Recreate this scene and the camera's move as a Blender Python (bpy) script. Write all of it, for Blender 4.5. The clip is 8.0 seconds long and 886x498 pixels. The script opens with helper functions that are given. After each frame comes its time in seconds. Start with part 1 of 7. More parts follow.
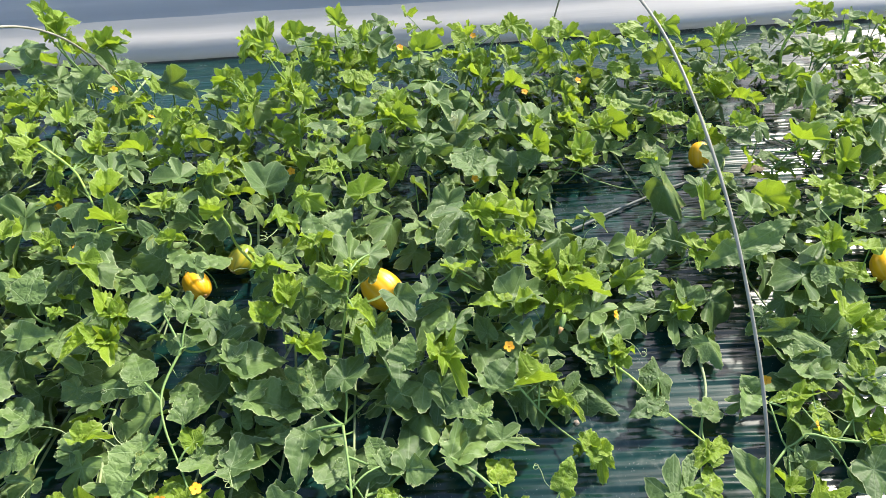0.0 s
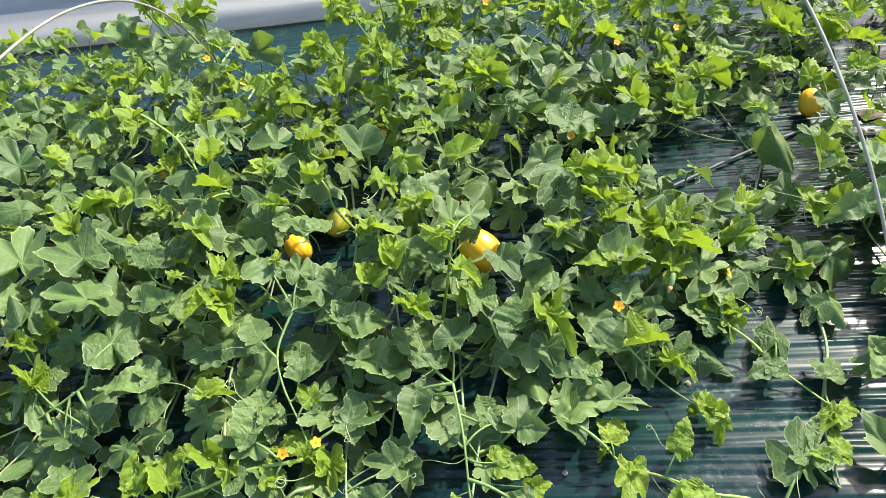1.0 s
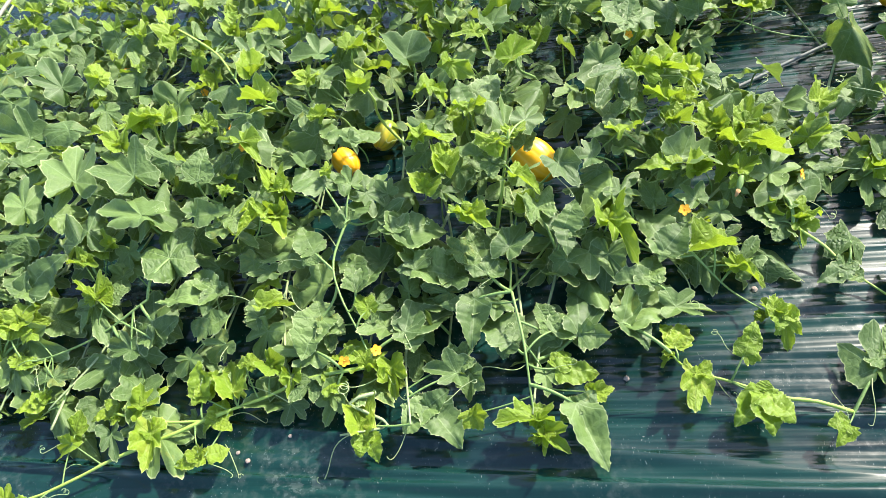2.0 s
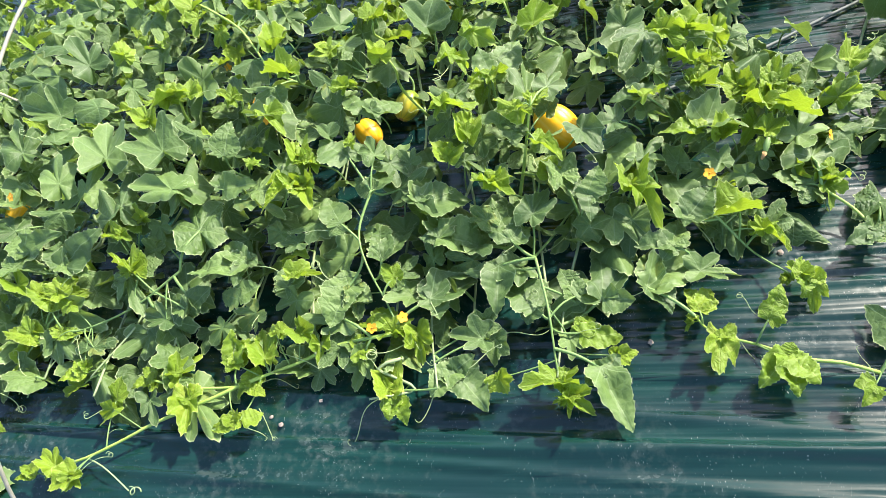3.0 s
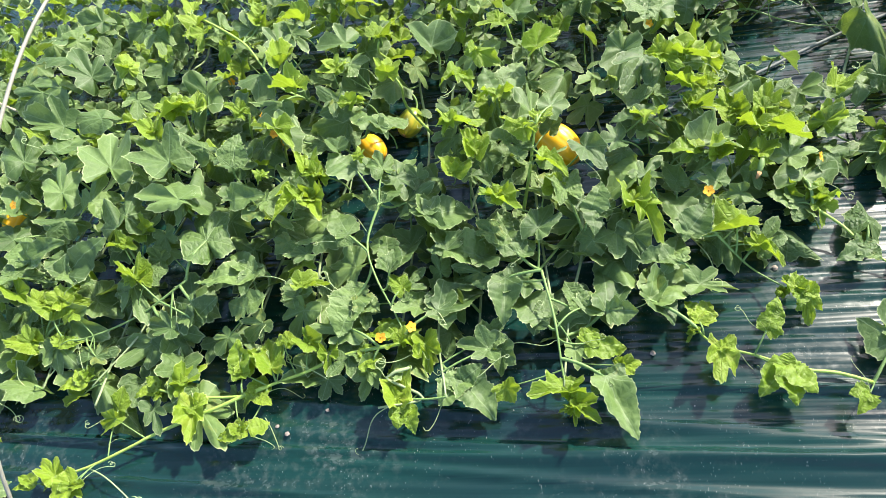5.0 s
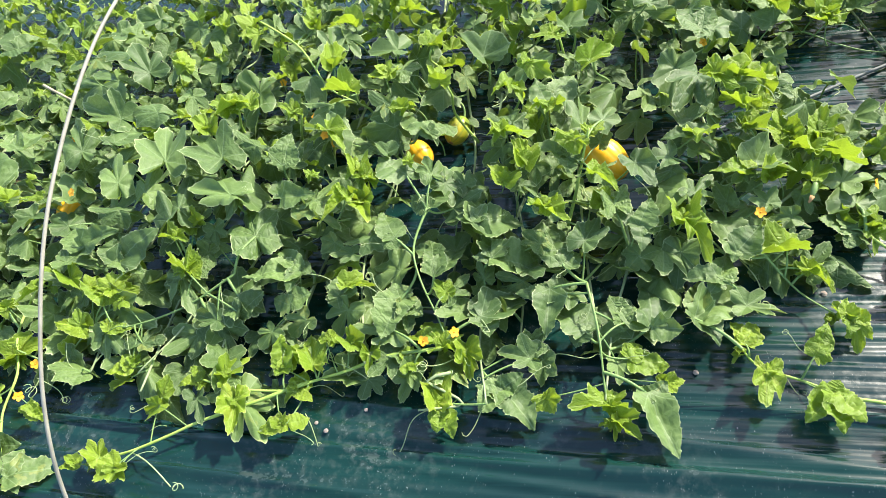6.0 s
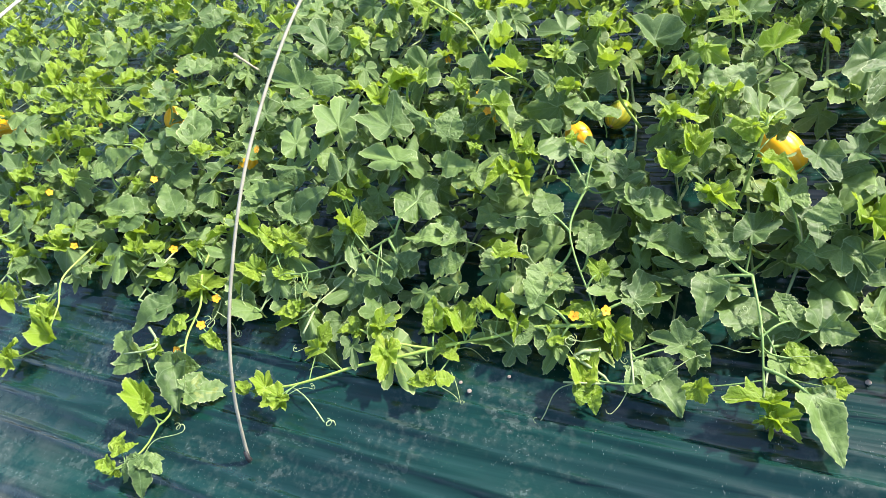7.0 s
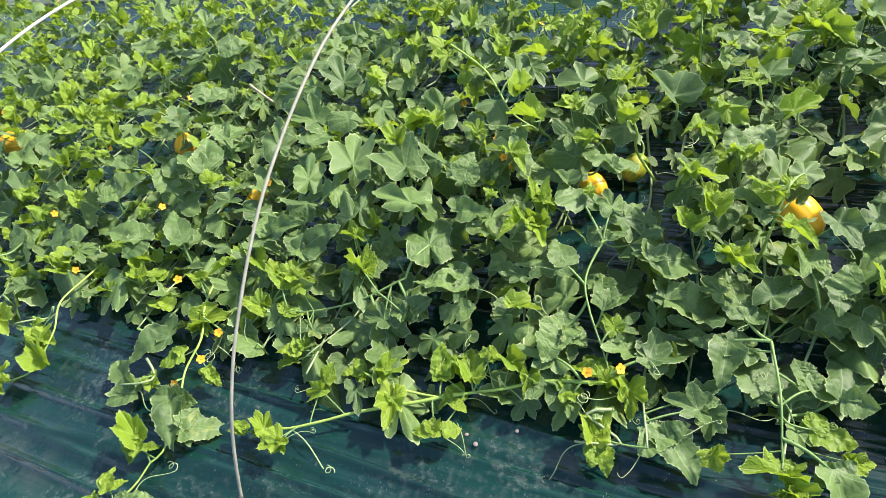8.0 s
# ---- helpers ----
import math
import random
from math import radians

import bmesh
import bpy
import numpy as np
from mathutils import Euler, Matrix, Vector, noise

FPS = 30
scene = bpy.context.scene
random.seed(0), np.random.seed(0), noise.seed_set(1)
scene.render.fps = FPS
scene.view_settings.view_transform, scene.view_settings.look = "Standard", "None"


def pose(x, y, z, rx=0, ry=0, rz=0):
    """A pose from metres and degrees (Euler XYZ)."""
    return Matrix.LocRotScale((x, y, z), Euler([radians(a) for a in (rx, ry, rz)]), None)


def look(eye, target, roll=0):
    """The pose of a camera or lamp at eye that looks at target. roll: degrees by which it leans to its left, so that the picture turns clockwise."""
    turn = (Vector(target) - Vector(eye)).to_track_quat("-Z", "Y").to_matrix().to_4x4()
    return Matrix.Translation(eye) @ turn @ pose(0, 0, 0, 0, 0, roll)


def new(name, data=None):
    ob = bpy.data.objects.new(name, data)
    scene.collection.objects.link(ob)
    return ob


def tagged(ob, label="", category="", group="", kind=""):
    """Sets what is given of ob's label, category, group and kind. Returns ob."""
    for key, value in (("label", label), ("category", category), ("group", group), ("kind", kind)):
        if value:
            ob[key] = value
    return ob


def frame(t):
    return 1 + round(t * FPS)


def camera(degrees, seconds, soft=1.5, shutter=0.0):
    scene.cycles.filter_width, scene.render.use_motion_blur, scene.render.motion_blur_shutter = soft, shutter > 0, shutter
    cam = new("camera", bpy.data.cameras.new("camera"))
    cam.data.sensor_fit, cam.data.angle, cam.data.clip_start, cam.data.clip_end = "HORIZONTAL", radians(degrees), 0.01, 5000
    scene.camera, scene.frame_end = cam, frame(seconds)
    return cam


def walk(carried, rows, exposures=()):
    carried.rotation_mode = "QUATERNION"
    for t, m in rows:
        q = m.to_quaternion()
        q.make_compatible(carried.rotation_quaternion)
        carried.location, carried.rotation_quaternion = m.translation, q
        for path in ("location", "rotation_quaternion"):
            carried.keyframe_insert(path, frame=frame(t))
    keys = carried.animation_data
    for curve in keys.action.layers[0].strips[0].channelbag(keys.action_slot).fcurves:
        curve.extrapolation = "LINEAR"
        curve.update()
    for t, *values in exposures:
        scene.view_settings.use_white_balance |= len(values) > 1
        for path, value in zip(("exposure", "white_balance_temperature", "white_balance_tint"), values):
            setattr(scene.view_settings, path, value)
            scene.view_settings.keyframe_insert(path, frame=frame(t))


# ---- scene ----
cam = camera(70.5, 8.0, soft=0.55)
PATH = [
    (0, (0.099, 0.088, 1.174), (0.035, 1.55, -0.188), -4.9),
    (0.5, (0.074, 0.096, 1.168), (-0.041, 1.522, -0.229), -6.8),
    (1, (0.012, 0.092, 1.172), (-0.257, 1.466, -0.256), -11.8),
    (1.5, (-0.015, 0.085, 1.145), (-0.36, 1.354, -0.363), -15.3),
    (2, (-0.043, 0.079, 1.129), (-0.427, 1.275, -0.428), -17.9),
    (3.5, (-0.044, 0.057, 1.137), (-0.518, 1.171, -0.456), -23.0),
    (4, (-0.045, 0.062, 1.137), (-0.488, 1.198, -0.448), -21.4),
    (4.5, (-0.067, 0.043, 1.142), (-0.47, 1.206, -0.435), -19.5),
    (5.8, (-0.138, 0.012, 1.177), (-0.538, 1.218, -0.367), -16.2),
    (6, (-0.145, 0.008, 1.174), (-0.598, 1.209, -0.36), -17.2),
    (6.5, (-0.196, -0.059, 1.176), (-0.886, 1.086, -0.312), -22.2),
    (7, (-0.212, -0.065, 1.191), (-1.016, 1.037, -0.271), -23.3),
    (7.5, (-0.275, -0.067, 1.22), (-1.105, 1.053, -0.215), -22.0),
    (8, (-0.262, -0.044, 1.205), (-1.058, 1.143, -0.195), -18.7),
]
walk(cam, [(t, look(eye, target, roll)) for t, eye, target, roll in PATH],
     exposures=[(0, 1.29), (1, 1.35), (1.5, 1.50), (2, 1.61), (3.5, 1.62), (4.5, 1.55), (6.5, 1.55), (7.5, 1.53), (8, 1.33)])

# ---------------------------------------------------------------- light
SUN_AZ, SUN_EL = 44.0, 41.0          # degrees right of +y, above the horizon
world = bpy.data.worlds.new("sky")
scene.world = world
world.use_nodes = True
wn = world.node_tree.nodes
sky = wn.new("ShaderNodeTexSky")
sky.sky_type, sky.sun_disc = "NISHITA", False
sky.sun_elevation, sky.sun_rotation = radians(SUN_EL), radians(SUN_AZ)
sky.air_density, sky.dust_density, sky.ozone_density = 1.0, 1.5, 0.9
wn["Background"].inputs["Strength"].default_value = 0.146
world.node_tree.links.new(sky.outputs[0], wn["Background"].inputs["Color"])

sun_data = bpy.data.lights.new("sun", "SUN")
sun_data.energy, sun_data.angle, sun_data.color = 4.05, radians(2.4), (1.0, 0.925, 0.80)
sun = new("sun", sun_data)
toward = Vector((math.sin(radians(SUN_AZ)) * math.cos(radians(SUN_EL)), math.cos(radians(SUN_AZ)) * math.cos(radians(SUN_EL)), math.sin(radians(SUN_EL))))
sun.matrix_world = look(toward * 20, (0, 0, 0))


# ---------------------------------------------------------------- materials
class Nodes:
    """A node material in the making."""

    def __init__(self, name):
        self.mat = bpy.data.materials.new(name)
        self.mat.use_nodes = True
        self.tree = self.mat.node_tree
        self.bsdf = self.tree.nodes["Principled BSDF"]
        self.out = self.tree.nodes["Material Output"]

    def add(self, kind, **values):
        n = self.tree.nodes.new("ShaderNode" + kind)
        for key, value in values.items():
            if key in n.inputs:
                n.inputs[key].default_value = value
        return n

    def link(self, a, b):
        self.tree.links.new(a, b)

    def math(self, op, a, b=None, clamp=False):
        n = self.tree.nodes.new("ShaderNodeMath")
        n.operation, n.use_clamp = op, clamp
        for i, v in enumerate((a, b)):
            if v is None:
                continue
            if isinstance(v, (int, float)):
                n.inputs[i].default_value = v
            else:
                self.link(v, n.inputs[i])
        return n.outputs[0]

    def mix(self, fac, a, b, blend="MIX"):
        n = self.tree.nodes.new("ShaderNodeMix")
        n.data_type, n.blend_type = "RGBA", blend
        for i, v in ((0, fac), (6, a), (7, b)):
            if isinstance(v, (int, float)):
                n.inputs[i].default_value = v
            elif isinstance(v, tuple):
                n.inputs[i].default_value = (*v, 1)
            else:
                self.link(v, n.inputs[i])
        return n.outputs[2]

    def noise(self, vec, scale, detail=3.0, rough=0.55):
        n = self.add("TexNoise", Scale=scale, Detail=detail, Roughness=rough)
        self.link(vec, n.inputs["Vector"])
        return n.outputs["Fac"]

    def ramp(self, fac, *stops):
        n = self.tree.nodes.new("ShaderNodeValToRGB")
        while len(n.color_ramp.elements) < len(stops):
            n.color_ramp.elements.new(0.5)
        for e, (p, c) in zip(n.color_ramp.elements, stops):
            e.position, e.color = p, (*c, 1) if isinstance(c, tuple) else (c, c, c, 1)
        self.link(fac, n.inputs[0])
        return n.outputs[0]

    def coords(self, kind="Object"):
        return self.tree.nodes.new("ShaderNodeTexCoord").outputs[kind]

    def scaled(self, vec, x, y, z):
        n = self.tree.nodes.new("ShaderNodeMapping")
        n.inputs["Scale"].default_value = (x, y, z)
        self.link(vec, n.inputs["Vector"])
        return n.outputs[0]

    def bump(self, height, strength, distance):
        n = self.add("Bump", Strength=strength, Distance=distance)
        self.link(height, n.inputs["Height"])
        self.link(n.outputs[0], self.bsdf.inputs["Normal"])
        return n.outputs[0]

    def set(self, **values):
        for key, v in values.items():
            socket = self.bsdf.inputs[key.replace("_", " ")]
            if isinstance(v, (int, float)):
                socket.default_value = v
            elif isinstance(v, tuple):
                socket.default_value = (*v, 1)
            else:
                self.link(v, socket)
        return self


def leaf_material(name, dark, light, vein, rim, through_colour, through_share, gloss):
    m = Nodes(name)
    p = m.coords()
    xyz = m.tree.nodes.new("ShaderNodeSeparateXYZ")
    m.link(p, xyz.inputs[0])
    x, y = m.math("ABSOLUTE", xyz.outputs[0]), xyz.outputs[1]
    best = None
    for ang, fine in ((0, 1.0), (54, 1.25), (112, 1.5)):
        sn, cs = math.sin(radians(ang)), math.cos(radians(ang))
        across = m.math("ABSOLUTE", m.math("SUBTRACT", m.math("MULTIPLY", x, cs), m.math("MULTIPLY", y, sn)))
        along = m.math("ADD", m.math("MULTIPLY", x, sn), m.math("MULTIPLY", y, cs))
        back = m.math("MULTIPLY", m.math("LESS_THAN", along, 0.0), 9.0)
        d = m.math("ADD", m.math("MULTIPLY", across, fine), back)
        best = d if best is None else m.math("MINIMUM", best, d)
    main = m.math("SUBTRACT", 1.0, m.math("DIVIDE", best, 0.018), clamp=True)
    net = m.add("TexVoronoi", Scale=6.5)
    net.feature = "DISTANCE_TO_EDGE"
    wob = m.add("TexNoise", Scale=4.0, Detail=2.0)
    m.link(p, wob.inputs["Vector"])
    warped = m.tree.nodes.new("ShaderNodeVectorMath")
    warped.operation = "MULTIPLY_ADD"
    m.link(wob.outputs["Color"], warped.inputs[0])
    warped.inputs[1].default_value = (0.18, 0.18, 0.18)
    m.link(p, warped.inputs[2])
    m.link(warped.outputs[0], net.inputs["Vector"])
    fine_vein = m.math("SUBTRACT", 1.0, m.math("DIVIDE", net.outputs["Distance"], 0.06), clamp=True)
    info = m.tree.nodes.new("ShaderNodeObjectInfo")
    speck = m.noise(p, 7.0, 4.0)
    tone = m.math("ADD", m.math("MULTIPLY", info.outputs["Random"], 0.75), m.math("MULTIPLY", m.math("SUBTRACT", speck, 0.5), 0.9), clamp=True)
    col = m.mix(tone, dark, light)
    # a few ageing, yellowed leaves
    old = m.math("GREATER_THAN", m.math("FRACT", m.math("MULTIPLY", info.outputs["Random"], 37.0)), 0.94)
    blotch = m.math("MULTIPLY", m.math("GREATER_THAN", m.noise(p, 3.0, 5.0), 0.56), old)
    col = m.mix(m.math("MULTIPLY", blotch, 0.3), col, (0.30, 0.30, 0.06))
    col = m.mix(m.math("MULTIPLY", fine_vein, 0.20), col, vein)
    col = m.mix(m.math("MULTIPLY", main, 0.60), col, vein)
    edge = m.tree.nodes.new("ShaderNodeAttribute")
    edge.attribute_name = "edge"
    col = m.mix(m.math("MULTIPLY", edge.outputs["Fac"], 0.74), col, rim)
    m.set(Base_Color=col, Roughness=m.math("ADD", gloss, m.math("MULTIPLY", speck, 0.15)), Specular_IOR_Level=0.38)
    height = m.math("ADD", m.math("MULTIPLY", net.outputs["Distance"], 0.8), m.math("MULTIPLY", m.noise(p, 22.0, 2.0), 0.12))
    height = m.math("SUBTRACT", height, m.math("MULTIPLY", main, 0.15))
    pucker = m.math("POWER", m.math("FRACT", m.math("MULTIPLY", info.outputs["Random"], 17.0)), 3.0)
    height = m.math("MULTIPLY", height, m.math("ADD", 0.30 if through_share < 0.3 else 0.60, m.math("MULTIPLY", pucker, 1.2)))
    m.bump(height, 0.55, 0.010)
    trans = m.tree.nodes.new("ShaderNodeBsdfTranslucent")
    m.link(m.mix(m.math("MULTIPLY", main, 0.5), m.mix(m.math("MULTIPLY", info.outputs["Random"], 0.5), through_colour, light), dark), trans.inputs[0])
    mixer = m.add("MixShader", Fac=through_share)
    m.link(m.bsdf.outputs[0], mixer.inputs[1])
    m.link(trans.outputs[0], mixer.inputs[2])
    m.link(mixer.outputs[0], m.out.inputs["Surface"])
    return m.mat


def film_material():
    """Dark green mulch film: a thin glossy skin with dust, scratches and splashes."""
    m = Nodes("mulch_film")
    p = m.coords()
    cloud = m.noise(p, 1.6, 4.0)
    col = m.mix(m.ramp(cloud, (0.35, 0.0), (0.7, 1.0)), (0.0036, 0.0148, 0.0188), (0.0042, 0.0262, 0.0208))
    band = m.noise(m.scaled(p, 0.5, 9, 1), 1.0, 2.0)
    col = m.mix(m.ramp(band, (0.42, 0.0), (0.66, 0.8)), col, (0.0052, 0.0345, 0.0270))
    dust = m.math("MULTIPLY", m.ramp(m.noise(p, 4.0, 6.0, 0.7), (0.48, 0.0), (0.72, 1.0)), m.ramp(m.noise(p, 60.0, 3.0), (0.45, 0.0), (0.7, 1.0)))
    fleck = None
    for stretch, size, some in (((150, 150, 1), 0.10, 0.51), ((330, 85, 1), 0.12, 0.53), ((60, 52, 1), 0.05, 0.46)):
        dots = m.add("TexVoronoi", Scale=1.0)
        m.link(m.scaled(p, *stretch), dots.inputs["Vector"])
        one = m.math("MULTIPLY", m.math("LESS_THAN", dots.outputs["Distance"], m.math("MULTIPLY", m.noise(p, 41.0, 1.0), size * 2)), m.math("GREATER_THAN", m.noise(p, 6.0 + 50 * size, 3.0), some))
        fleck = one if fleck is None else m.math("MAXIMUM", fleck, one)
    spot = m.tree.nodes.new("ShaderNodeVectorMath")
    spot.operation = "DISTANCE"
    m.link(p, spot.inputs[0])
    spot.inputs[1].default_value = (-1.9, -0.12, 0.0)
    grime = m.math("MULTIPLY", m.math("SUBTRACT", 1.0, m.math("DIVIDE", spot.outputs["Value"], 0.42), clamp=True), m.ramp(m.noise(p, 11.0, 6.0, 0.75), (0.40, 0.0), (0.62, 1.0)))
    col = m.mix(m.math("MULTIPLY", grime, 0.35, clamp=True), col, (0.20, 0.19, 0.17))
    col = m.mix(m.math("MULTIPLY", dust, 0.28), col, (0.22, 0.24, 0.22))
    col = m.mix(m.math("MULTIPLY", fleck, m.ramp(m.noise(p, 90.0, 1.0), (0.35, 0.06), (0.72, 0.6))), col, (0.42, 0.44, 0.42))
    haze = m.ramp(m.noise(m.scaled(p, 0.7, 26, 1), 1.0, 3.0), (0.42, 0.0), (0.66, 0.13))
    rough = m.math("ADD", m.math("ADD", 0.08, haze), m.math("ADD", m.math("MULTIPLY", dust, 0.3), m.math("MULTIPLY", m.noise(p, 14.0, 3.0), 0.08)))
    m.set(Base_Color=col, Roughness=rough, Specular_IOR_Level=0.38)
    taut = m.noise(m.scaled(p, 1.4, 80, 1), 1.0, 1.0)
    pinch = m.math("ABSOLUTE", m.math("SUBTRACT", m.noise(m.scaled(p, 0.9, 30, 1), 1.0, 0.0), 0.5))
    pinch = m.math("SUBTRACT", 1.0, m.math("MULTIPLY", pinch, 9.0), clamp=True)
    amount = m.ramp(m.noise(m.scaled(p, 0.8, 3, 1), 1.0, 2.0), (0.36, 0.35), (0.60, 1.0))
    fine = m.math("ADD", m.math("MULTIPLY", m.math("ADD", taut, m.math("MULTIPLY", pinch, 0.22)), amount), m.math("MULTIPLY", m.noise(p, 26.0, 3.0), 0.05))
    m.bump(fine, 0.34, 0.0044)
    return m.mat


def simple_material(name, a, b, scale, rough, bump=0.3, depth=0.003, spec=0.5, stretch=(1, 1, 1)):
    m = Nodes(name)
    p = m.scaled(m.coords(), *stretch)
    n = m.noise(p, scale, 5.0)
    col = m.mix(m.ramp(n, (0.3, 0.0), (0.7, 1.0)), a, b)
    m.set(Base_Color=col, Roughness=m.math("ADD", rough, m.math("MULTIPLY", n, 0.15)), Specular_IOR_Level=spec)
    m.bump(m.noise(p, scale * 4, 4.0), bump, depth)
    return m.mat


def rind_material():
    """Golden melon rind with pale sunken stripes from end to end, greener at one end."""
    m = Nodes("melon_rind")
    p = m.coords()
    xyz = m.tree.nodes.new("ShaderNodeSeparateXYZ")
    m.link(p, xyz.inputs[0])
    ang = m.math("ARCTAN2", xyz.outputs[1], xyz.outputs[0])
    stripe = m.math("POWER", m.math("ABSOLUTE", m.math("COSINE", m.math("MULTIPLY", ang, 5.0))), 14.0)
    info = m.tree.nodes.new("ShaderNodeObjectInfo")
    patch = m.noise(p, 14.0, 4.0)
    col = m.mix(patch, (0.77, 0.37, 0.007), (0.82, 0.45, 0.014))
    col = m.mix(m.math("MULTIPLY", stripe, 0.25), col, (0.80, 0.60, 0.20))
    m.set(Base_Color=col, Roughness=m.math("ADD", 0.28, m.math("MULTIPLY", patch, 0.14)), Specular_IOR_Level=0.36)
    m.bump(m.noise(p, 90.0, 3.0), 0.12, 0.002)
    return m.mat


def unripe_material():
    m = Nodes("unripe_rind")
    p = m.coords()
    xyz = m.tree.nodes.new("ShaderNodeSeparateXYZ")
    m.link(p, xyz.inputs[0])
    ang = m.math("ARCTAN2", xyz.outputs[1], xyz.outputs[0])
    stripe = m.math("POWER", m.math("ABSOLUTE", m.math("COSINE", m.math("MULTIPLY", ang, 5.0))), 10.0)
    ripe = m.ramp(m.math("ADD", m.math("MULTIPLY", xyz.outputs[2], 9.0), m.noise(p, 8.0, 3.0)), (0.42, 0.0), (0.90, 1.0))
    col = m.mix(ripe, (0.20, 0.26, 0.025), (0.62, 0.44, 0.02))
    col = m.mix(m.math("MULTIPLY", stripe, 0.5), col, (0.10, 0.20, 0.03))
    m.set(Base_Color=col, Roughness=0.33)
    m.bump(m.noise(p, 90.0, 3.0), 0.12, 0.002)
    return m.mat


MATURE = leaf_material("mature_leaf", (0.050, 0.097, 0.028), (0.146, 0.230, 0.060), (0.26, 0.36, 0.15), (0.48, 0.55, 0.28), (0.26, 0.38, 0.03), 0.26, 0.48)
YOUNG = leaf_material("young_leaf", (0.132, 0.222, 0.015), (0.216, 0.312, 0.019), (0.42, 0.52, 0.14), (0.55, 0.62, 0.24), (0.40, 0.55, 0.032), 0.36, 0.45)
FRESH = simple_material("fresh_stem", (0.22, 0.34, 0.05), (0.35, 0.46, 0.10), 30, 0.5, 0.4, 0.002)
STEM = simple_material("green_stem", (0.11, 0.20, 0.045), (0.21, 0.31, 0.09), 30, 0.5, 0.4, 0.002)
OLD_STEM = simple_material("old_stem", (0.16, 0.22, 0.09), (0.30, 0.36, 0.18), 24, 0.55, 0.4, 0.002)
PETIOLE = simple_material("leaf_stalk", (0.11, 0.20, 0.05), (0.20, 0.31, 0.09), 18, 0.5, 0.4, 0.002)
TENDRIL = simple_material("tendril", (0.27, 0.37, 0.13), (0.42, 0.49, 0.24), 20, 0.5, 0.2, 0.001)
PETAL = simple_material("yellow_petal", (0.78, 0.32, 0.008), (0.85, 0.46, 0.02), 40, 0.5, 0.2, 0.001)
HEART = simple_material("flower_heart", (0.62, 0.24, 0.01), (0.75, 0.36, 0.02), 60, 0.6, 0.3, 0.001)
RIND, UNRIPE = rind_material(), unripe_material()
DRY = simple_material("dry_blossom", (0.30, 0.15, 0.06), (0.48, 0.28, 0.12), 40, 0.8, 0.4, 0.002)
FILM = film_material()
ROD = simple_material("hoop_rod", (0.19, 0.185, 0.15), (0.30, 0.29, 0.235), 25, 0.55, 0.15, 0.0005)
PALE_ROD = simple_material("pale_hoop_rod", (0.42, 0.40, 0.41), (0.55, 0.53, 0.54), 25, 0.40, 0.15, 0.0005)
SOIL = simple_material("soil", (0.09, 0.07, 0.05), (0.20, 0.165, 0.125), 6, 0.9, 0.9, 0.03)
STONE = simple_material("pale_grit", (0.20, 0.16, 0.14), (0.32, 0.27, 0.23), 60, 0.8, 0.4, 0.002)
SHEET = simple_material("silver_film", (0.17, 0.22, 0.29), (0.52, 0.55, 0.58), 3.2, 0.36, 0.25, 0.01, 0.5, (0.05, 1.6, 1.9))
glow = SHEET.node_tree.nodes.new("ShaderNodeBsdfTranslucent")
glow.inputs[0].default_value = (0.50, 0.55, 0.60, 1)
HEM = simple_material("white_hem", (0.50, 0.49, 0.47), (0.70, 0.68, 0.65), 2.5, 0.35, 0.3, 0.008, 0.5, (0.1, 2, 2))
half = SHEET.node_tree.nodes.new("ShaderNodeMixShader")
half.inputs[0].default_value = 0.55
SHEET.node_tree.links.new(SHEET.node_tree.nodes["Principled BSDF"].outputs[0], half.inputs[1])
SHEET.node_tree.links.new(glow.outputs[0], half.inputs[2])
SHEET.node_tree.links.new(half.outputs[0], SHEET.node_tree.nodes["Material Output"].inputs["Surface"])
thin = HEM.node_tree.nodes.new("ShaderNodeBsdfTranslucent")
thin.inputs[0].default_value = (0.62, 0.60, 0.57, 1)
mixed = HEM.node_tree.nodes.new("ShaderNodeMixShader")
mixed.inputs[0].default_value = 0.45
HEM.node_tree.links.new(HEM.node_tree.nodes["Principled BSDF"].outputs[0], mixed.inputs[1])
HEM.node_tree.links.new(thin.outputs[0], mixed.inputs[2])
HEM.node_tree.links.new(mixed.outputs[0], HEM.node_tree.nodes["Material Output"].inputs["Surface"])
RUBBER = simple_material("black_rubber", (0.012, 0.012, 0.013), (0.03, 0.03, 0.032), 40, 0.6)
PIPE = simple_material("drip_hose", (0.09, 0.105, 0.10), (0.15, 0.165, 0.16), 20, 0.6)


# ---------------------------------------------------------------- mesh helpers
def mesh_from(name, verts, faces, materials, smooth=True, edge=None, slots=None):
    me = bpy.data.meshes.new(name)
    me.from_pydata(verts, [], faces)
    for mat in materials:
        me.materials.append(mat)
    if smooth:
        me.polygons.foreach_set("use_smooth", [True] * len(me.polygons))
    if slots is not None:
        me.polygons.foreach_set("material_index", slots)
    if edge is not None:
        a = me.attributes.new("edge", "FLOAT", "POINT")
        a.data.foreach_set("value", edge)
    me.update()
    return me


def part(name, me, parent, m=None, label=""):
    ob = new(name, me)
    ob.parent = parent
    if m is not None:
        ob.matrix_basis = m
    if label:
        ob["label"] = label
    return ob


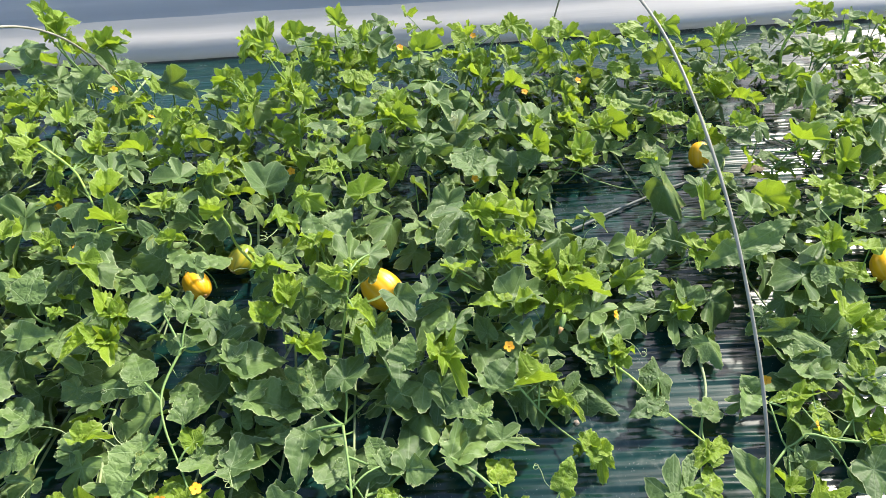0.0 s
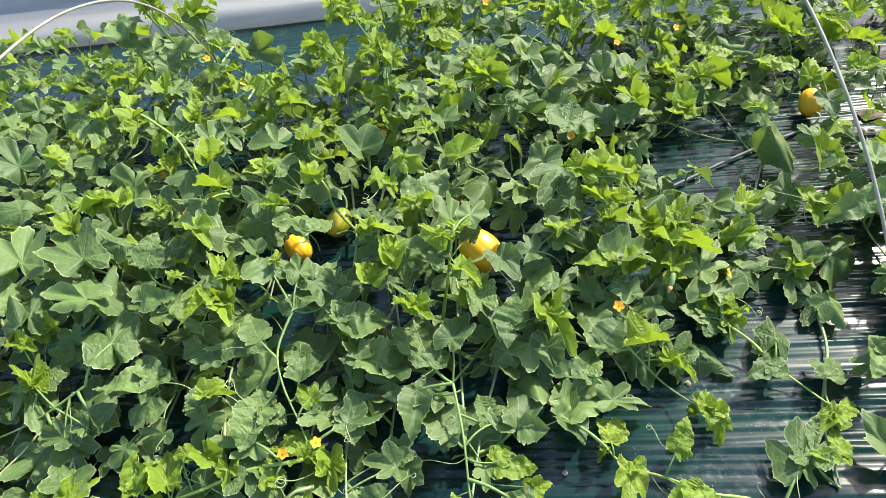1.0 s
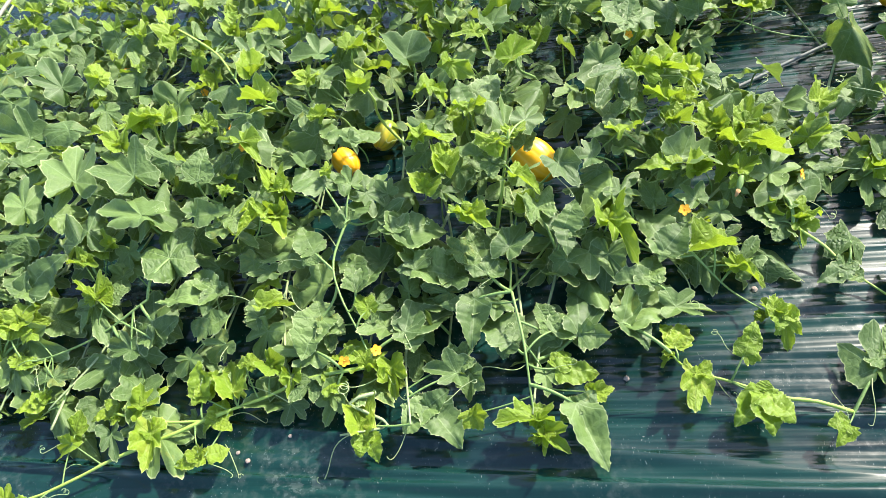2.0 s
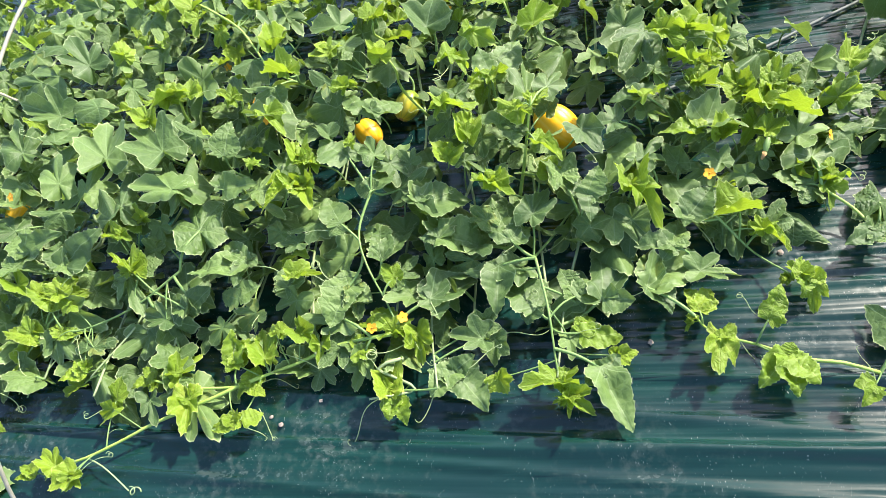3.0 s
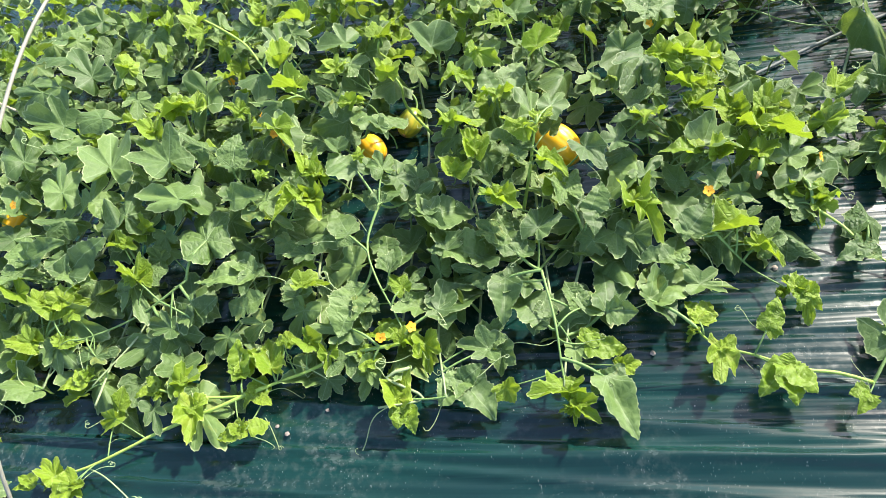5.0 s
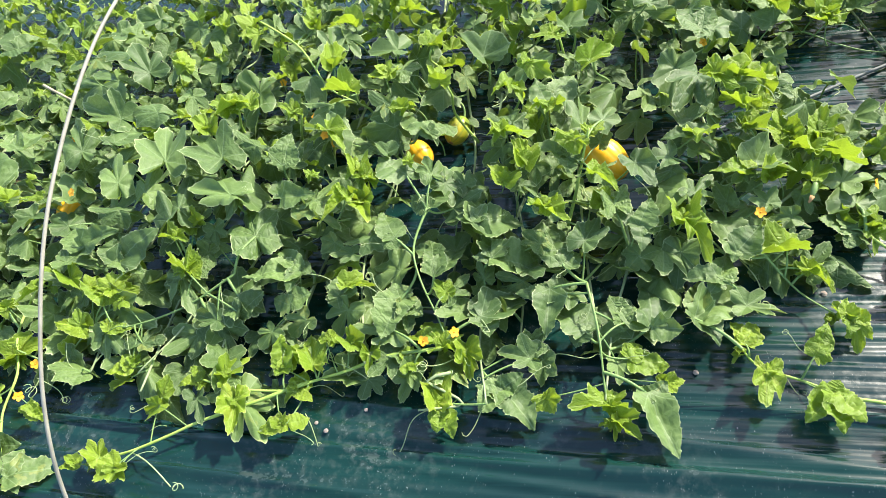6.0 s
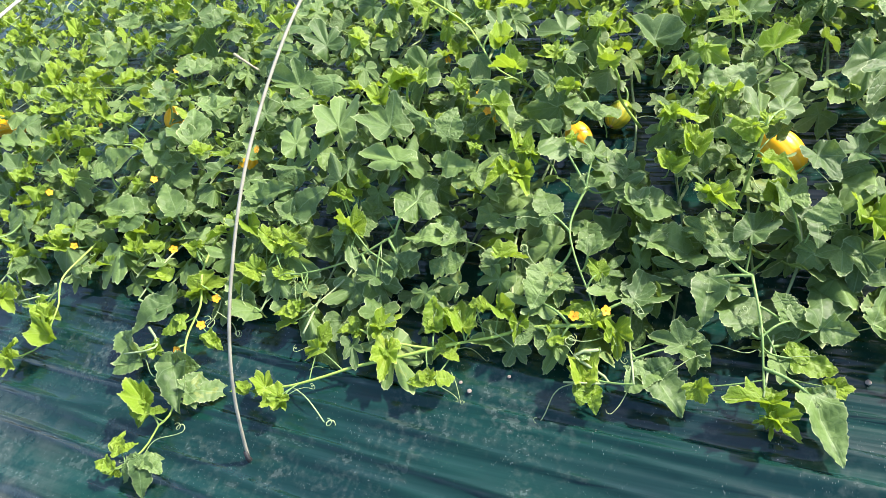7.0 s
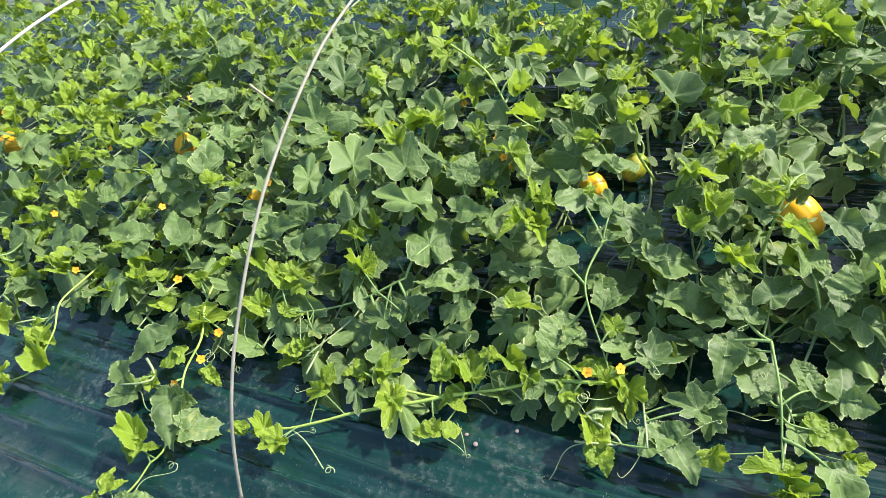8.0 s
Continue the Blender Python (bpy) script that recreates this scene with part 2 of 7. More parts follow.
def spline(points, step):
    """Points along a smooth curve through the given ones."""
    pts = [Vector(p) for p in points]
    ext = [pts[0] * 2 - pts[1]] + pts + [pts[-1] * 2 - pts[-2]]
    out = []
    for a, b, c, d in zip(ext, ext[1:], ext[2:], ext[3:]):
        n = max(2, int((c - b).length / step))
        for i in range(n):
            t = i / n
            out.append(0.5 * ((2 * b) + (c - a) * t + (2 * a - 5 * b + 4 * c - d) * t * t + (3 * b - a - 3 * c + d) * t ** 3))
    out.append(pts[-1])
    return out


def tube(name, pts, radius, material, sides=6, wobble=0.0):
    """A round tube along pts; radius is a number or a function of 0..1."""
    verts, faces = [], []
    n = len(pts)
    side = Vector((0, 0, 1))
    for i, p in enumerate(pts):
        d = (pts[min(i + 1, n - 1)] - pts[max(i - 1, 0)]).normalized()
        side = side - d * side.dot(d)
        if side.length < 1e-4:
            side = d.orthogonal()
        side.normalize()
        other = d.cross(side)
        r = radius(i / (n - 1)) if callable(radius) else radius
        r *= 1 + wobble * noise.noise(p * 40)
        for k in range(sides):
            a = 2 * math.pi * k / sides
            verts.append(p + (side * math.cos(a) + other * math.sin(a)) * r)
    for i in range(n - 1):
        for k in range(sides):
            a, b = i * sides + k, i * sides + (k + 1) % sides
            faces.append((a, b, b + sides, a + sides))
    faces.append(tuple(range(sides))[::-1])
    faces.append(tuple(range((n - 1) * sides, n * sides)))
    return mesh_from(name, verts, faces, [material])


# ---------------------------------------------------------------- ground
def swell(x, y):
    """Height of the mulched bed: nearly flat, with a soft shoulder towards the furrow."""
    return -0.16 * max(0.0, min(1.0, (-0.05 - y) / 0.5)) ** 1.6 + 0.006 * noise.noise((x * 1.7, y * 1.7, 3.1))


def crease(x, y):
    """Taut creases of the film, drawn out along the bed."""
    h = 0.0018 * noise.noise((x * 1.1, y * 46 + 0.6 * x, 0.3)) + 0.0014 * noise.noise((x * 2.3, y * 100, 5.2))
    fold = noise.noise((x * 0.45 + 7, y * 13 + 0.9 * x, 1.7))
    line = noise.noise((x * 0.30 + 3, y * 9 + 0.5 * x, 8.7))
    near = 1 if y < 0.55 else 0.35
    rib = max(0.0, min(1.0, (x + 0.35) / 0.5)) * (0.0006 + 0.0010 * noise.noise((x * 0.8, y * 2.2, 6.1)))
    h += rib * math.sin(6.2832 * (y * 46 + 0.9 * noise.noise((x * 0.9, y * 4, 2.6)) + 0.35 * x))
    return h + (0.010 * max(0.0, 1 - abs(fold) * 7) + 0.012 * max(0.0, 1 - abs(line) * 16)) * near


def build_ground():
    n = 24
    verts, faces = [], []
    for i in range(n + 1):
        for j in range(n + 1):
            x, y = (i / n - 0.5) * 2, (j / n - 0.5) * 2
            x, y = 60 * x * abs(x), 60 * y * abs(y)
            verts.append((x, y, -0.22 + 0.02 * noise.noise((x, y, 0))))
    for i in range(n):
        for j in range(n):
            a = i * (n + 1) + j
            faces.append((a, a + n + 1, a + n + 2, a + 1))
    tagged(new("ground", mesh_from("ground", verts, faces, [SOIL])), "bare brown soil round the mulched bed", "ground", kind="structure")

    xs = np.arange(-6.2, 4.21, 0.085)
    ys = np.concatenate([np.arange(-0.55, 1.9, 0.0042), np.arange(1.9, 5.2, 0.02)])
    verts = [(x, y, swell(x, y) + crease(x, y)) for y in ys for x in xs]
    w = len(xs)
    faces = [(j * w + i, j * w + i + 1, (j + 1) * w + i + 1, (j + 1) * w + i) for j in range(len(ys) - 1) for i in range(w - 1)]
    tagged(new("mulch_film", mesh_from("mulch_film", verts, faces, [FILM])), "dark green plastic mulch film with taut creases and dust", "mulch film", kind="structure")


build_ground()


def build_side_film():
    """The silvery film of the next tunnel: a rolled hem on the ground and the sheet that rises behind it."""
    profile = [(2.632, -0.012), (2.612, 0.004), (2.606, 0.022), (2.612, 0.040), (2.628, 0.058), (2.650, 0.072), (2.676, 0.083), (2.702, 0.092), (2.724, 0.104)]
    hem = len(profile)
    profile += [(2.752, 0.128), (2.80, 0.172), (2.88, 0.243), (2.98, 0.328), (3.10, 0.415), (3.25, 0.495), (3.43, 0.55), (3.65, 0.56), (3.85, 0.52), (4.05, 0.40), (4.20, 0.20), (4.26, -0.01)]
    xs = np.arange(-7, 5.01, 0.12)
    verts = []
    for x in xs:
        for k, (y, z) in enumerate(profile):
            q = 0.018 * noise.noise((x * 0.9, k * 0.35, 2.0)) + 0.006 * noise.noise((x * 3.5, k * 0.9, 5.0))
            verts.append((x, y + q - 0.018 * x, max(-0.015, z + q * 0.8)))
    w = len(profile)
    tunnel = tagged(new("film_tunnel"), "silvery white plastic film tunnel with a rolled hem", "film tunnel", kind="structure")
    for name, k0, k1, material in (("rolled_hem", 0, hem, HEM), ("sheet", hem, w - 1, SHEET)):
        faces = [(i * w + k, (i + 1) * w + k, (i + 1) * w + k + 1, i * w + k + 1) for i in range(len(xs) - 1) for k in range(k0, k1)]
        used = sorted({q for f in faces for q in f})
        place = {q: n for n, q in enumerate(used)}
        part(name, mesh_from(name, [verts[q] for q in used], [tuple(place[q] for q in f) for f in faces], [material]), tunnel)


build_side_film()


# ---------------------------------------------------------------- hoops
HOOP_SHAPE = [(0, -.05), (0, 0), (.053, .29), (.13, .54), (.25, .79), (.42, .97), (.60, .99), (.74, .90), (.85, .72), (.93, .45), (1, 0), (1.005, -.05)]


def build_hoop(x0, y0, x1, y1, height, radius, material, label):
    """A rod bent over the bed from one side to the other and pushed into the ground."""
    pts = spline([(x0 + (x1 - x0) * u, y0 + (y1 - y0) * u, height * v) for u, v in HOOP_SHAPE], 0.03)
    hoop = tagged(new("tunnel_hoop"), label, "hoop", "hoops over the bed")
    hoop.location = (x0, y0, 0)
    back = Matrix.Translation((-x0, -y0, 0))
    part("rod", tube("rod", [back @ p for p in pts], radius, material, 10), hoop)
    foot = tube("foot_sleeve", [Vector((0, 0, -0.02)), Vector((0.0, 0.002, 0.008)), Vector((0, 0.009, 0.026))], lambda t: radius * (2.0 - 0.7 * t), RUBBER, 8)
    part("foot_sleeve", foot, hoop, None, "black sleeve at the foot")
    return hoop


build_hoop(-1.125, 0.205, -1.10, 2.22, 0.615, 0.0036, ROD, "grey rod hoop standing over the melon bed")
build_hoop(0.602, 0.53, 0.455, 2.36, 0.60, 0.0031, ROD, "grey rod hoop standing over sparse melon vines")
build_hoop(-2.42, 0.15, -2.36, 2.25, 0.57, 0.0050, PALE_ROD, "thick pale rod hoop over the melon bed")


# ---------------------------------------------------------------- leaves
def smooth_through(stops, a):
    """Soft interpolation through (angle, value) stops."""
    for (a0, v0), (a1, v1) in zip(stops, stops[1:]):
        if a <= a1:
            t = (a - a0) / (a1 - a0)
            return v0 + (v1 - v0) * (0.5 - 0.5 * math.cos(math.pi * t))
    return stops[-1][1]


def leaf_mesh(name, rng, material, lobed, crumple, droop, fold, tooth):
    """One melon blade of unit reach: broad rounded lobes round the stalk, toothed rim, soft hollows between the veins."""
    veins = [0, 54, 112]
    n = 96
    sides = []
    for _ in range(2):
        w, l1, l2 = rng.uniform(-4, 5), rng.uniform(.74, .92), rng.uniform(.58, .74)
        s1, s2 = 0.80 - lobed * rng.uniform(.8, 1.15), l1 - 0.04 - lobed * rng.uniform(.3, .8)
        sides.append([(0, 1.05), (8, 0.97), (20 + w, 0.80), (32 + w, s1), (44 + w, max(s1 + .01, l1 - .08)), (54, l1 + .05), (66, l1 - .06), (84, min(s2, l2 - .03)), (98, l2 - .03), (112, l2 + .02), (132, l2 - .06), (150, rng.uniform(.42, .54)), (166, rng.uniform(.26, .38)), (180, 0.09)])
    seed = rng.uniform(0, 9)
    rim = []
    for k in range(n):
        jag = 0.5 + 0.5 * noise.noise((k * 0.61, seed, 4.0))
        th = -180 + 360 * (k + 0.5 + 0.5 * (jag - 0.5)) / n
        r = smooth_through(sides[th > 0], abs(th))
        r *= 1 + tooth * ((jag + 0.2) if k % 3 == 0 else -0.35 if k % 3 == 1 else -0.1) + 0.045 * noise.noise((k * 0.17, seed, 1.0))
        rim.append((radians(th), r))
    rings = (0.0, 0.26, 0.50, 0.74, 0.955, 1.0)
    verts, faces, edge = [(0, 0, 0)], [], [0.0]
    ph = [rng.uniform(0, 6.3) for _ in range(5)]
    saddle, twist, curl = rng.uniform(-.22, .22), rng.uniform(-.28, .28), rng.uniform(-1.0, .8)
    lean = rng.uniform(-.22, .22)
    for f in rings[1:]:
        for k, (th, r) in enumerate(rim):
            if f < 0.9:
                r = 0.5 * r + 0.25 * (rim[k - 1][1] + rim[(k + 1) % n][1])
            q = r * f
            x, y = q * math.sin(th), q * math.cos(th)
            near = min(abs(abs(math.degrees(th)) - v) for v in veins) / 26
            bent = x + lean * y * y
            z = (0.04 + 0.05 * crumple) * min(1, near) * f * (1 - 0.4 * f) - droop * q * q + fold * ((bent * bent + 0.002) ** 0.5 - 0.045) + saddle * x * x + twist * x * y
            z += (0.065 + 0.06 * crumple) * f ** 2 * (math.sin(2 * th + ph[4]) + 0.8 * math.sin(3 * th + ph[0]) + 0.45 * math.sin(5 * th + ph[1]) + (0.1 + 0.5 * crumple) * math.sin(9 * th + ph[2]))
            z += (0.06 + 0.10 * crumple) * noise.noise((x * 2.1 + ph[3], y * 2.1, ph[0])) * f
            z += 0.16 * curl * max(0.0, f - 0.6) * (0.6 + noise.noise((k * 0.09, seed, 7.0)))
            z += 0.08 * crumple * f * noise.noise((x * 5 + ph[3], y * 6, ph[1]))
            verts.append((x, y, z))
            edge.append(1.0 if f == 1.0 else 0.0)
    for k in range(n):
        faces.append((0, 1 + (k + 1) % n, 1 + k))
    for i in range(len(rings) - 2):
        for k in range(n):
            a, b = 1 + i * n + k, 1 + i * n + (k + 1) % n
            faces.append((a, b, b + n, a + n))
    return mesh_from(name, verts, faces, [material], True, edge)


def lobe_mesh(name, rng, material, crumple):
    """One lobe of a deeply cut blade, unit reach: a broad toothed tongue that widens from the stalk and folds along its vein."""
    rows, cols = 36, (-1.0, -0.94, -0.6, -0.25, 0.0, 0.25, 0.6, 0.94, 1.0)
    verts, faces, edge = [], [], []
    seed, broad = rng.uniform(0, 9), rng.uniform(.42, .58)
    fold, droop, roll = rng.uniform(.10, .65), rng.uniform(-.05, .32), rng.uniform(-.9, .5)
    sway, twist = rng.uniform(-.10, .10), rng.uniform(-.35, .35)
    shoulder = [rng.uniform(-.05, .07) for _ in range(2)]
    for i in range(rows + 1):
        s = i / rows
        y = -0.05 + 1.09 * s
        for c in cols:
            half = 0.40 * (math.sin(math.pi * min(1.0, (0.30 + 0.70 * s) ** (0.85 + broad * 0.3))) ** 0.82) + shoulder[c > 0] * math.sin(math.pi * s) ** 2
            half *= 1 + 0.34 * noise.noise((s * 5.0, seed, 1.0 + 3 * (c > 0))) + 0.10 * noise.noise((s * 13.0, seed, 5.0 + 3 * (c > 0)))
            tooth = (0.024, -0.008, -0.016)[i % 3] * (0.6 + noise.noise((i * 0.7, seed, 3.0))) if abs(c) == 1 and 1 < i < rows else 0.0
            x = c * max(0.012, half + tooth) + sway * math.sin(math.pi * s)
            z = fold * abs(x) ** 1.15 - droop * s * s + 0.10 * roll * max(0.0, abs(c) - 0.5) + twist * x * s
            z += (0.08 + 0.05 * crumple) * noise.noise((x * 3 + seed, y * 3, 2.0)) + (0.02 + 0.05 * crumple) * noise.noise((x * 9, y * 9 + seed, 5.0)) + 0.025 * c * c * math.sin(11 * s + seed)
            verts.append((x, y, z))
            edge.append(1.0 if abs(c) == 1 or i == rows else 0.0)
    w = len(cols)
    for i in range(rows):
        for k in range(w - 1):
            a = i * w + k
            faces.append((a, a + 1, a + w + 1, a + w))
    return mesh_from(name, verts, faces, [material], True, edge)


rng = random.Random(11)
MATURE_LEAVES = [leaf_mesh("mature_leaf", rng, MATURE, rng.choice((.08, .22, .34, .44, .50)) * rng.uniform(.8, 1.2), rng.uniform(.15, .60), rng.uniform(-.05, .28), rng.choice((-1, 1, 1, 1)) * rng.uniform(.10, .65), rng.uniform(.028, .046)) for _ in range(30)]
YOUNG_LEAVES = [leaf_mesh("young_leaf", rng, YOUNG, rng.uniform(.06, .34), rng.uniform(.5, 1.1), rng.uniform(-.1, .5), rng.uniform(.15, .9), rng.uniform(.045, .075)) for _ in range(20)]
LOBES = [lobe_mesh("leaf_lobe", rng, MATURE, rng.uniform(.2, .7)) for _ in range(20)]
YOUNG_LOBES = [lobe_mesh("young_lobe", rng, YOUNG, rng.uniform(.3, 1.2)) for _ in range(14)]


def petiole_mesh(bend):
    pts = [Vector((0, bend * math.sin(math.pi * i / 7) * (1 - 0.4 * i / 7), i / 7)) for i in range(8)]
    verts, faces = [], []
    for i, p in enumerate(pts):
        for k in range(5):
            a = 2 * math.pi * k / 5
            verts.append((p.x + math.cos(a) * (0.026 - 0.006 * i / 7), p.y + math.sin(a) * (0.026 - 0.006 * i / 7), p.z))
    for i in range(7):
        for k in range(5):
            a, b = i * 5 + k, i * 5 + (k + 1) % 5
            faces.append((a, b, b + 5, a + 5))
    return mesh_from("petiole", verts, faces, [PETIOLE])


PETIOLES = [petiole_mesh(b) for b in (0.04, 0.10, -0.09, 0.16, -0.15)]


def flower_mesh(rng):
    verts, faces, slots = [], [], []
    for k in range(5):
        a0 = 2 * math.pi * k / 5 + rng.uniform(-.12, .12)
        base = len(verts)
        lift = rng.uniform(0.12, 0.4)
        for f, w in ((0.08, 0.16), (0.35, 0.34), (0.68, 0.40), (0.9, 0.24), (1.0, 0.04)):
            for s in (-1, 0, 1):
                verts.append((f * math.sin(a0) + s * w * math.cos(a0), f * math.cos(a0) - s * w * math.sin(a0), lift * f ** 0.6 + 0.06 * abs(s) - 0.3 * f ** 3 * lift))
        for i in range(4):
            for s in range(2):
                q = base + i * 3 + s
                faces.append((q, q + 1, q + 4, q + 3))
                slots.append(0)
    base = len(verts)
    for z, r in ((-0.5, 0.10), (0.0, 0.17), (0.2, 0.17), (0.3, 0.05)):
        for k in range(7):
            verts.append((r * math.sin(k * 0.8976), r * math.cos(k * 0.8976), z))
    for i in range(3):
        for k in range(7):
            a, b = base + i * 7 + k, base + i * 7 + (k + 1) % 7
            faces.append((a, b, b + 7, a + 7))
            slots.append(1 if i else 2)
    return mesh_from("flower", verts, faces, [PETAL, HEART, STEM], True, None, slots)


FLOWERS = [flower_mesh(rng) for _ in range(4)]


def tendril_mesh(rng):
    """A thin thread of unit length that ends in a hook or a small loose coil."""
    pts = []
    turns, bow = rng.choice((0.35, 0.5, 0.8, 1.1, 1.9)) * rng.uniform(.9, 1.1), rng.uniform(-.35, .35)
    wave = rng.uniform(-.10, .10)
    for i in range(14):
        t = i / 13
        pts.append(Vector((bow * math.sin(t * 2.2) + wave * math.sin(t * 5.5), t, 0.08 * math.sin(4 * t))))
    end, r = pts[-1].copy(), rng.uniform(.04, .11)
    for i in range(1, int(13 * turns)):
        a = i / 13 * 2 * math.pi
        q = r * (1 - 0.45 * i / (13 * turns))
        pts.append(end + Vector((math.copysign(1, bow) * (r - q * math.cos(a)), q * math.sin(a), 0.010 * i)))
    return tube("tendril", pts, lambda t: 0.0105 - 0.006 * t, TENDRIL, 4)


TENDRILS = [tendril_mesh(rng) for _ in range(12)]


def sunward(heading, tilt):
    """Fall of the tip and bank that turn a blade of this heading towards the sun by tilt degrees."""
    d = radians(SUN_AZ - heading)
    return tilt * math.cos(d), tilt * math.sin(d)


def leaf_matrix(base, heading, tip_down, bank, size, wide=1.0):
    """Blade at base; heading: degrees of its tip, 0 is +y, 90 is +x; tip_down and bank in degrees."""
    return Matrix.Translation(base) @ Matrix.Rotation(radians(-heading), 4, "Z") @ Matrix.Rotation(radians(-tip_down), 4, "X") @ Matrix.Rotation(radians(bank), 4, "Y") @ Matrix.Diagonal((size * wide, size, size, 1))


RUNNERS = []
PLACED = []   # spots of the leaves set one by one: x, y, z, reach


SUNLIT = [Vector(q) for q in ((-.104, 1.135, .07), (-.565, 1.17, .07), (-2.945, 1.233, .085), (1.105, 1.15, .052), (-.485, 1.285, .075), (.805, 1.642, .06))]   # melons on which the sun falls


def shades(p, near=0.06):
    """Whether a leaf at p would stand between the sun and one of those melons."""
    for q in SUNLIT:
        d = p - q
        along = d.dot(toward)
        if along > 0.02 and (d - toward * along).length < near:
            return True
    return False


class Vine:
    """One runner: a stem on the film with leaves on stalks, tendrils and flowers."""

    def __init__(self, path, label, thick=0.0042, fresh=False, seed=1):
        self.rng = random.Random(seed)
        self.path = spline(path, 0.018)
        self.root = tagged(new("melon_vine"), label, "melon vine", "melon vines on the bed")
        self.origin = Vector((self.path[0].x, self.path[0].y, 0))
        self.root.location = self.origin
        pts = [p - self.origin for p in self.path]
        self.shoots = []
        RUNNERS.append(self)
        part("stem", tube("stem", pts, lambda t: thick * (1 - 0.45 * t), (OLD_STEM, FRESH, STEM)[fresh], 7, 0.12), self.root)

    def nearest(self, p):
        return min(self.path, key=lambda q: (q - p).length_squared)

    def leaf(self, base, heading, size, young=False, tip_down=20.0, bank=0.0, node=None, stalk=True, wide=None, pool=None):
        base = Vector(base)
        rng = self.rng
        if shades(base + Vector((math.sin(radians(heading)), math.cos(radians(heading)), 0)) * size * 0.4):
            return
        pool = pool or (YOUNG_LEAVES if young else MATURE_LEAVES)
        me = pool[rng.randrange(len(pool))]
        wide = wide or (rng.uniform(.55, .85) if young else rng.uniform(.76, .96))
        part("leaf", me, self.root, leaf_matrix(base - self.origin, heading, tip_down, bank, size, wide))
        if stalk:
            node = Vector(node) if node is not None else self.nearest(base + Vector((-math.sin(radians(heading)), -math.cos(radians(heading)), 0)) * 0.05)
            if (base - node).length > 0.13:
                node = base + Vector((rng.uniform(-.075, .075), rng.uniform(-.03, .07), -min(0.085, max(0.012, base.z - 0.012))))
            way = base - node
            length = way.length
            if length > 0.012:
                width = (0.0026 if not young else 0.0022) / 0.026 * min(1.4, max(0.7, size / 0.07))
                turn = way.to_track_quat("Z", "Y").to_matrix().to_4x4()
                part("petiole", PETIOLES[rng.randrange(5)], self.root, Matrix.Translation(node - self.origin) @ turn @ Matrix.Diagonal((width, width, length, 1)))

    def dress(self, leaves):
        """Leaves on this vine: x, y, z of the blade's foot, heading, fall of the tip, bank, reach, width, kind (0 broad, 1 young, 2 and 3 lobe of a cut broad or young blade)."""
        foot = None
        for x, y, z, heading, down, bank, reach, wide, kind in leaves:
            cut = kind > 1 and foot is not None and (Vector((x, y, z)) - foot).length < 0.02
            foot = Vector((x, y, z))
            node = None if cut or z < 0.25 else self.upright(foot)
            self.leaf(foot, heading, reach, kind in (1, 3), down, bank, node, not cut, wide, (None, None, LOBES, YOUNG_LOBES)[kind])
            PLACED.append((x, y, z, reach))
            if kind == 1:
                for _ in range(self.rng.choice((0, 1, 1, 2))):
                    turn = heading + self.rng.choice((-1, 1)) * self.rng.uniform(50, 130)
                    self.leaf(foot + Vector((0, 0, 0.006)), turn, reach * self.rng.uniform(.35, .6), True, self.rng.uniform(-45, 15), self.rng.uniform(-25, 25), None, False)
            if self.rng.random() < 0.13:
                self.tendril((x, y, z * 0.9), self.rng.uniform(0, 360), self.rng.uniform(0.05, 0.11), self.rng.uniform(-10, 45))

    def upright(self, foot):
        """The place on a rising shoot from which the stalk of a high leaf springs; a new shoot grows where none is near."""
        for pts in self.shoots:
            q = min(pts, key=lambda p: (p - foot - Vector((0, 0, -0.03))).length)
            if (q - foot).length < 0.12:
                return q
        rng = self.rng
        low = foot + Vector((rng.uniform(-.07, .07), rng.uniform(-.02, .08), 0.05 - foot.z))
        top = foot + Vector((rng.uniform(-.02, .02), 0.015, -0.02))
        pts = spline([low, low.lerp(top, 0.45) + Vector((rng.uniform(-.035, .035), 0.015, 0)), low.lerp(top, 0.8) + Vector((rng.uniform(-.012, .012), 0, 0)), top], 0.02)
        thick = rng.uniform(0.0036, 0.0046)
        part("shoot", tube("shoot", [p - self.origin for p in pts], lambda t: thick * (1 - 0.35 * t), FRESH if rng.random() < 0.55 else STEM, 7, 0.15), self.root)
        self.shoots.append(pts)
        return pts[-1]

    def tendril(self, at, heading, length, rise=0.0):
        me = TENDRILS[self.rng.randrange(12)]
        m = Matrix.Translation(Vector(at) - self.origin) @ Matrix.Rotation(radians(-heading), 4, "Z") @ Matrix.Rotation(radians(rise), 4, "X") @ Matrix.Diagonal((length, length, length, 1))
        part("tendril", me, self.root, m)

    def flower(self, at, size=0.014, tilt=(20, 0)):
        m = Matrix.Translation(Vector(at) - self.origin) @ pose(0, 0, 0, tilt[0], tilt[1], self.rng.uniform(0, 72)) @ Matrix.Diagonal((size, size, size, 1))
        part("flower", FLOWERS[self.rng.randrange(4)], self.root, m, "open yellow blossom")

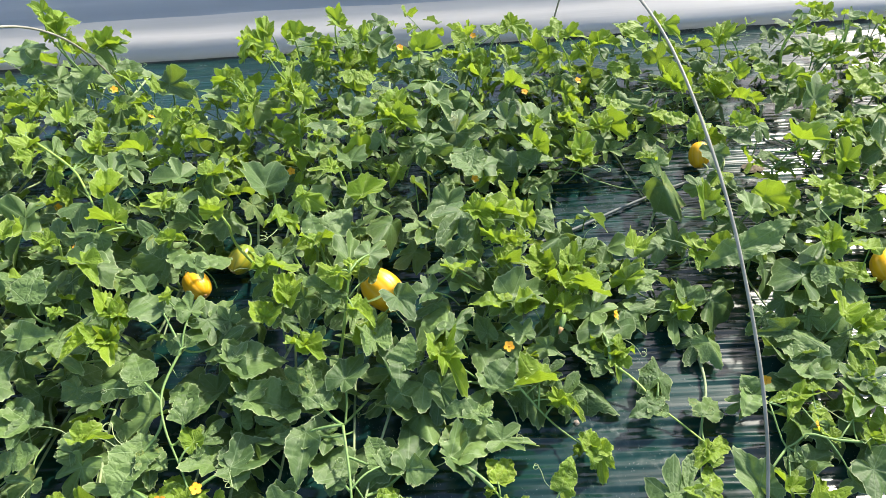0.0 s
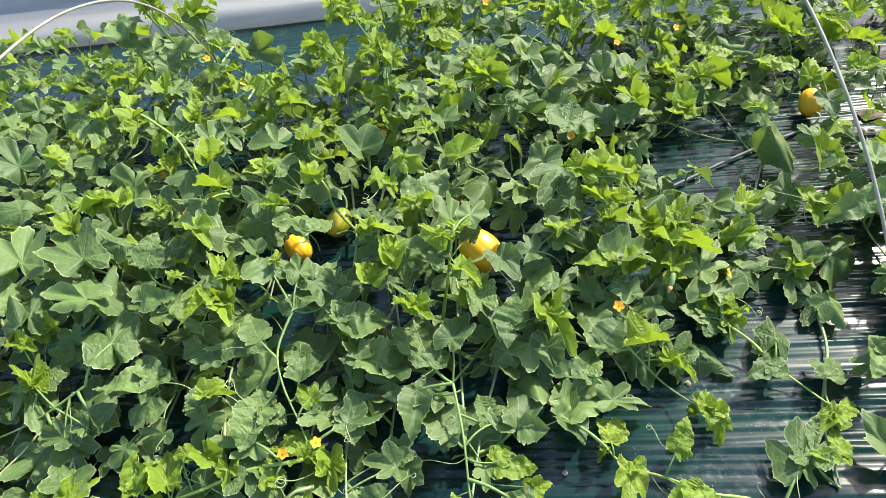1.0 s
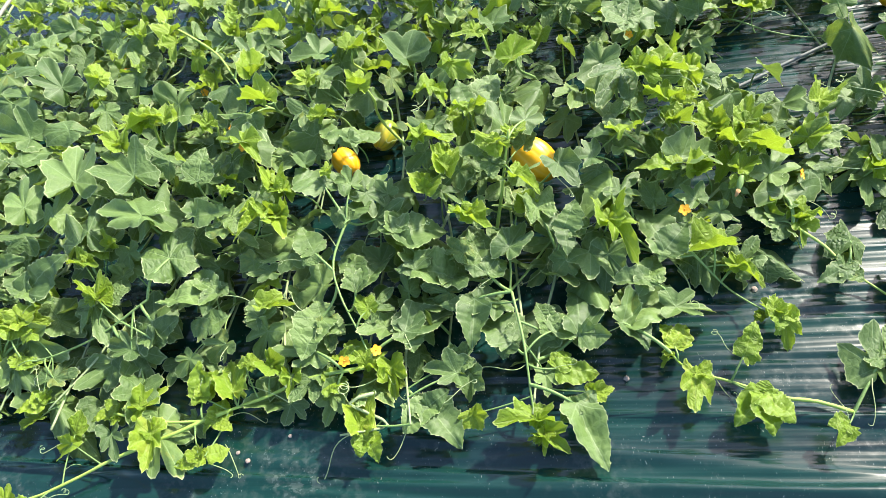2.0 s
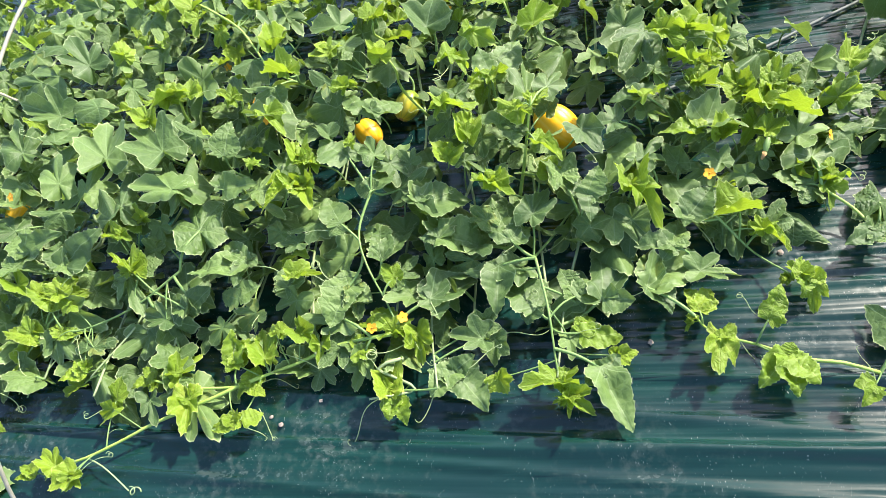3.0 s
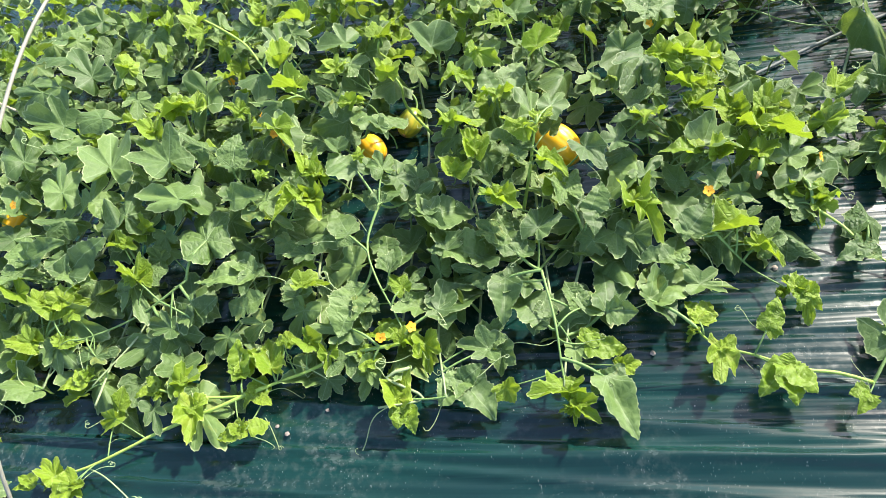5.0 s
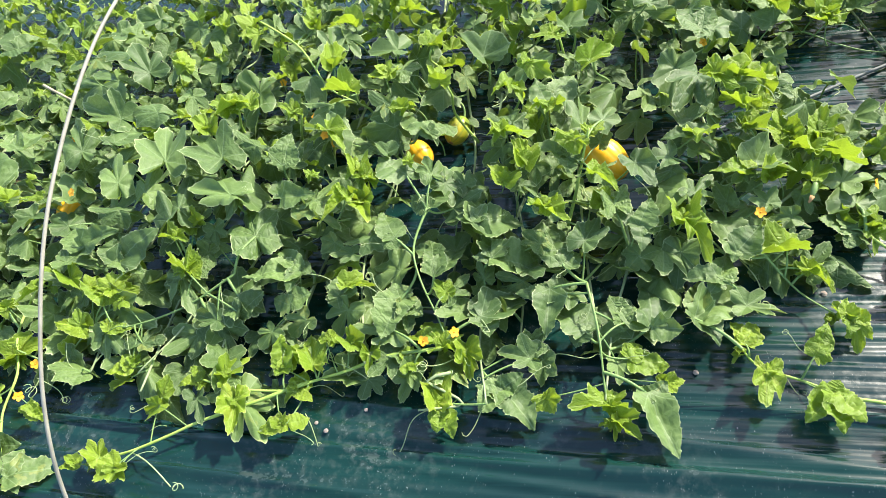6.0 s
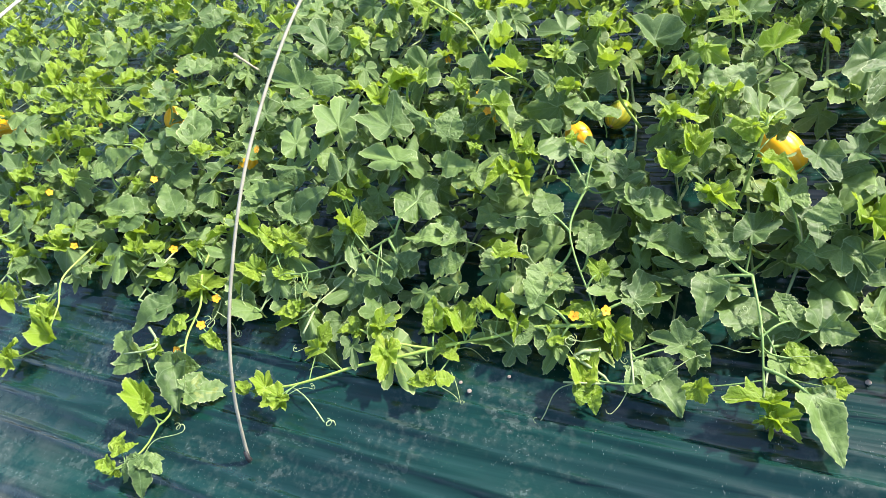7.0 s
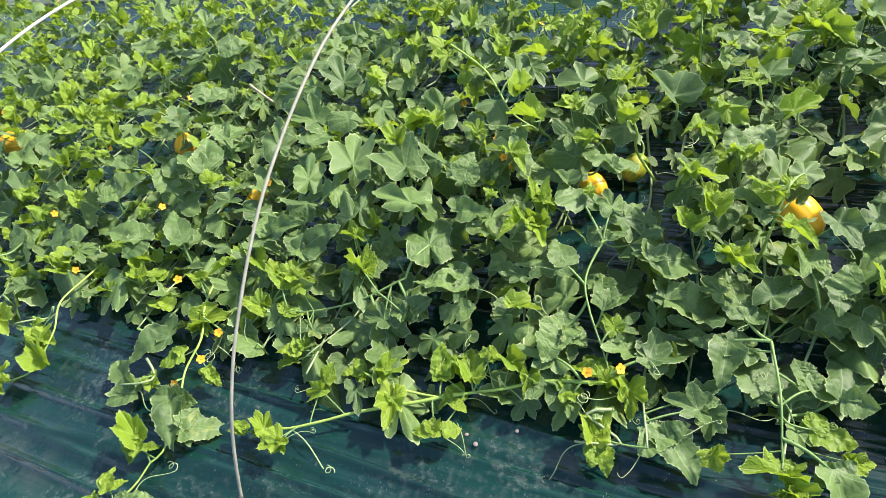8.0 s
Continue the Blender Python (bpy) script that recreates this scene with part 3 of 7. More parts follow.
    def shoot(self, tip, count=6, size=0.035, heading=None, spread=0.05, stem=0.0):
        """A fresh growing tip: a crowd of small crumpled leaves round the end of a stem."""
        tip = Vector(tip)
        rng = self.rng
        if stem:
            foot = tip + Vector((rng.uniform(-.05, .05), rng.uniform(-.02, .08), -stem))
            pts = spline([foot, foot.lerp(tip, 0.5) + Vector((rng.uniform(-.02, .02), 0.01, 0)), tip], 0.02)
            part("stem", tube("stem", [p - self.origin for p in pts], lambda t: 0.0030 - 0.0010 * t, FRESH, 6, 0.1), self.root)
        for k in range(count):
            h = rng.uniform(0, 360) if heading is None else heading + rng.gauss(0, 60)
            q = (k + 1) / count
            base = tip + Vector((math.sin(radians(h)) * 0.35 * q, math.cos(radians(h)) * 0.35 * q, 0.1 - 1.3 * q * rng.uniform(.6, 1))) * spread
            self.leaf(base, h, size * (0.35 + 0.75 * q), True, rng.uniform(-60, 25), rng.uniform(-25, 25), node=tip - Vector((0, 0, spread * (0.3 + q))), stalk=True)


# ---------------------------------------------------------------- runners and leaves set one by one
edge_runner = Vine([(-0.44, 0.61, 0.080), (-0.56, 0.60, 0.060), (-0.64, 0.57, 0.050), (-0.72, 0.54, 0.050), (-0.77, 0.52, 0.050), (-0.88, 0.52, 0.050), (-0.96, 0.53, 0.070)], "fresh melon runner with bright young leaves along the film", 0.0042, 1, 21)
edge_runner.dress([
    (-0.546, 0.648, 0.082, 271, -11, 6, 0.086, 0.62, 0), (-0.966, 0.535, 0.055, 255, -12, 4, 0.054, 0.8, 3), (-0.97, 0.54, 0.058, 304, -11, 2, 0.042, 0.82, 3),
    (-0.97, 0.495, 0.046, 150, 7, -8, 0.059, 0.62, 0), (-0.904, 0.518, 0.046, 244, -9, 0, 0.049, 0.77, 0), (-0.793, 0.526, 0.036, 210, 30, -13, 0.053, 0.75, 0),
    (-0.912, 0.545, 0.059, 28, 9, 11, 0.066, 0.62, 1), (-0.776, 0.559, 0.061, 339, -24, -15, 0.08, 0.79, 3), (-0.776, 0.559, 0.061, 360, 10, 16, 0.072, 0.74, 3),
    (-0.783, 0.564, 0.063, 197, -6, -9, 0.021, 1.6, 1),
])
edge_runner.dress([
    (-0.714, 0.574, 0.064, 331, 10, 19, 0.074, 0.57, 1), (-0.679, 0.622, 0.082, 50, 16, 0, 0.026, 1.31, 1), (-0.691, 0.622, 0.083, 329, 6, 7, 0.026, 0.83, 1),
    (-0.635, 0.621, 0.08, 122, 4, 1, 0.05, 0.7, 1), (-0.551, 0.595, 0.061, 215, -7, -5, 0.057, 0.88, 0), (-0.521, 0.599, 0.062, 312, -6, 12, 0.038, 0.93, 0),
    (-0.513, 0.587, 0.061, 75, 12, 2, 0.035, 1.24, 1), (-0.501, 0.577, 0.041, 204, 22, -17, 0.068, 0.62, 0), (-0.508, 0.568, 0.049, 115, 8, -19, 0.042, 0.7, 0),
    (-0.596, 0.557, 0.038, 200, 25, -7, 0.043, 1.36, 0),
])
edge_runner.dress([
    (-0.435, 0.615, 0.075, 89, 16, -16, 0.074, 0.62, 1),
])
tip_runner = Vine([(-0.72, 0.54, 0.050), (-0.77, 0.52, 0.050), (-0.81, 0.50, 0.050), (-0.95, 0.45, 0.035), (-1.01, 0.42, 0.030), (-1.09, 0.38, 0.030), (-1.16, 0.36, 0.030)], "pale green melon runner tip lying on dark film", 0.0045, 1, 22)
tip_runner.dress([
    (-1.06, 0.48, 0.039, 256, 17, -23, 0.055, 0.62, 1), (-1.061, 0.499, 0.039, 15, -34, 3, 0.051, 0.62, 1), (-0.873, 0.492, 0.049, 170, 0, -11, 0.074, 0.59, 1),
    (-0.864, 0.499, 0.046, 136, -2, -5, 0.122, 0.62, 0), (-0.744, 0.449, 0.05, 250, -10, -2, 0.061, 0.75, 3), (-0.738, 0.449, 0.05, 56, 18, -5, 0.04, 1.33, 3),
    (-0.757, 0.449, 0.049, 333, -7, 1, 0.026, 0.98, 1), (-0.743, 0.513, 0.05, 5, -1, 18, 0.055, 1.06, 3), (-0.737, 0.513, 0.05, 109, 6, -10, 0.035, 1.04, 3),
    (-0.747, 0.526, 0.049, 208, -13, -11, 0.032, 0.77, 1),
])
tip_runner.dress([
    (-1.139, 0.356, 0.049, 310, -12, 17, 0.056, 0.62, 1), (-1.153, 0.354, 0.039, 252, 15, -20, 0.026, 0.87, 1), (-1.178, 0.34, 0.05, 288, -2, 12, 0.048, 0.71, 3),
    (-1.178, 0.34, 0.05, 259, -11, -3, 0.05, 0.62, 3), (-1.094, 0.341, 0.049, 219, -14, -8, 0.043, 0.97, 1), (-1.085, 0.338, 0.049, 192, -6, -8, 0.032, 1.1, 1),
])
leafy_stem = Vine([(-0.49, 0.90, 0.180), (-0.51, 0.81, 0.160), (-0.49, 0.74, 0.140), (-0.45, 0.67, 0.100), (-0.43, 0.63, 0.080)], "green melon stem carrying lobed leaves", 0.0029, 2, 23)
leafy_stem.dress([
    (-0.542, 0.975, 0.209, 305, -17, 10, 0.083, 1.26, 2), (-0.536, 0.974, 0.208, 38, 9, 7, 0.059, 1.47, 2), (-0.484, 0.976, 0.207, 336, -2, 16, 0.061, 0.72, 0),
    (-0.558, 0.838, 0.156, 329, -9, 8, 0.079, 0.97, 2), (-0.558, 0.838, 0.156, 213, -4, -10, 0.035, 1.7, 2), (-0.483, 0.904, 0.179, 303, -8, -24, 0.057, 1.09, 2),
    (-0.483, 0.908, 0.18, 16, 6, 11, 0.075, 0.98, 2), (-0.439, 0.927, 0.146, 67, -21, 22, 0.075, 0.76, 0), (-0.466, 0.762, 0.123, 349, 4, 14, 0.101, 0.73, 2),
    (-0.466, 0.762, 0.123, 30, 9, -1, 0.106, 0.77, 2),
])
leafy_stem.dress([
    (-0.437, 0.722, 0.114, 320, -14, 8, 0.042, 0.76, 1), (-0.433, 0.726, 0.108, 35, 6, 6, 0.064, 0.71, 0), (-0.363, 0.68, 0.087, 56, 10, 0, 0.106, 0.82, 2),
    (-0.363, 0.68, 0.087, 359, 2, 4, 0.076, 0.97, 2), (-0.363, 0.68, 0.087, 152, -1, -14, 0.045, 1.65, 2), (-0.363, 0.68, 0.087, 327, -5, 11, 0.054, 0.82, 2),
    (-0.536, 0.71, 0.105, 196, -5, -13, 0.088, 1.19, 2), (-0.536, 0.71, 0.105, 337, -9, 10, 0.042, 1.57, 2), (-0.536, 0.71, 0.105, 118, 12, -12, 0.057, 1.31, 2),
    (-0.448, 0.632, 0.078, 281, 1, 0, 0.074, 0.64, 3),
])
leafy_stem.dress([
    (-0.448, 0.632, 0.078, 324, 7, 13, 0.069, 0.85, 3),
])
left_stem = Vine([(-0.92, 0.75, 0.150), (-1.04, 0.69, 0.110), (-1.17, 0.65, 0.090), (-1.29, 0.65, 0.070)], "green melon stem carrying lobed leaves", 0.0029, 2, 24)
left_stem.dress([
    (-0.889, 0.841, 0.17, 331, -3, 7, 0.14, 0.62, 0), (-1.298, 0.727, 0.13, 356, 10, 15, 0.056, 0.73, 1), (-1.248, 0.712, 0.124, 64, 14, 13, 0.069, 0.68, 1),
    (-1.272, 0.713, 0.124, 299, -3, 18, 0.074, 0.55, 1), (-1.207, 0.698, 0.119, 227, -13, 0, 0.026, 1.6, 1), (-1.242, 0.724, 0.129, 36, 7, 8, 0.052, 0.9, 1),
    (-1.039, 0.753, 0.156, 301, -3, 33, 0.074, 0.58, 1), (-1.059, 0.783, 0.124, 343, -22, -14, 0.044, 1.07, 1), (-1.027, 0.775, 0.144, 69, 3, 2, 0.041, 1.22, 0),
    (-1.062, 0.753, 0.135, 146, 6, -15, 0.101, 0.62, 0),
])
left_stem.dress([
    (-1.083, 0.742, 0.13, 297, -2, 8, 0.037, 0.62, 0), (-0.903, 0.703, 0.117, 333, -2, 9, 0.114, 0.62, 0), (-0.9, 0.674, 0.106, 57, -25, 27, 0.072, 1.04, 2),
    (-0.9, 0.674, 0.106, 284, -6, 13, 0.059, 1.12, 2), (-0.955, 0.659, 0.099, 283, -7, -4, 0.062, 0.62, 0), (-1.345, 0.727, 0.095, 235, 22, -12, 0.072, 1.01, 0),
    (-1.242, 0.702, 0.088, 113, 2, 33, 0.125, 0.62, 0), (-1.308, 0.643, 0.095, 280, -8, 0, 0.074, 0.62, 1), (-1.227, 0.633, 0.094, 318, -2, 12, 0.049, 0.86, 3),
    (-1.227, 0.633, 0.094, 68, 20, 1, 0.046, 1.07, 3),
])
left_stem.dress([
    (-1.34, 0.587, 0.052, 129, 16, 25, 0.061, 0.8, 0), (-1.283, 0.64, 0.069, 204, 22, 1, 0.05, 1.53, 0), (-1.242, 0.637, 0.087, 125, 9, -14, 0.084, 0.62, 0),
    (-1.138, 0.609, 0.078, 12, 12, 5, 0.059, 1.01, 0), (-1.151, 0.558, 0.063, 307, -12, 2, 0.04, 1.22, 3), (-1.143, 0.568, 0.066, 329, -10, 11, 0.031, 0.69, 1),
    (-0.98, 0.676, 0.083, 155, 24, 20, 0.106, 0.83, 0),
])
hanging_stem = Vine([(-0.15, 0.74, 0.120), (-0.13, 0.64, 0.100), (-0.12, 0.54, 0.060), (-0.11, 0.49, 0.030)], "green melon stem carrying lobed leaves", 0.0029, 2, 25)
hanging_stem.dress([
    (-0.224, 0.737, 0.104, 182, -1, -4, 0.094, 0.84, 2), (-0.224, 0.737, 0.104, 265, 0, -8, 0.069, 0.62, 2), (-0.198, 0.786, 0.122, 340, -4, 9, 0.113, 0.78, 2),
    (-0.198, 0.786, 0.122, 44, 10, 12, 0.053, 1.28, 2), (-0.219, 0.733, 0.102, 54, 17, 0, 0.062, 0.94, 2), (-0.156, 0.658, 0.071, 312, -10, 15, 0.081, 1.23, 2),
    (-0.156, 0.658, 0.071, 17, 1, 8, 0.059, 0.82, 2), (-0.158, 0.661, 0.072, 204, 3, 1, 0.036, 1.62, 2), (-0.08, 0.676, 0.075, 338, -8, 14, 0.065, 1.02, 2),
    (-0.078, 0.676, 0.075, 44, 13, 14, 0.063, 1.1, 2),
])
hanging_stem.dress([
    (-0.081, 0.674, 0.058, 222, 29, -16, 0.075, 0.66, 0), (-0.114, 0.51, 0.053, 260, -18, 24, 0.074, 0.55, 1), (-0.101, 0.484, 0.049, 118, 13, -10, 0.051, 0.62, 1),
    (-0.096, 0.602, 0.047, 175, -4, -10, 0.044, 0.75, 0), (-0.043, 0.541, 0.046, 155, -1, -14, 0.116, 0.73, 2), (-0.043, 0.541, 0.046, 219, -12, -15, 0.044, 1.15, 2),
    (-0.043, 0.541, 0.046, 63, -15, 35, 0.042, 1.23, 2), (-0.074, 0.609, 0.053, 92, 2, 5, 0.074, 0.85, 3), (-0.074, 0.609, 0.053, 37, 5, 3, 0.046, 1.17, 3),
])
side_runner = Vine([(0.41, 0.53, 0.020), (0.36, 0.55, 0.020), (0.30, 0.56, 0.020), (0.23, 0.59, 0.020), (0.16, 0.61, 0.030), (0.13, 0.63, 0.060)], "thin melon runner with toothed leaves on dark film", 0.0036, 1, 26)
side_runner.dress([
    (0.053, 0.693, 0.064, 11, 7, 7, 0.103, 0.62, 2), (0.053, 0.693, 0.064, 50, 13, 6, 0.14, 0.62, 2), (0.053, 0.693, 0.064, 137, -11, -29, 0.063, 1.21, 2),
    (0.14, 0.647, 0.05, 346, 4, 7, 0.06, 0.9, 3), (0.14, 0.647, 0.05, 29, 7, 9, 0.066, 0.75, 3), (0.252, 0.624, 0.05, 29, -27, 14, 0.065, 0.9, 3),
    (0.252, 0.624, 0.05, 85, 15, 10, 0.029, 1.38, 3), (0.166, 0.589, 0.049, 190, -4, -17, 0.068, 0.62, 1), (0.268, 0.553, 0.05, 222, -6, -11, 0.072, 0.84, 3),
    (0.268, 0.553, 0.05, 170, 1, -23, 0.066, 1.17, 3),
])
side_runner.dress([
    (0.268, 0.553, 0.05, 139, -7, -16, 0.061, 1.2, 3), (0.268, 0.553, 0.05, 30, -26, 9, 0.024, 1.7, 3), (0.386, 0.499, 0.05, 267, -10, -2, 0.031, 1.29, 3),
    (0.385, 0.494, 0.05, 221, -4, -1, 0.038, 0.88, 3), (0.455, 0.596, 0.046, 11, 0, 13, 0.086, 0.62, 0),
])
reaching_stem = Vine([(0.17, 0.86, 0.100), (0.20, 0.83, 0.080), (0.26, 0.78, 0.030), (0.31, 0.72, 0.040)], "green melon stem carrying lobed leaves", 0.0029, 2, 27)
reaching_stem.dress([
    (0.145, 0.833, 0.092, 346, -5, 11, 0.135, 0.62, 2), (0.145, 0.833, 0.092, 42, -16, 12, 0.075, 1.1, 2), (0.145, 0.839, 0.094, 198, -1, -10, 0.029, 1.17, 2),
    (0.241, 0.844, 0.079, 261, -12, 24, 0.074, 0.62, 1), (0.213, 0.848, 0.06, 186, 26, -10, 0.065, 0.62, 0), (0.289, 0.826, 0.041, 38, -25, 11, 0.066, 0.72, 0),
    (0.278, 0.809, 0.057, 98, 6, -24, 0.057, 0.62, 1), (0.317, 0.709, 0.049, 347, 1, 11, 0.034, 0.86, 1), (0.327, 0.714, 0.049, 22, 9, 11, 0.041, 0.71, 1),
    (0.33, 0.707, 0.05, 70, 13, 0, 0.048, 0.98, 3),
])
reaching_stem.dress([
    (0.329, 0.701, 0.05, 185, -8, -18, 0.026, 1.7, 3), (0.341, 0.701, 0.039, 178, 30, 4, 0.056, 0.62, 1), (0.261, 0.88, 0.058, 62, -19, 16, 0.047, 0.73, 0),
])
upright_stem = Vine([(-0.19, 0.95, 0.050), (-0.17, 0.98, 0.130), (-0.15, 1.02, 0.220), (-0.14, 1.04, 0.260)], "upright pale melon shoot above broad leaves", 0.0042, 1, 28)
upright_stem.dress([
    (-0.153, 1.088, 0.221, 356, 2, 24, 0.096, 0.62, 0), (-0.111, 1.107, 0.221, 27, 3, 23, 0.073, 0.64, 0), (-0.168, 1.022, 0.245, 309, -6, -2, 0.066, 0.62, 1),
    (-0.14, 1.053, 0.235, 39, 11, 10, 0.048, 0.62, 1), (-0.116, 1.089, 0.173, 25, -36, 9, 0.048, 0.71, 0), (-0.213, 1.021, 0.214, 301, -16, 8, 0.048, 0.86, 0),
    (-0.184, 1.008, 0.208, 26, 8, 20, 0.053, 1.31, 2), (-0.19, 1.007, 0.207, 165, 6, -16, 0.044, 1.41, 2), (-0.136, 0.962, 0.204, 134, -20, -21, 0.074, 0.62, 3),
    (-0.136, 0.962, 0.204, 4, 1, 7, 0.053, 0.69, 3),
])
upright_stem.dress([
    (-0.134, 0.976, 0.193, 49, 18, -4, 0.066, 0.62, 0), (-0.229, 0.923, 0.138, 29, -24, 16, 0.047, 0.99, 0), (-0.116, 0.925, 0.147, 23, -24, 7, 0.039, 0.82, 1),
])
old_stem = Vine([(-0.16, 0.78, 0.060), (-0.12, 0.84, 0.050), (-0.08, 0.90, 0.050), (-0.00, 0.99, 0.060)], "green melon stem carrying lobed leaves", 0.0029, 2, 29)
old_stem.dress([
    (0.032, 1.011, 0.151, 250, 18, -20, 0.055, 0.78, 0), (-0.153, 0.833, 0.139, 23, 4, 4, 0.076, 0.62, 0), (-0.044, 0.821, 0.102, 226, 22, -17, 0.037, 1.4, 0),
])
right_runner = Vine([(0.88, 0.69, 0.050), (0.78, 0.69, 0.070), (0.72, 0.70, 0.080), (0.69, 0.69, 0.050), (0.68, 0.77, 0.080)], "green melon stem carrying lobed leaves", 0.0029, 2, 30)
right_runner.dress([
    (0.662, 0.795, 0.075, 322, -22, -24, 0.038, 1.54, 2), (0.661, 0.794, 0.075, 17, 6, -6, 0.066, 0.79, 2), (0.661, 0.792, 0.074, 223, -13, 3, 0.064, 0.99, 2),
    (0.658, 0.804, 0.036, 248, 11, -20, 0.05, 0.62, 0), (0.731, 0.779, 0.078, 266, -11, 9, 0.049, 0.68, 3), (0.737, 0.779, 0.078, 217, -11, 4, 0.055, 0.62, 3),
    (0.745, 0.785, 0.078, 67, 9, 7, 0.041, 0.62, 1), (0.772, 0.794, 0.081, 7, 21, 2, 0.061, 0.62, 3), (0.775, 0.794, 0.081, 84, 14, -22, 0.059, 0.62, 3),
    (0.827, 0.731, 0.066, 0, -34, -1, 0.058, 0.81, 3),
])
right_runner.dress([
    (0.828, 0.734, 0.067, 63, 11, 1, 0.056, 0.63, 3), (0.759, 0.75, 0.071, 124, 2, -2, 0.035, 1.7, 3), (0.759, 0.75, 0.071, 42, 11, 10, 0.04, 0.9, 3),
    (0.774, 0.702, 0.059, 304, -7, 24, 0.043, 0.73, 1), (0.851, 0.698, 0.058, 2, -3, 11, 0.037, 0.84, 1), (0.737, 0.745, 0.05, 210, 30, -10, 0.06, 0.64, 0),
    (0.712, 0.66, 0.046, 71, 3, 0, 0.07, 0.62, 0), (0.696, 0.638, 0.036, 9, -31, -4, 0.057, 0.62, 0), (0.665, 0.611, 0.049, 352, 7, 17, 0.056, 0.62, 1),
    (0.619, 0.625, 0.036, 334, -25, -16, 0.074, 0.62, 0),
])
right_runner.dress([
    (0.848, 0.69, 0.041, 232, 25, -22, 0.036, 0.99, 0), (0.789, 0.628, 0.036, 125, 17, 29, 0.034, 1.21, 0),
])
film_runner = Vine([(0.40, 0.90, 0.060), (0.45, 0.86, 0.040), (0.48, 0.81, 0.030), (0.52, 0.77, 0.020), (0.55, 0.72, 0.030)], "thin melon runner crossing bare dark film", 0.0032, 1, 31)
film_runner.dress([
    (0.399, 0.974, 0.067, 29, 12, 7, 0.125, 0.62, 0), (0.376, 0.913, 0.058, 355, -1, 8, 0.049, 1.27, 2), (0.376, 0.913, 0.058, 295, -9, 10, 0.06, 1.3, 2),
    (0.376, 0.913, 0.058, 199, -3, -10, 0.049, 1.22, 2), (0.413, 0.915, 0.056, 176, 4, -13, 0.053, 0.66, 1), (0.421, 0.927, 0.057, 46, 12, 10, 0.067, 0.62, 1),
    (0.495, 0.864, 0.046, 15, 11, 9, 0.081, 0.62, 0), (0.466, 0.802, 0.046, 238, -10, -11, 0.061, 0.83, 2), (0.466, 0.802, 0.046, 31, 10, 6, 0.057, 0.82, 2),
    (0.466, 0.802, 0.046, 132, 11, 4, 0.039, 1.58, 2),
])
film_runner.dress([
    (0.557, 0.77, 0.046, 0, 7, 12, 0.059, 1.03, 2), (0.559, 0.77, 0.046, 41, 16, 14, 0.105, 0.62, 2), (0.554, 0.688, 0.05, 47, 12, 5, 0.061, 0.62, 3),
    (0.544, 0.689, 0.049, 227, -7, -2, 0.045, 0.65, 1), (0.554, 0.688, 0.05, 200, -8, -12, 0.033, 1.38, 3),
])
bed_crossing_stem = Vine([(0.26, 1.53, 0.080), (0.34, 1.55, 0.050), (0.41, 1.60, 0.060), (0.51, 1.57, 0.030), (0.59, 1.54, 0.020), (0.68, 1.52, 0.030)], "green melon stem carrying lobed leaves", 0.0029, 2, 32)
bed_crossing_stem.dress([
    (0.246, 1.515, 0.143, 324, -13, -23, 0.09, 0.62, 0), (0.659, 1.53, 0.112, 302, -23, -32, 0.059, 0.97, 0),
])
long_tip_runner = Vine([(-1.54, 0.84, 0.050), (-1.51, 0.74, 0.085), (-1.48, 0.62, 0.090), (-1.44, 0.53, 0.070), (-1.44, 0.44, 0.050), (-1.39, 0.34, 0.040), (-1.374, 0.25, 0.030), (-1.391, 0.222, 0.026), (-1.394, 0.18, 0.022), (-1.407, 0.140, 0.022), (-1.436, 0.103, 0.030)], "melon runner with yellow blossoms hanging onto the film", 0.0036, 1, 33)
long_tip_runner.dress([
    (-1.538, 0.686, 0.103, 343, -5, 6, 0.09, 0.62, 0), (-1.533, 0.684, 0.109, 293, -8, 10, 0.06, 0.62, 1), (-1.475, 0.565, 0.06, 316, 4, 7, 0.074, 0.55, 1),
    (-1.472, 0.579, 0.066, 50, 9, 3, 0.074, 0.61, 1), (-1.401, 0.57, 0.047, 164, 22, 16, 0.069, 1.27, 0), (-1.477, 0.482, 0.05, 232, -5, 2, 0.065, 1.16, 3),
    (-1.483, 0.489, 0.05, 282, -13, 20, 0.041, 1.14, 3), (-1.389, 0.466, 0.05, 135, 18, 15, 0.049, 1.15, 3), (-1.389, 0.466, 0.05, 112, 10, -17, 0.061, 0.62, 3),
    (-1.51, 0.391, 0.049, 310, -8, 11, 0.049, 0.62, 1),
])
long_tip_runner.dress([
    (-1.433, 0.369, 0.046, 140, 2, -11, 0.14, 0.62, 2), (-1.433, 0.369, 0.046, 258, -11, -5, 0.062, 0.83, 2), (-1.432, 0.37, 0.046, 93, -5, 36, 0.066, 1.19, 2),
    (-1.347, 0.306, 0.046, 62, 19, 6, 0.104, 0.84, 2), (-1.347, 0.306, 0.046, 127, 14, -8, 0.047, 0.79, 2), (-1.347, 0.309, 0.046, 356, 8, 21, 0.061, 1, 2),
    (-1.422, 0.238, 0.045, 272, -10, -8, 0.062, 0.9, 3), (-1.422, 0.238, 0.045, 222, 14, -6, 0.050, 0.9, 3), (-1.422, 0.238, 0.045, 46, 18, -12, 0.042, 0.9, 3),
    (-1.450, 0.262, 0.052, 300, -28, 8, 0.068, 0.6, 1),
])
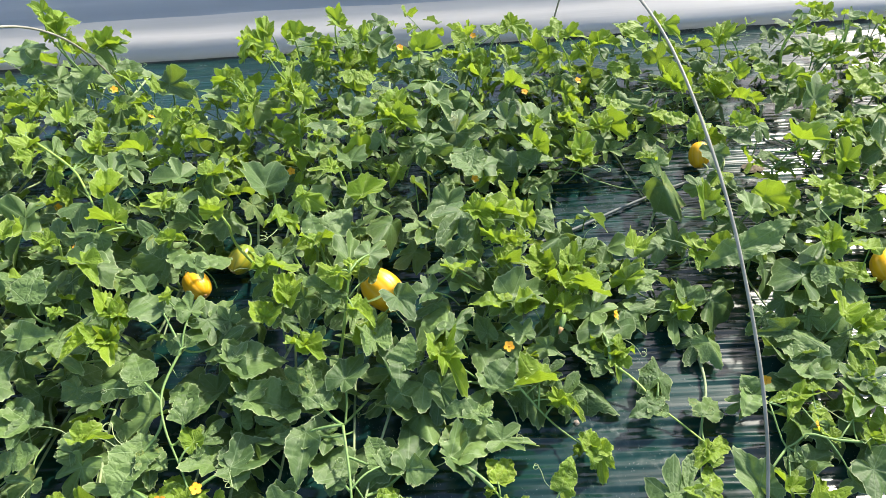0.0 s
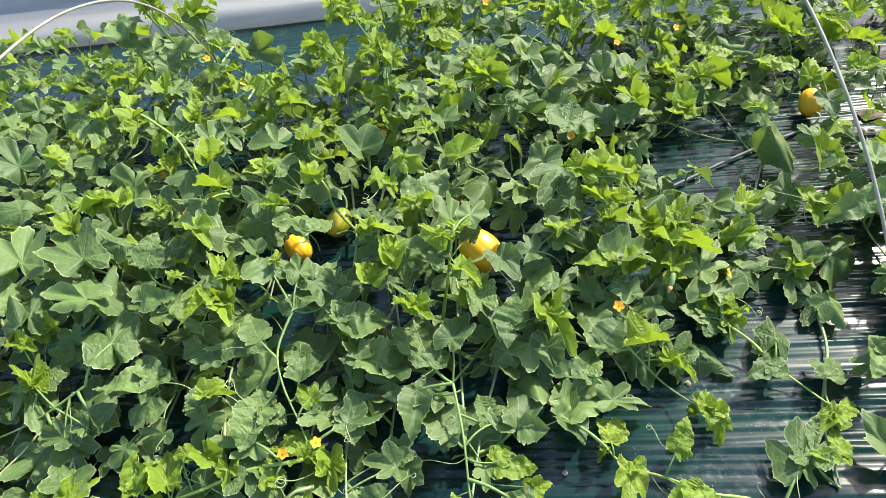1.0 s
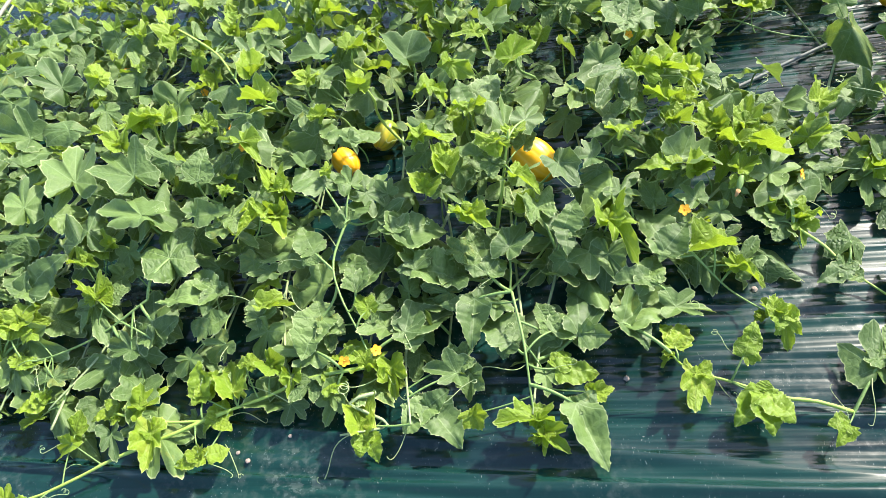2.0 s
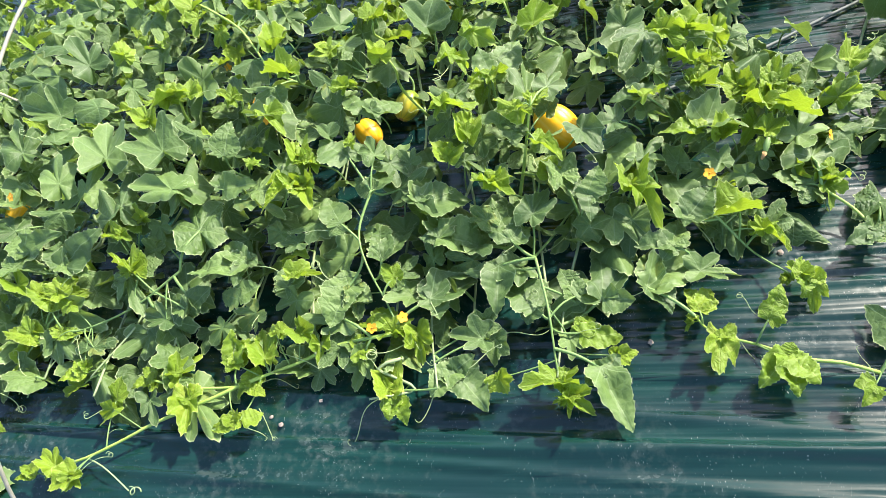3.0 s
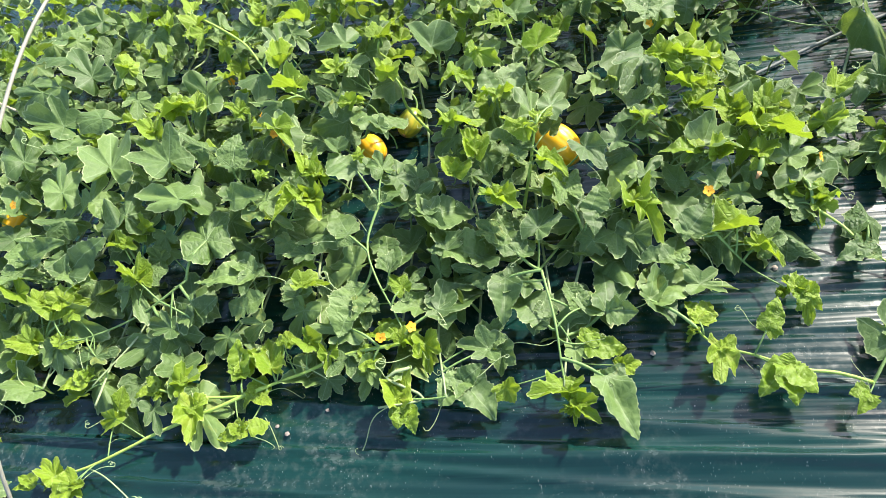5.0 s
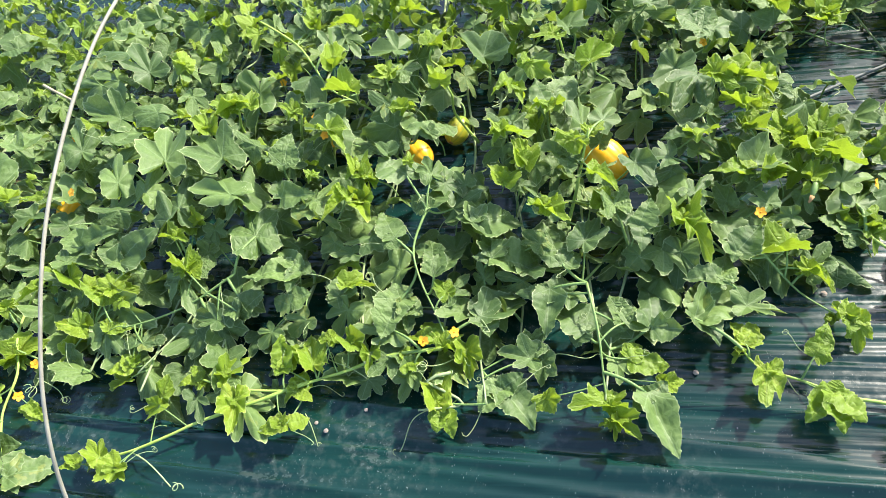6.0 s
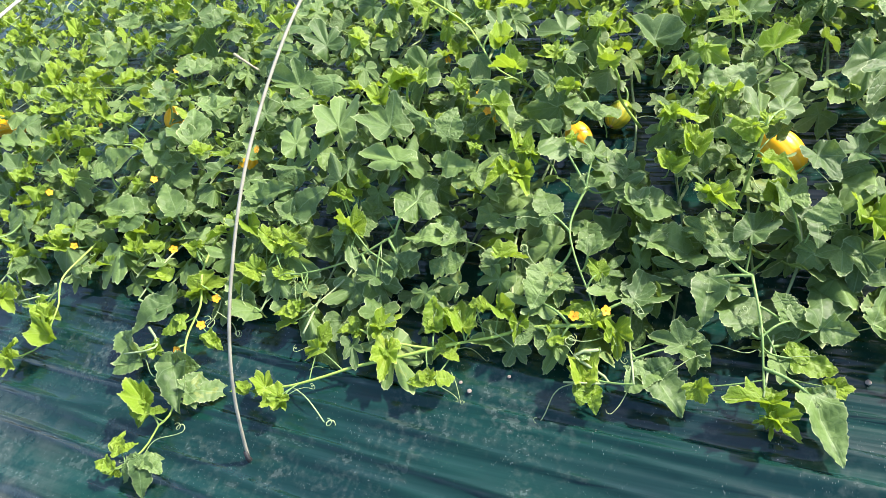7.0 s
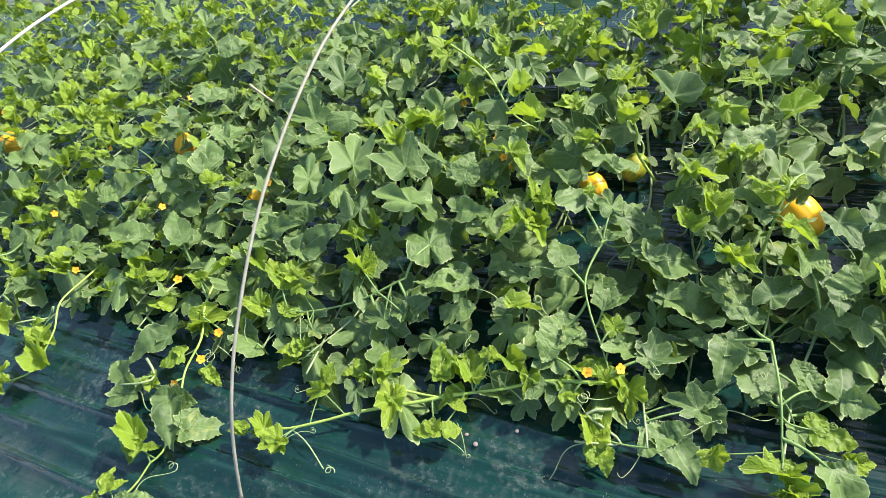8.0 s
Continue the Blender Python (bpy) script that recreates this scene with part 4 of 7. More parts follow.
long_tip_runner.dress([
    (-1.433, 0.139, 0.045, 298, -12, -3, 0.050, 0.9, 3), (-1.433, 0.139, 0.045, 30, 20, 0, 0.040, 0.9, 3), (-1.433, 0.139, 0.045, 330, -10, -11, 0.052, 0.8, 3),
    (-1.424, 0.100, 0.045, 272, -12, -13, 0.058, 0.7, 3), (-1.424, 0.100, 0.045, 300, -18, -13, 0.046, 0.7, 3),
    (-1.364, 0.135, 0.045, 101, 10, -15, 0.062, 0.9, 2), (-1.364, 0.135, 0.045, 154, 8, -3, 0.078, 0.9, 2), (-1.364, 0.135, 0.045, 214, 10, 2, 0.064, 0.9, 2),
    (-1.364, 0.135, 0.045, 63, 18, 14, 0.046, 0.8, 2),
])
short_tip_runner = Vine([(-2.01, 0.76, 0.040), (-1.98, 0.64, 0.075), (-1.97, 0.54, 0.090), (-1.92, 0.46, 0.080), (-1.92, 0.405, 0.060), (-1.922, 0.37, 0.040), (-1.955, 0.333, 0.030), (-1.999, 0.304, 0.030), (-2.035, 0.291, 0.030)], "short fresh melon runner tip on dark film", 0.0034, 1, 34)
short_tip_runner.dress([
    (-2.06, 0.651, 0.083, 126, 12, -9, 0.132, 0.62, 0), (-1.946, 0.376, 0.05, 295, -8, 8, 0.063, 0.94, 3), (-1.951, 0.384, 0.05, 359, 2, 5, 0.039, 1.7, 3),
    (-1.989, 0.435, 0.049, 94, 5, -4, 0.062, 0.62, 1), (-1.903, 0.375, 0.060, 295, -25, -6, 0.075, 0.70, 1), (-1.947, 0.423, 0.070, 335, -8, 10, 0.070, 0.70, 1),
    (-1.989, 0.293, 0.045, 181, 14, 9, 0.055, 0.60, 1), (-2.021, 0.299, 0.045, 335, 5, -14, 0.060, 0.60, 1),
])
crossing_stem = Vine([(-3.66, 1.93, 0.200), (-3.31, 1.78, 0.200), (-2.70, 1.54, 0.200), (-2.50, 1.53, 0.180)], "green melon stem carrying lobed leaves", 0.0029, 2, 35)
crossing_stem.dress([
    (-3.279, 1.766, 0.221, 284, -13, 2, 0.14, 0.63, 0), (-2.784, 1.65, 0.235, 327, -30, 22, 0.074, 0.55, 1), (-2.579, 1.456, 0.235, 336, 2, 11, 0.074, 0.55, 1),
    (-2.523, 1.538, 0.221, 285, -34, -7, 0.079, 1.01, 0),
])
lower_crossing_stem = Vine([(-2.14, 1.27, 0.220), (-2.31, 1.27, 0.220), (-2.50, 1.31, 0.210)], "green melon stem carrying lobed leaves", 0.0029, 2, 36)
lower_crossing_stem.dress([
    (-2.227, 1.309, 0.221, 310, -31, 12, 0.078, 0.67, 0), (-2.193, 1.282, 0.235, 4, 9, 9, 0.074, 0.56, 1), (-2.57, 1.286, 0.235, 230, -24, -6, 0.049, 0.97, 1),
    (-2.591, 1.322, 0.235, 321, -10, 23, 0.074, 0.55, 1), (-2.409, 1.219, 0.235, 325, -30, 20, 0.063, 0.68, 1), (-2.366, 1.314, 0.235, 19, 0, 12, 0.052, 0.91, 1),
])
slanting_stem = Vine([(-2.66, 0.85, 0.200), (-2.49, 0.75, 0.180), (-2.34, 0.64, 0.120)], "green melon stem carrying lobed leaves", 0.0029, 2, 37)
slanting_stem.dress([
    (-2.495, 0.818, 0.112, 294, 0, -22, 0.118, 0.62, 0), (-2.322, 0.714, 0.105, 301, -16, -27, 0.105, 1, 2), (-2.317, 0.715, 0.105, 36, -24, 12, 0.06, 1.7, 2),
    (-2.307, 0.683, 0.073, 227, 26, -16, 0.101, 0.87, 0),
])
tall_shoot = Vine([(-0.53, 1.75, 0.140), (-0.52, 1.76, 0.220), (-0.53, 1.78, 0.270), (-0.58, 1.83, 0.330)], "tall fresh melon shoot with bright crumpled leaves", 0.0029, 2, 38)
tall_shoot.dress([
    (-0.526, 1.787, 0.235, 8, -21, 17, 0.074, 0.59, 1), (-0.518, 1.811, 0.221, 49, 5, -4, 0.092, 0.65, 0), (-0.517, 1.668, 0.235, 311, -21, -10, 0.064, 0.73, 1),
    (-0.584, 1.721, 0.221, 250, -16, 2, 0.049, 1.44, 0),
])
back_shoot = Vine([(-0.41, 1.89, 0.240), (-0.43, 1.87, 0.280), (-0.47, 1.90, 0.340), (-0.52, 1.94, 0.370)], "tall fresh melon shoot with bright crumpled leaves", 0.0029, 2, 39)
back_shoot.dress([
    (-0.411, 1.876, 0.235, 351, -30, 15, 0.074, 0.59, 1), (-0.405, 1.893, 0.235, 158, 23, -10, 0.061, 0.77, 1),
])
thin_shoot = Vine([(-0.72, 1.63, 0.140), (-0.70, 1.69, 0.220), (-0.67, 1.68, 0.290)], "tall fresh melon shoot with bright crumpled leaves", 0.0029, 2, 40)
thin_shoot.dress([
    (-0.705, 1.719, 0.24, 304, -13, 14, 0.074, 0.82, 3), (-0.7, 1.718, 0.24, 349, -8, 19, 0.074, 0.62, 3), (-0.742, 1.736, 0.173, 324, -28, -16, 0.059, 0.78, 0),
])
far_shoot = Vine([(-1.21, 2.23, 0.200), (-1.18, 2.15, 0.280), (-1.19, 2.11, 0.350), (-1.21, 2.15, 0.380)], "tall fresh melon shoot with bright crumpled leaves", 0.0029, 2, 41)
far_shoot.dress([
    (-1.161, 2.045, 0.39, 299, -32, -1, 0.074, 0.57, 1), (-1.193, 2.128, 0.381, 32, 7, 36, 0.074, 0.62, 1), (-1.159, 2.067, 0.414, 2, -23, 27, 0.074, 0.63, 1),
])
mid_shoot = Vine([(-0.35, 1.59, 0.140), (-0.36, 1.68, 0.200), (-0.37, 1.76, 0.250), (-0.39, 1.82, 0.290)], "tall fresh melon shoot with bright crumpled leaves", 0.0029, 2, 42)
mid_shoot.dress([
    (-0.365, 1.687, 0.187, 226, 21, -15, 0.075, 0.63, 1), (-0.364, 1.777, 0.254, 52, 4, 23, 0.071, 0.65, 1),
])
right_stem = Vine([(1.03, 1.20, 0.100), (0.99, 1.21, 0.130), (1.01, 1.15, 0.060), (1.02, 1.04, 0.040)], "green melon stem carrying lobed leaves", 0.0029, 2, 43)
right_stem.dress([
    (1.025, 1.266, 0.155, 5, -16, -5, 0.074, 0.84, 3), (1.032, 1.265, 0.155, 75, -12, 12, 0.074, 0.84, 3), (0.975, 1.264, 0.143, 57, -13, 12, 0.065, 0.69, 0),
    (1.015, 1.109, 0.152, 342, 5, 15, 0.048, 0.97, 1), (1.028, 1.185, 0.152, 306, -7, 12, 0.033, 1.44, 1), (0.976, 1.155, 0.112, 53, -32, 13, 0.054, 0.62, 0),
])
bright_runner = Vine([(-1.20, 1.70, 0.240), (-1.07, 1.60, 0.240), (-0.95, 1.50, 0.230), (-0.88, 1.41, 0.220), (-0.82, 1.33, 0.200), (-0.75, 1.31, 0.160)], "bright yellow-green melon runner climbing over leaves", 0.0042, 1, 44)
bright_runner.dress([
    (-1.093, 1.574, 0.235, 180, 5, -4, 0.068, 0.7, 1), (-1.128, 1.623, 0.235, 198, -3, -1, 0.058, 0.81, 1), (-0.869, 1.351, 0.221, 237, -10, -4, 0.056, 1.5, 0),
    (-0.802, 1.371, 0.235, 7, 6, 10, 0.074, 0.56, 1), (-0.833, 1.468, 0.221, 352, -4, 15, 0.114, 0.62, 0), (-0.775, 1.231, 0.221, 274, -6, 4, 0.087, 0.62, 0),
    (-0.946, 1.571, 0.221, 331, -6, 5, 0.096, 0.62, 0), (-0.915, 1.582, 0.235, 338, -1, 4, 0.066, 0.62, 1), (-1.059, 1.612, 0.221, 311, -13, 12, 0.074, 0.64, 0),
    (-1.238, 1.637, 0.235, 346, 0, 11, 0.074, 0.57, 1),
])
bright_runner.dress([
    (-1.17, 1.703, 0.235, 348, -6, 12, 0.074, 0.55, 1),
])
vine = Vine([(-3.78, 2.06, 0.067), (-3.79, 2.03, 0.068), (-3.78, 2.00, 0.031), (-3.83, 1.98, 0.057)], "melon vine with broad dark green lobed leaves", 0.0036, 0, 201)
vine.dress([
    (-3.799, 1.985, 0.173, 319, -41, -5, 0.088, 1, 0),
])
vine = Vine([(-3.27, 1.69, 0.041), (-3.31, 1.67, 0.036), (-3.28, 1.64, 0.052), (-3.32, 1.61, 0.063)], "melon vine with broad dark green lobed leaves", 0.0036, 0, 202)
vine.dress([
    (-3.319, 1.622, 0.221, 295, -16, 13, 0.092, 0.8, 0),
])
vine = Vine([(-3.32, 2.07, 0.066), (-3.25, 2.04, 0.073), (-3.30, 2.02, 0.042), (-3.32, 1.99, 0.075)], "melon vine with broad dark green lobed leaves", 0.0036, 0, 203)
vine.dress([
    (-3.282, 2.001, 0.221, 2, -1, 9, 0.084, 1.04, 0),
])
vine = Vine([(-3.01, 1.51, 0.049), (-3.01, 1.45, 0.065), (-3.03, 1.39, 0.047), (-2.98, 1.33, 0.069)], "melon vine with broad dark green lobed leaves", 0.0036, 0, 204)
vine.dress([
    (-2.964, 1.481, 0.221, 301, -36, 4, 0.068, 0.76, 0), (-3.116, 1.483, 0.221, 290, -11, 2, 0.109, 0.66, 0), (-2.984, 1.338, 0.221, 294, -10, 3, 0.094, 0.7, 0),
    (-2.969, 1.407, 0.173, 71, -15, 22, 0.094, 0.94, 0),
])
vine = Vine([(-3.09, 1.89, 0.034), (-3.02, 1.78, 0.066), (-3.06, 1.67, 0.050), (-3.02, 1.56, 0.052)], "melon vine with broad dark green lobed leaves", 0.0036, 0, 205)
vine.dress([
    (-3.095, 1.856, 0.221, 283, -10, 12, 0.092, 0.8, 0), (-3.041, 1.835, 0.173, 89, -3, 26, 0.14, 0.62, 0), (-3.062, 1.57, 0.221, 275, -5, 1, 0.121, 0.67, 0),
])
vine = Vine([(-2.78, 1.49, 0.035), (-2.77, 1.32, 0.060), (-2.76, 1.16, 0.077), (-2.74, 0.99, 0.053)], "melon vine with broad dark green lobed leaves", 0.0036, 0, 206)
vine.dress([
    (-2.851, 1.46, 0.221, 318, -34, 16, 0.08, 0.82, 0), (-2.65, 1, 0.23, 307, -2, 0, 0.09, 0.86, 0),
])
vine = Vine([(-2.70, 2.00, 0.060), (-2.71, 1.95, 0.055), (-2.71, 1.90, 0.055), (-2.68, 1.85, 0.040)], "melon vine with broad dark green lobed leaves", 0.0036, 0, 207)
vine.dress([
    (-2.854, 1.914, 0.235, 292, -37, 2, 0.074, 0.6, 1), (-2.724, 1.856, 0.221, 339, -6, 4, 0.095, 0.76, 0), (-2.65, 1.973, 0.221, 319, -36, 18, 0.08, 0.95, 0),
    (-2.641, 1.873, 0.235, 59, 6, 0, 0.065, 0.72, 1),
])
vine = Vine([(-2.46, 1.02, 0.045), (-2.46, 0.97, 0.034), (-2.49, 0.93, 0.052), (-2.47, 0.89, 0.040)], "melon vine with broad dark green lobed leaves", 0.0036, 0, 208)
vine.dress([
    (-2.523, 0.988, 0.209, 293, -8, 11, 0.106, 0.62, 0), (-2.458, 0.898, 0.175, 303, -34, 14, 0.08, 0.66, 0),
])
vine = Vine([(-2.59, 1.33, 0.037), (-2.56, 1.24, 0.059), (-2.61, 1.15, 0.039), (-2.59, 1.06, 0.078)], "melon vine with broad dark green lobed leaves", 0.0036, 0, 209)
vine.dress([
    (-2.604, 1.303, 0.235, 316, -34, 20, 0.069, 0.69, 1), (-2.523, 1.067, 0.221, 332, -3, 16, 0.106, 0.62, 0),
])
vine = Vine([(-2.50, 1.96, 0.058), (-2.52, 1.86, 0.063), (-2.47, 1.76, 0.064), (-2.55, 1.66, 0.052)], "melon vine with broad dark green lobed leaves", 0.0036, 0, 210)
vine.dress([
    (-2.508, 1.667, 0.221, 345, -25, 22, 0.089, 1.18, 2), (-2.505, 1.671, 0.221, 20, 9, 8, 0.114, 0.92, 2), (-2.488, 1.933, 0.235, 319, -32, 9, 0.074, 0.58, 1),
])
vine = Vine([(-2.20, 0.51, 0.032), (-2.17, 0.48, 0.046), (-2.22, 0.45, 0.061), (-2.19, 0.42, 0.055)], "melon vine with bright yellow-green young leaves", 0.0036, 0, 211)
vine.dress([
    (-2.214, 0.475, 0.049, 119, 8, -19, 0.074, 0.55, 1), (-2.16, 0.45, 0.08, 118, 9, 0, 0.06, 0.86, 1), (-2.21, 0.43, 0.08, 159, 10, 0, 0.06, 0.86, 1),
])
vine = Vine([(-2.25, 1.01, 0.056), (-2.31, 0.85, 0.033), (-2.29, 0.68, 0.048), (-2.29, 0.51, 0.047)], "melon vine with broad dark green lobed leaves", 0.0036, 0, 212)
vine.dress([
    (-2.354, 0.984, 0.209, 276, -14, 7, 0.069, 0.76, 0), (-2.278, 0.976, 0.221, 288, -6, 5, 0.062, 0.62, 1), (-2.391, 0.864, 0.173, 311, -7, 1, 0.074, 0.55, 1),
    (-2.383, 0.874, 0.177, 112, 13, -7, 0.042, 0.96, 1), (-2.284, 0.814, 0.153, 307, -17, 9, 0.067, 0.7, 1), (-2.393, 0.955, 0.155, 59, -30, 28, 0.064, 1.18, 0),
    (-2.241, 0.881, 0.171, 279, -16, 13, 0.069, 0.72, 0), (-2.195, 0.884, 0.135, 131, 19, 24, 0.106, 0.62, 0), (-2.258, 0.64, 0.06, 130, 19, 26, 0.14, 0.63, 0),
    (-2.217, 0.59, 0.058, 220, -15, -5, 0.057, 0.92, 0),
])
vine.dress([
    (-2.201, 0.52, 0.036, 123, 3, 33, 0.106, 0.62, 0),
])
vine = Vine([(-2.41, 1.44, 0.032), (-2.39, 1.33, 0.035), (-2.32, 1.21, 0.059), (-2.38, 1.10, 0.066)], "melon vine with broad dark green lobed leaves", 0.0036, 0, 213)
vine.dress([
    (-2.347, 1.412, 0.221, 321, -11, 6, 0.14, 0.75, 2), (-2.347, 1.412, 0.221, 289, -8, -2, 0.123, 0.79, 2), (-2.374, 1.115, 0.24, 284, -16, 6, 0.074, 1.02, 3),
    (-2.374, 1.115, 0.24, 337, 3, 15, 0.074, 1.04, 3), (-2.34, 1.106, 0.173, 260, 19, -28, 0.097, 0.71, 0),
])
vine = Vine([(-2.21, 1.91, 0.033), (-2.20, 1.77, 0.041), (-2.18, 1.64, 0.037), (-2.25, 1.50, 0.042)], "melon vine with broad dark green lobed leaves", 0.0036, 0, 214)
vine.dress([
    (-2.272, 1.51, 0.235, 299, -13, 4, 0.074, 0.62, 1), (-2.18, 1.63, 0.221, 285, -18, 15, 0.085, 1.23, 2), (-2.18, 1.63, 0.221, 5, 0, 5, 0.082, 1.28, 2),
    (-2.186, 1.63, 0.221, 172, -3, -9, 0.067, 1.42, 2), (-2.324, 1.875, 0.221, 321, -32, 9, 0.083, 0.76, 0), (-2.226, 1.867, 0.221, 351, -28, 28, 0.084, 0.83, 0),
    (-2.231, 1.648, 0.173, 248, 12, -26, 0.09, 0.95, 0),
])
vine = Vine([(-2.01, 0.53, 0.071), (-2.04, 0.51, 0.037), (-2.05, 0.48, 0.065), (-2.09, 0.45, 0.076)], "melon vine with bright yellow-green young leaves", 0.0036, 0, 215)
vine.dress([
    (-2.046, 0.464, 0.049, 94, 6, -5, 0.064, 0.72, 1),
])
vine = Vine([(-2.03, 1.01, 0.077), (-2.04, 0.89, 0.061), (-2.02, 0.76, 0.043), (-2.08, 0.64, 0.036)], "melon vine with broad dark green lobed leaves", 0.0036, 0, 216)
vine.dress([
    (-1.996, 0.98, 0.212, 330, -3, 10, 0.112, 0.89, 2), (-1.996, 0.98, 0.212, 283, -5, 13, 0.139, 0.67, 2), (-2.135, 0.861, 0.175, 320, -8, 11, 0.074, 0.55, 1),
    (-2.154, 0.869, 0.178, 226, 3, -3, 0.04, 1.16, 1), (-2.127, 0.732, 0.114, 305, -17, -28, 0.108, 0.98, 2), (-2.122, 0.733, 0.114, 67, -18, 19, 0.089, 1.04, 2),
    (-1.983, 0.897, 0.18, 319, -25, -13, 0.087, 1.2, 2), (-1.98, 0.897, 0.18, 53, -22, 14, 0.1, 1.05, 2), (-1.983, 0.897, 0.18, 235, -14, -7, 0.064, 1.64, 2),
    (-2.122, 0.675, 0.098, 258, -12, 5, 0.074, 0.55, 1),
])
vine.dress([
    (-2.105, 0.668, 0.095, 295, -11, 21, 0.074, 0.55, 1), (-2.077, 0.646, 0.086, 255, -20, -9, 0.063, 0.62, 1), (-2.073, 0.68, 0.101, 359, 2, 9, 0.064, 0.73, 1),
    (-2.049, 0.713, 0.108, 82, 10, -3, 0.073, 0.7, 0), (-2.044, 0.712, 0.084, 111, 25, 13, 0.102, 0.63, 0),
])
vine = Vine([(-2.00, 1.36, 0.070), (-2.01, 1.24, 0.067), (-1.98, 1.12, 0.074), (-1.94, 1.00, 0.064)], "melon vine with broad dark green lobed leaves", 0.0036, 0, 217)
vine.dress([
    (-1.921, 1.335, 0.221, 318, -17, 10, 0.095, 1.01, 2), (-1.921, 1.335, 0.221, 9, 9, 18, 0.091, 0.99, 2), (-1.928, 1.191, 0.221, 317, -11, 7, 0.117, 0.78, 2),
    (-1.923, 1.191, 0.221, 356, 1, 10, 0.064, 1.3, 2), (-1.928, 1.191, 0.221, 220, -3, -8, 0.068, 1.54, 2), (-2.022, 1.063, 0.24, 277, -10, 11, 0.074, 1.01, 3),
    (-2.01, 1.064, 0.24, 343, 5, 13, 0.062, 1.17, 3), (-2.111, 1.014, 0.235, 355, -5, 5, 0.036, 1.23, 1),
])
vine = Vine([(-2.02, 1.73, 0.032), (-2.08, 1.70, 0.048), (-2.06, 1.67, 0.064), (-2.02, 1.65, 0.067)], "melon vine with broad dark green lobed leaves", 0.0036, 0, 218)
vine.dress([
    (-2.034, 1.656, 0.221, 333, -32, 19, 0.085, 1.24, 2), (-2.034, 1.656, 0.221, 35, 4, 22, 0.095, 1.1, 2), (-2.034, 1.656, 0.221, 225, -17, -6, 0.052, 1.7, 2),
    (-2.112, 1.665, 0.173, 146, 25, 14, 0.13, 0.68, 0),
])
vine = Vine([(-1.74, 1.02, 0.065), (-1.79, 0.90, 0.055), (-1.75, 0.77, 0.071), (-1.79, 0.65, 0.048)], "melon vine with broad dark green lobed leaves", 0.0036, 0, 219)
vine.dress([
    (-1.794, 0.989, 0.218, 313, -13, 10, 0.071, 0.8, 0), (-1.815, 0.769, 0.132, 271, -21, 9, 0.134, 0.78, 2), (-1.813, 0.769, 0.132, 333, 1, 13, 0.104, 0.9, 2),
    (-1.815, 0.769, 0.132, 189, -4, -14, 0.071, 1.47, 2), (-1.755, 0.907, 0.146, 341, -21, -18, 0.081, 0.92, 0), (-1.781, 0.927, 0.194, 302, -28, 10, 0.085, 1.11, 2),
    (-1.779, 0.928, 0.194, 12, 4, 19, 0.074, 1.4, 2), (-1.831, 0.66, 0.089, 141, -2, -21, 0.14, 0.62, 0), (-1.759, 0.664, 0.098, 307, 0, 14, 0.074, 0.55, 1),
    (-1.715, 0.667, 0.102, 37, 21, 9, 0.061, 1.04, 3),
])
vine.dress([
    (-1.704, 0.669, 0.103, 350, 5, 8, 0.046, 1.24, 3),
])
vine = Vine([(-1.69, 1.48, 0.041), (-1.66, 1.36, 0.030), (-1.69, 1.24, 0.054), (-1.73, 1.12, 0.059)], "melon vine with broad dark green lobed leaves", 0.0036, 0, 220)
vine.dress([
    (-1.704, 1.446, 0.173, 240, 18, -27, 0.055, 0.98, 0), (-1.702, 1.134, 0.221, 318, -9, 5, 0.108, 0.71, 2), (-1.7, 1.134, 0.221, 4, 8, 6, 0.12, 0.88, 2),
])
vine = Vine([(-1.55, 0.44, 0.078), (-1.51, 0.41, 0.059), (-1.51, 0.38, 0.074), (-1.58, 0.36, 0.071)], "melon vine with broad dark green lobed leaves", 0.0036, 0, 221)
vine.dress([
    (-1.55, 0.367, 0.046, 223, -12, -4, 0.073, 1.44, 2), (-1.55, 0.367, 0.046, 295, 1, -34, 0.14, 0.62, 2), (-1.55, 0.367, 0.046, 349, -9, 16, 0.037, 1.24, 2),
])
vine = Vine([(-1.59, 1.01, 0.080), (-1.60, 0.85, 0.050), (-1.66, 0.68, 0.063), (-1.66, 0.52, 0.068)], "melon vine with broad dark green lobed leaves", 0.0036, 0, 222)
vine.dress([
    (-1.673, 0.981, 0.216, 339, -26, 21, 0.14, 0.75, 2), (-1.674, 0.984, 0.217, 295, -14, 14, 0.14, 0.63, 2), (-1.672, 0.984, 0.217, 356, 0, 16, 0.094, 0.86, 2),
    (-1.648, 0.776, 0.137, 314, -11, 11, 0.14, 0.62, 2), (-1.648, 0.776, 0.137, 274, -10, 8, 0.094, 0.71, 2), (-1.648, 0.776, 0.137, 355, 1, 4, 0.046, 1.62, 2),
    (-1.615, 0.944, 0.216, 14, 4, 11, 0.045, 1.04, 1), (-1.593, 0.599, 0.074, 261, -16, 4, 0.074, 0.79, 3), (-1.593, 0.599, 0.074, 303, -4, 5, 0.074, 0.67, 3),
    (-1.563, 0.525, 0.046, 219, -11, -2, 0.115, 0.91, 2),
])
vine.dress([
    (-1.565, 0.526, 0.046, 293, 0, 5, 0.125, 0.71, 2),
])
vine = Vine([(-1.51, 1.45, 0.071), (-1.53, 1.33, 0.045), (-1.48, 1.22, 0.063), (-1.53, 1.10, 0.058)], "melon vine with broad dark green lobed leaves", 0.0036, 0, 223)
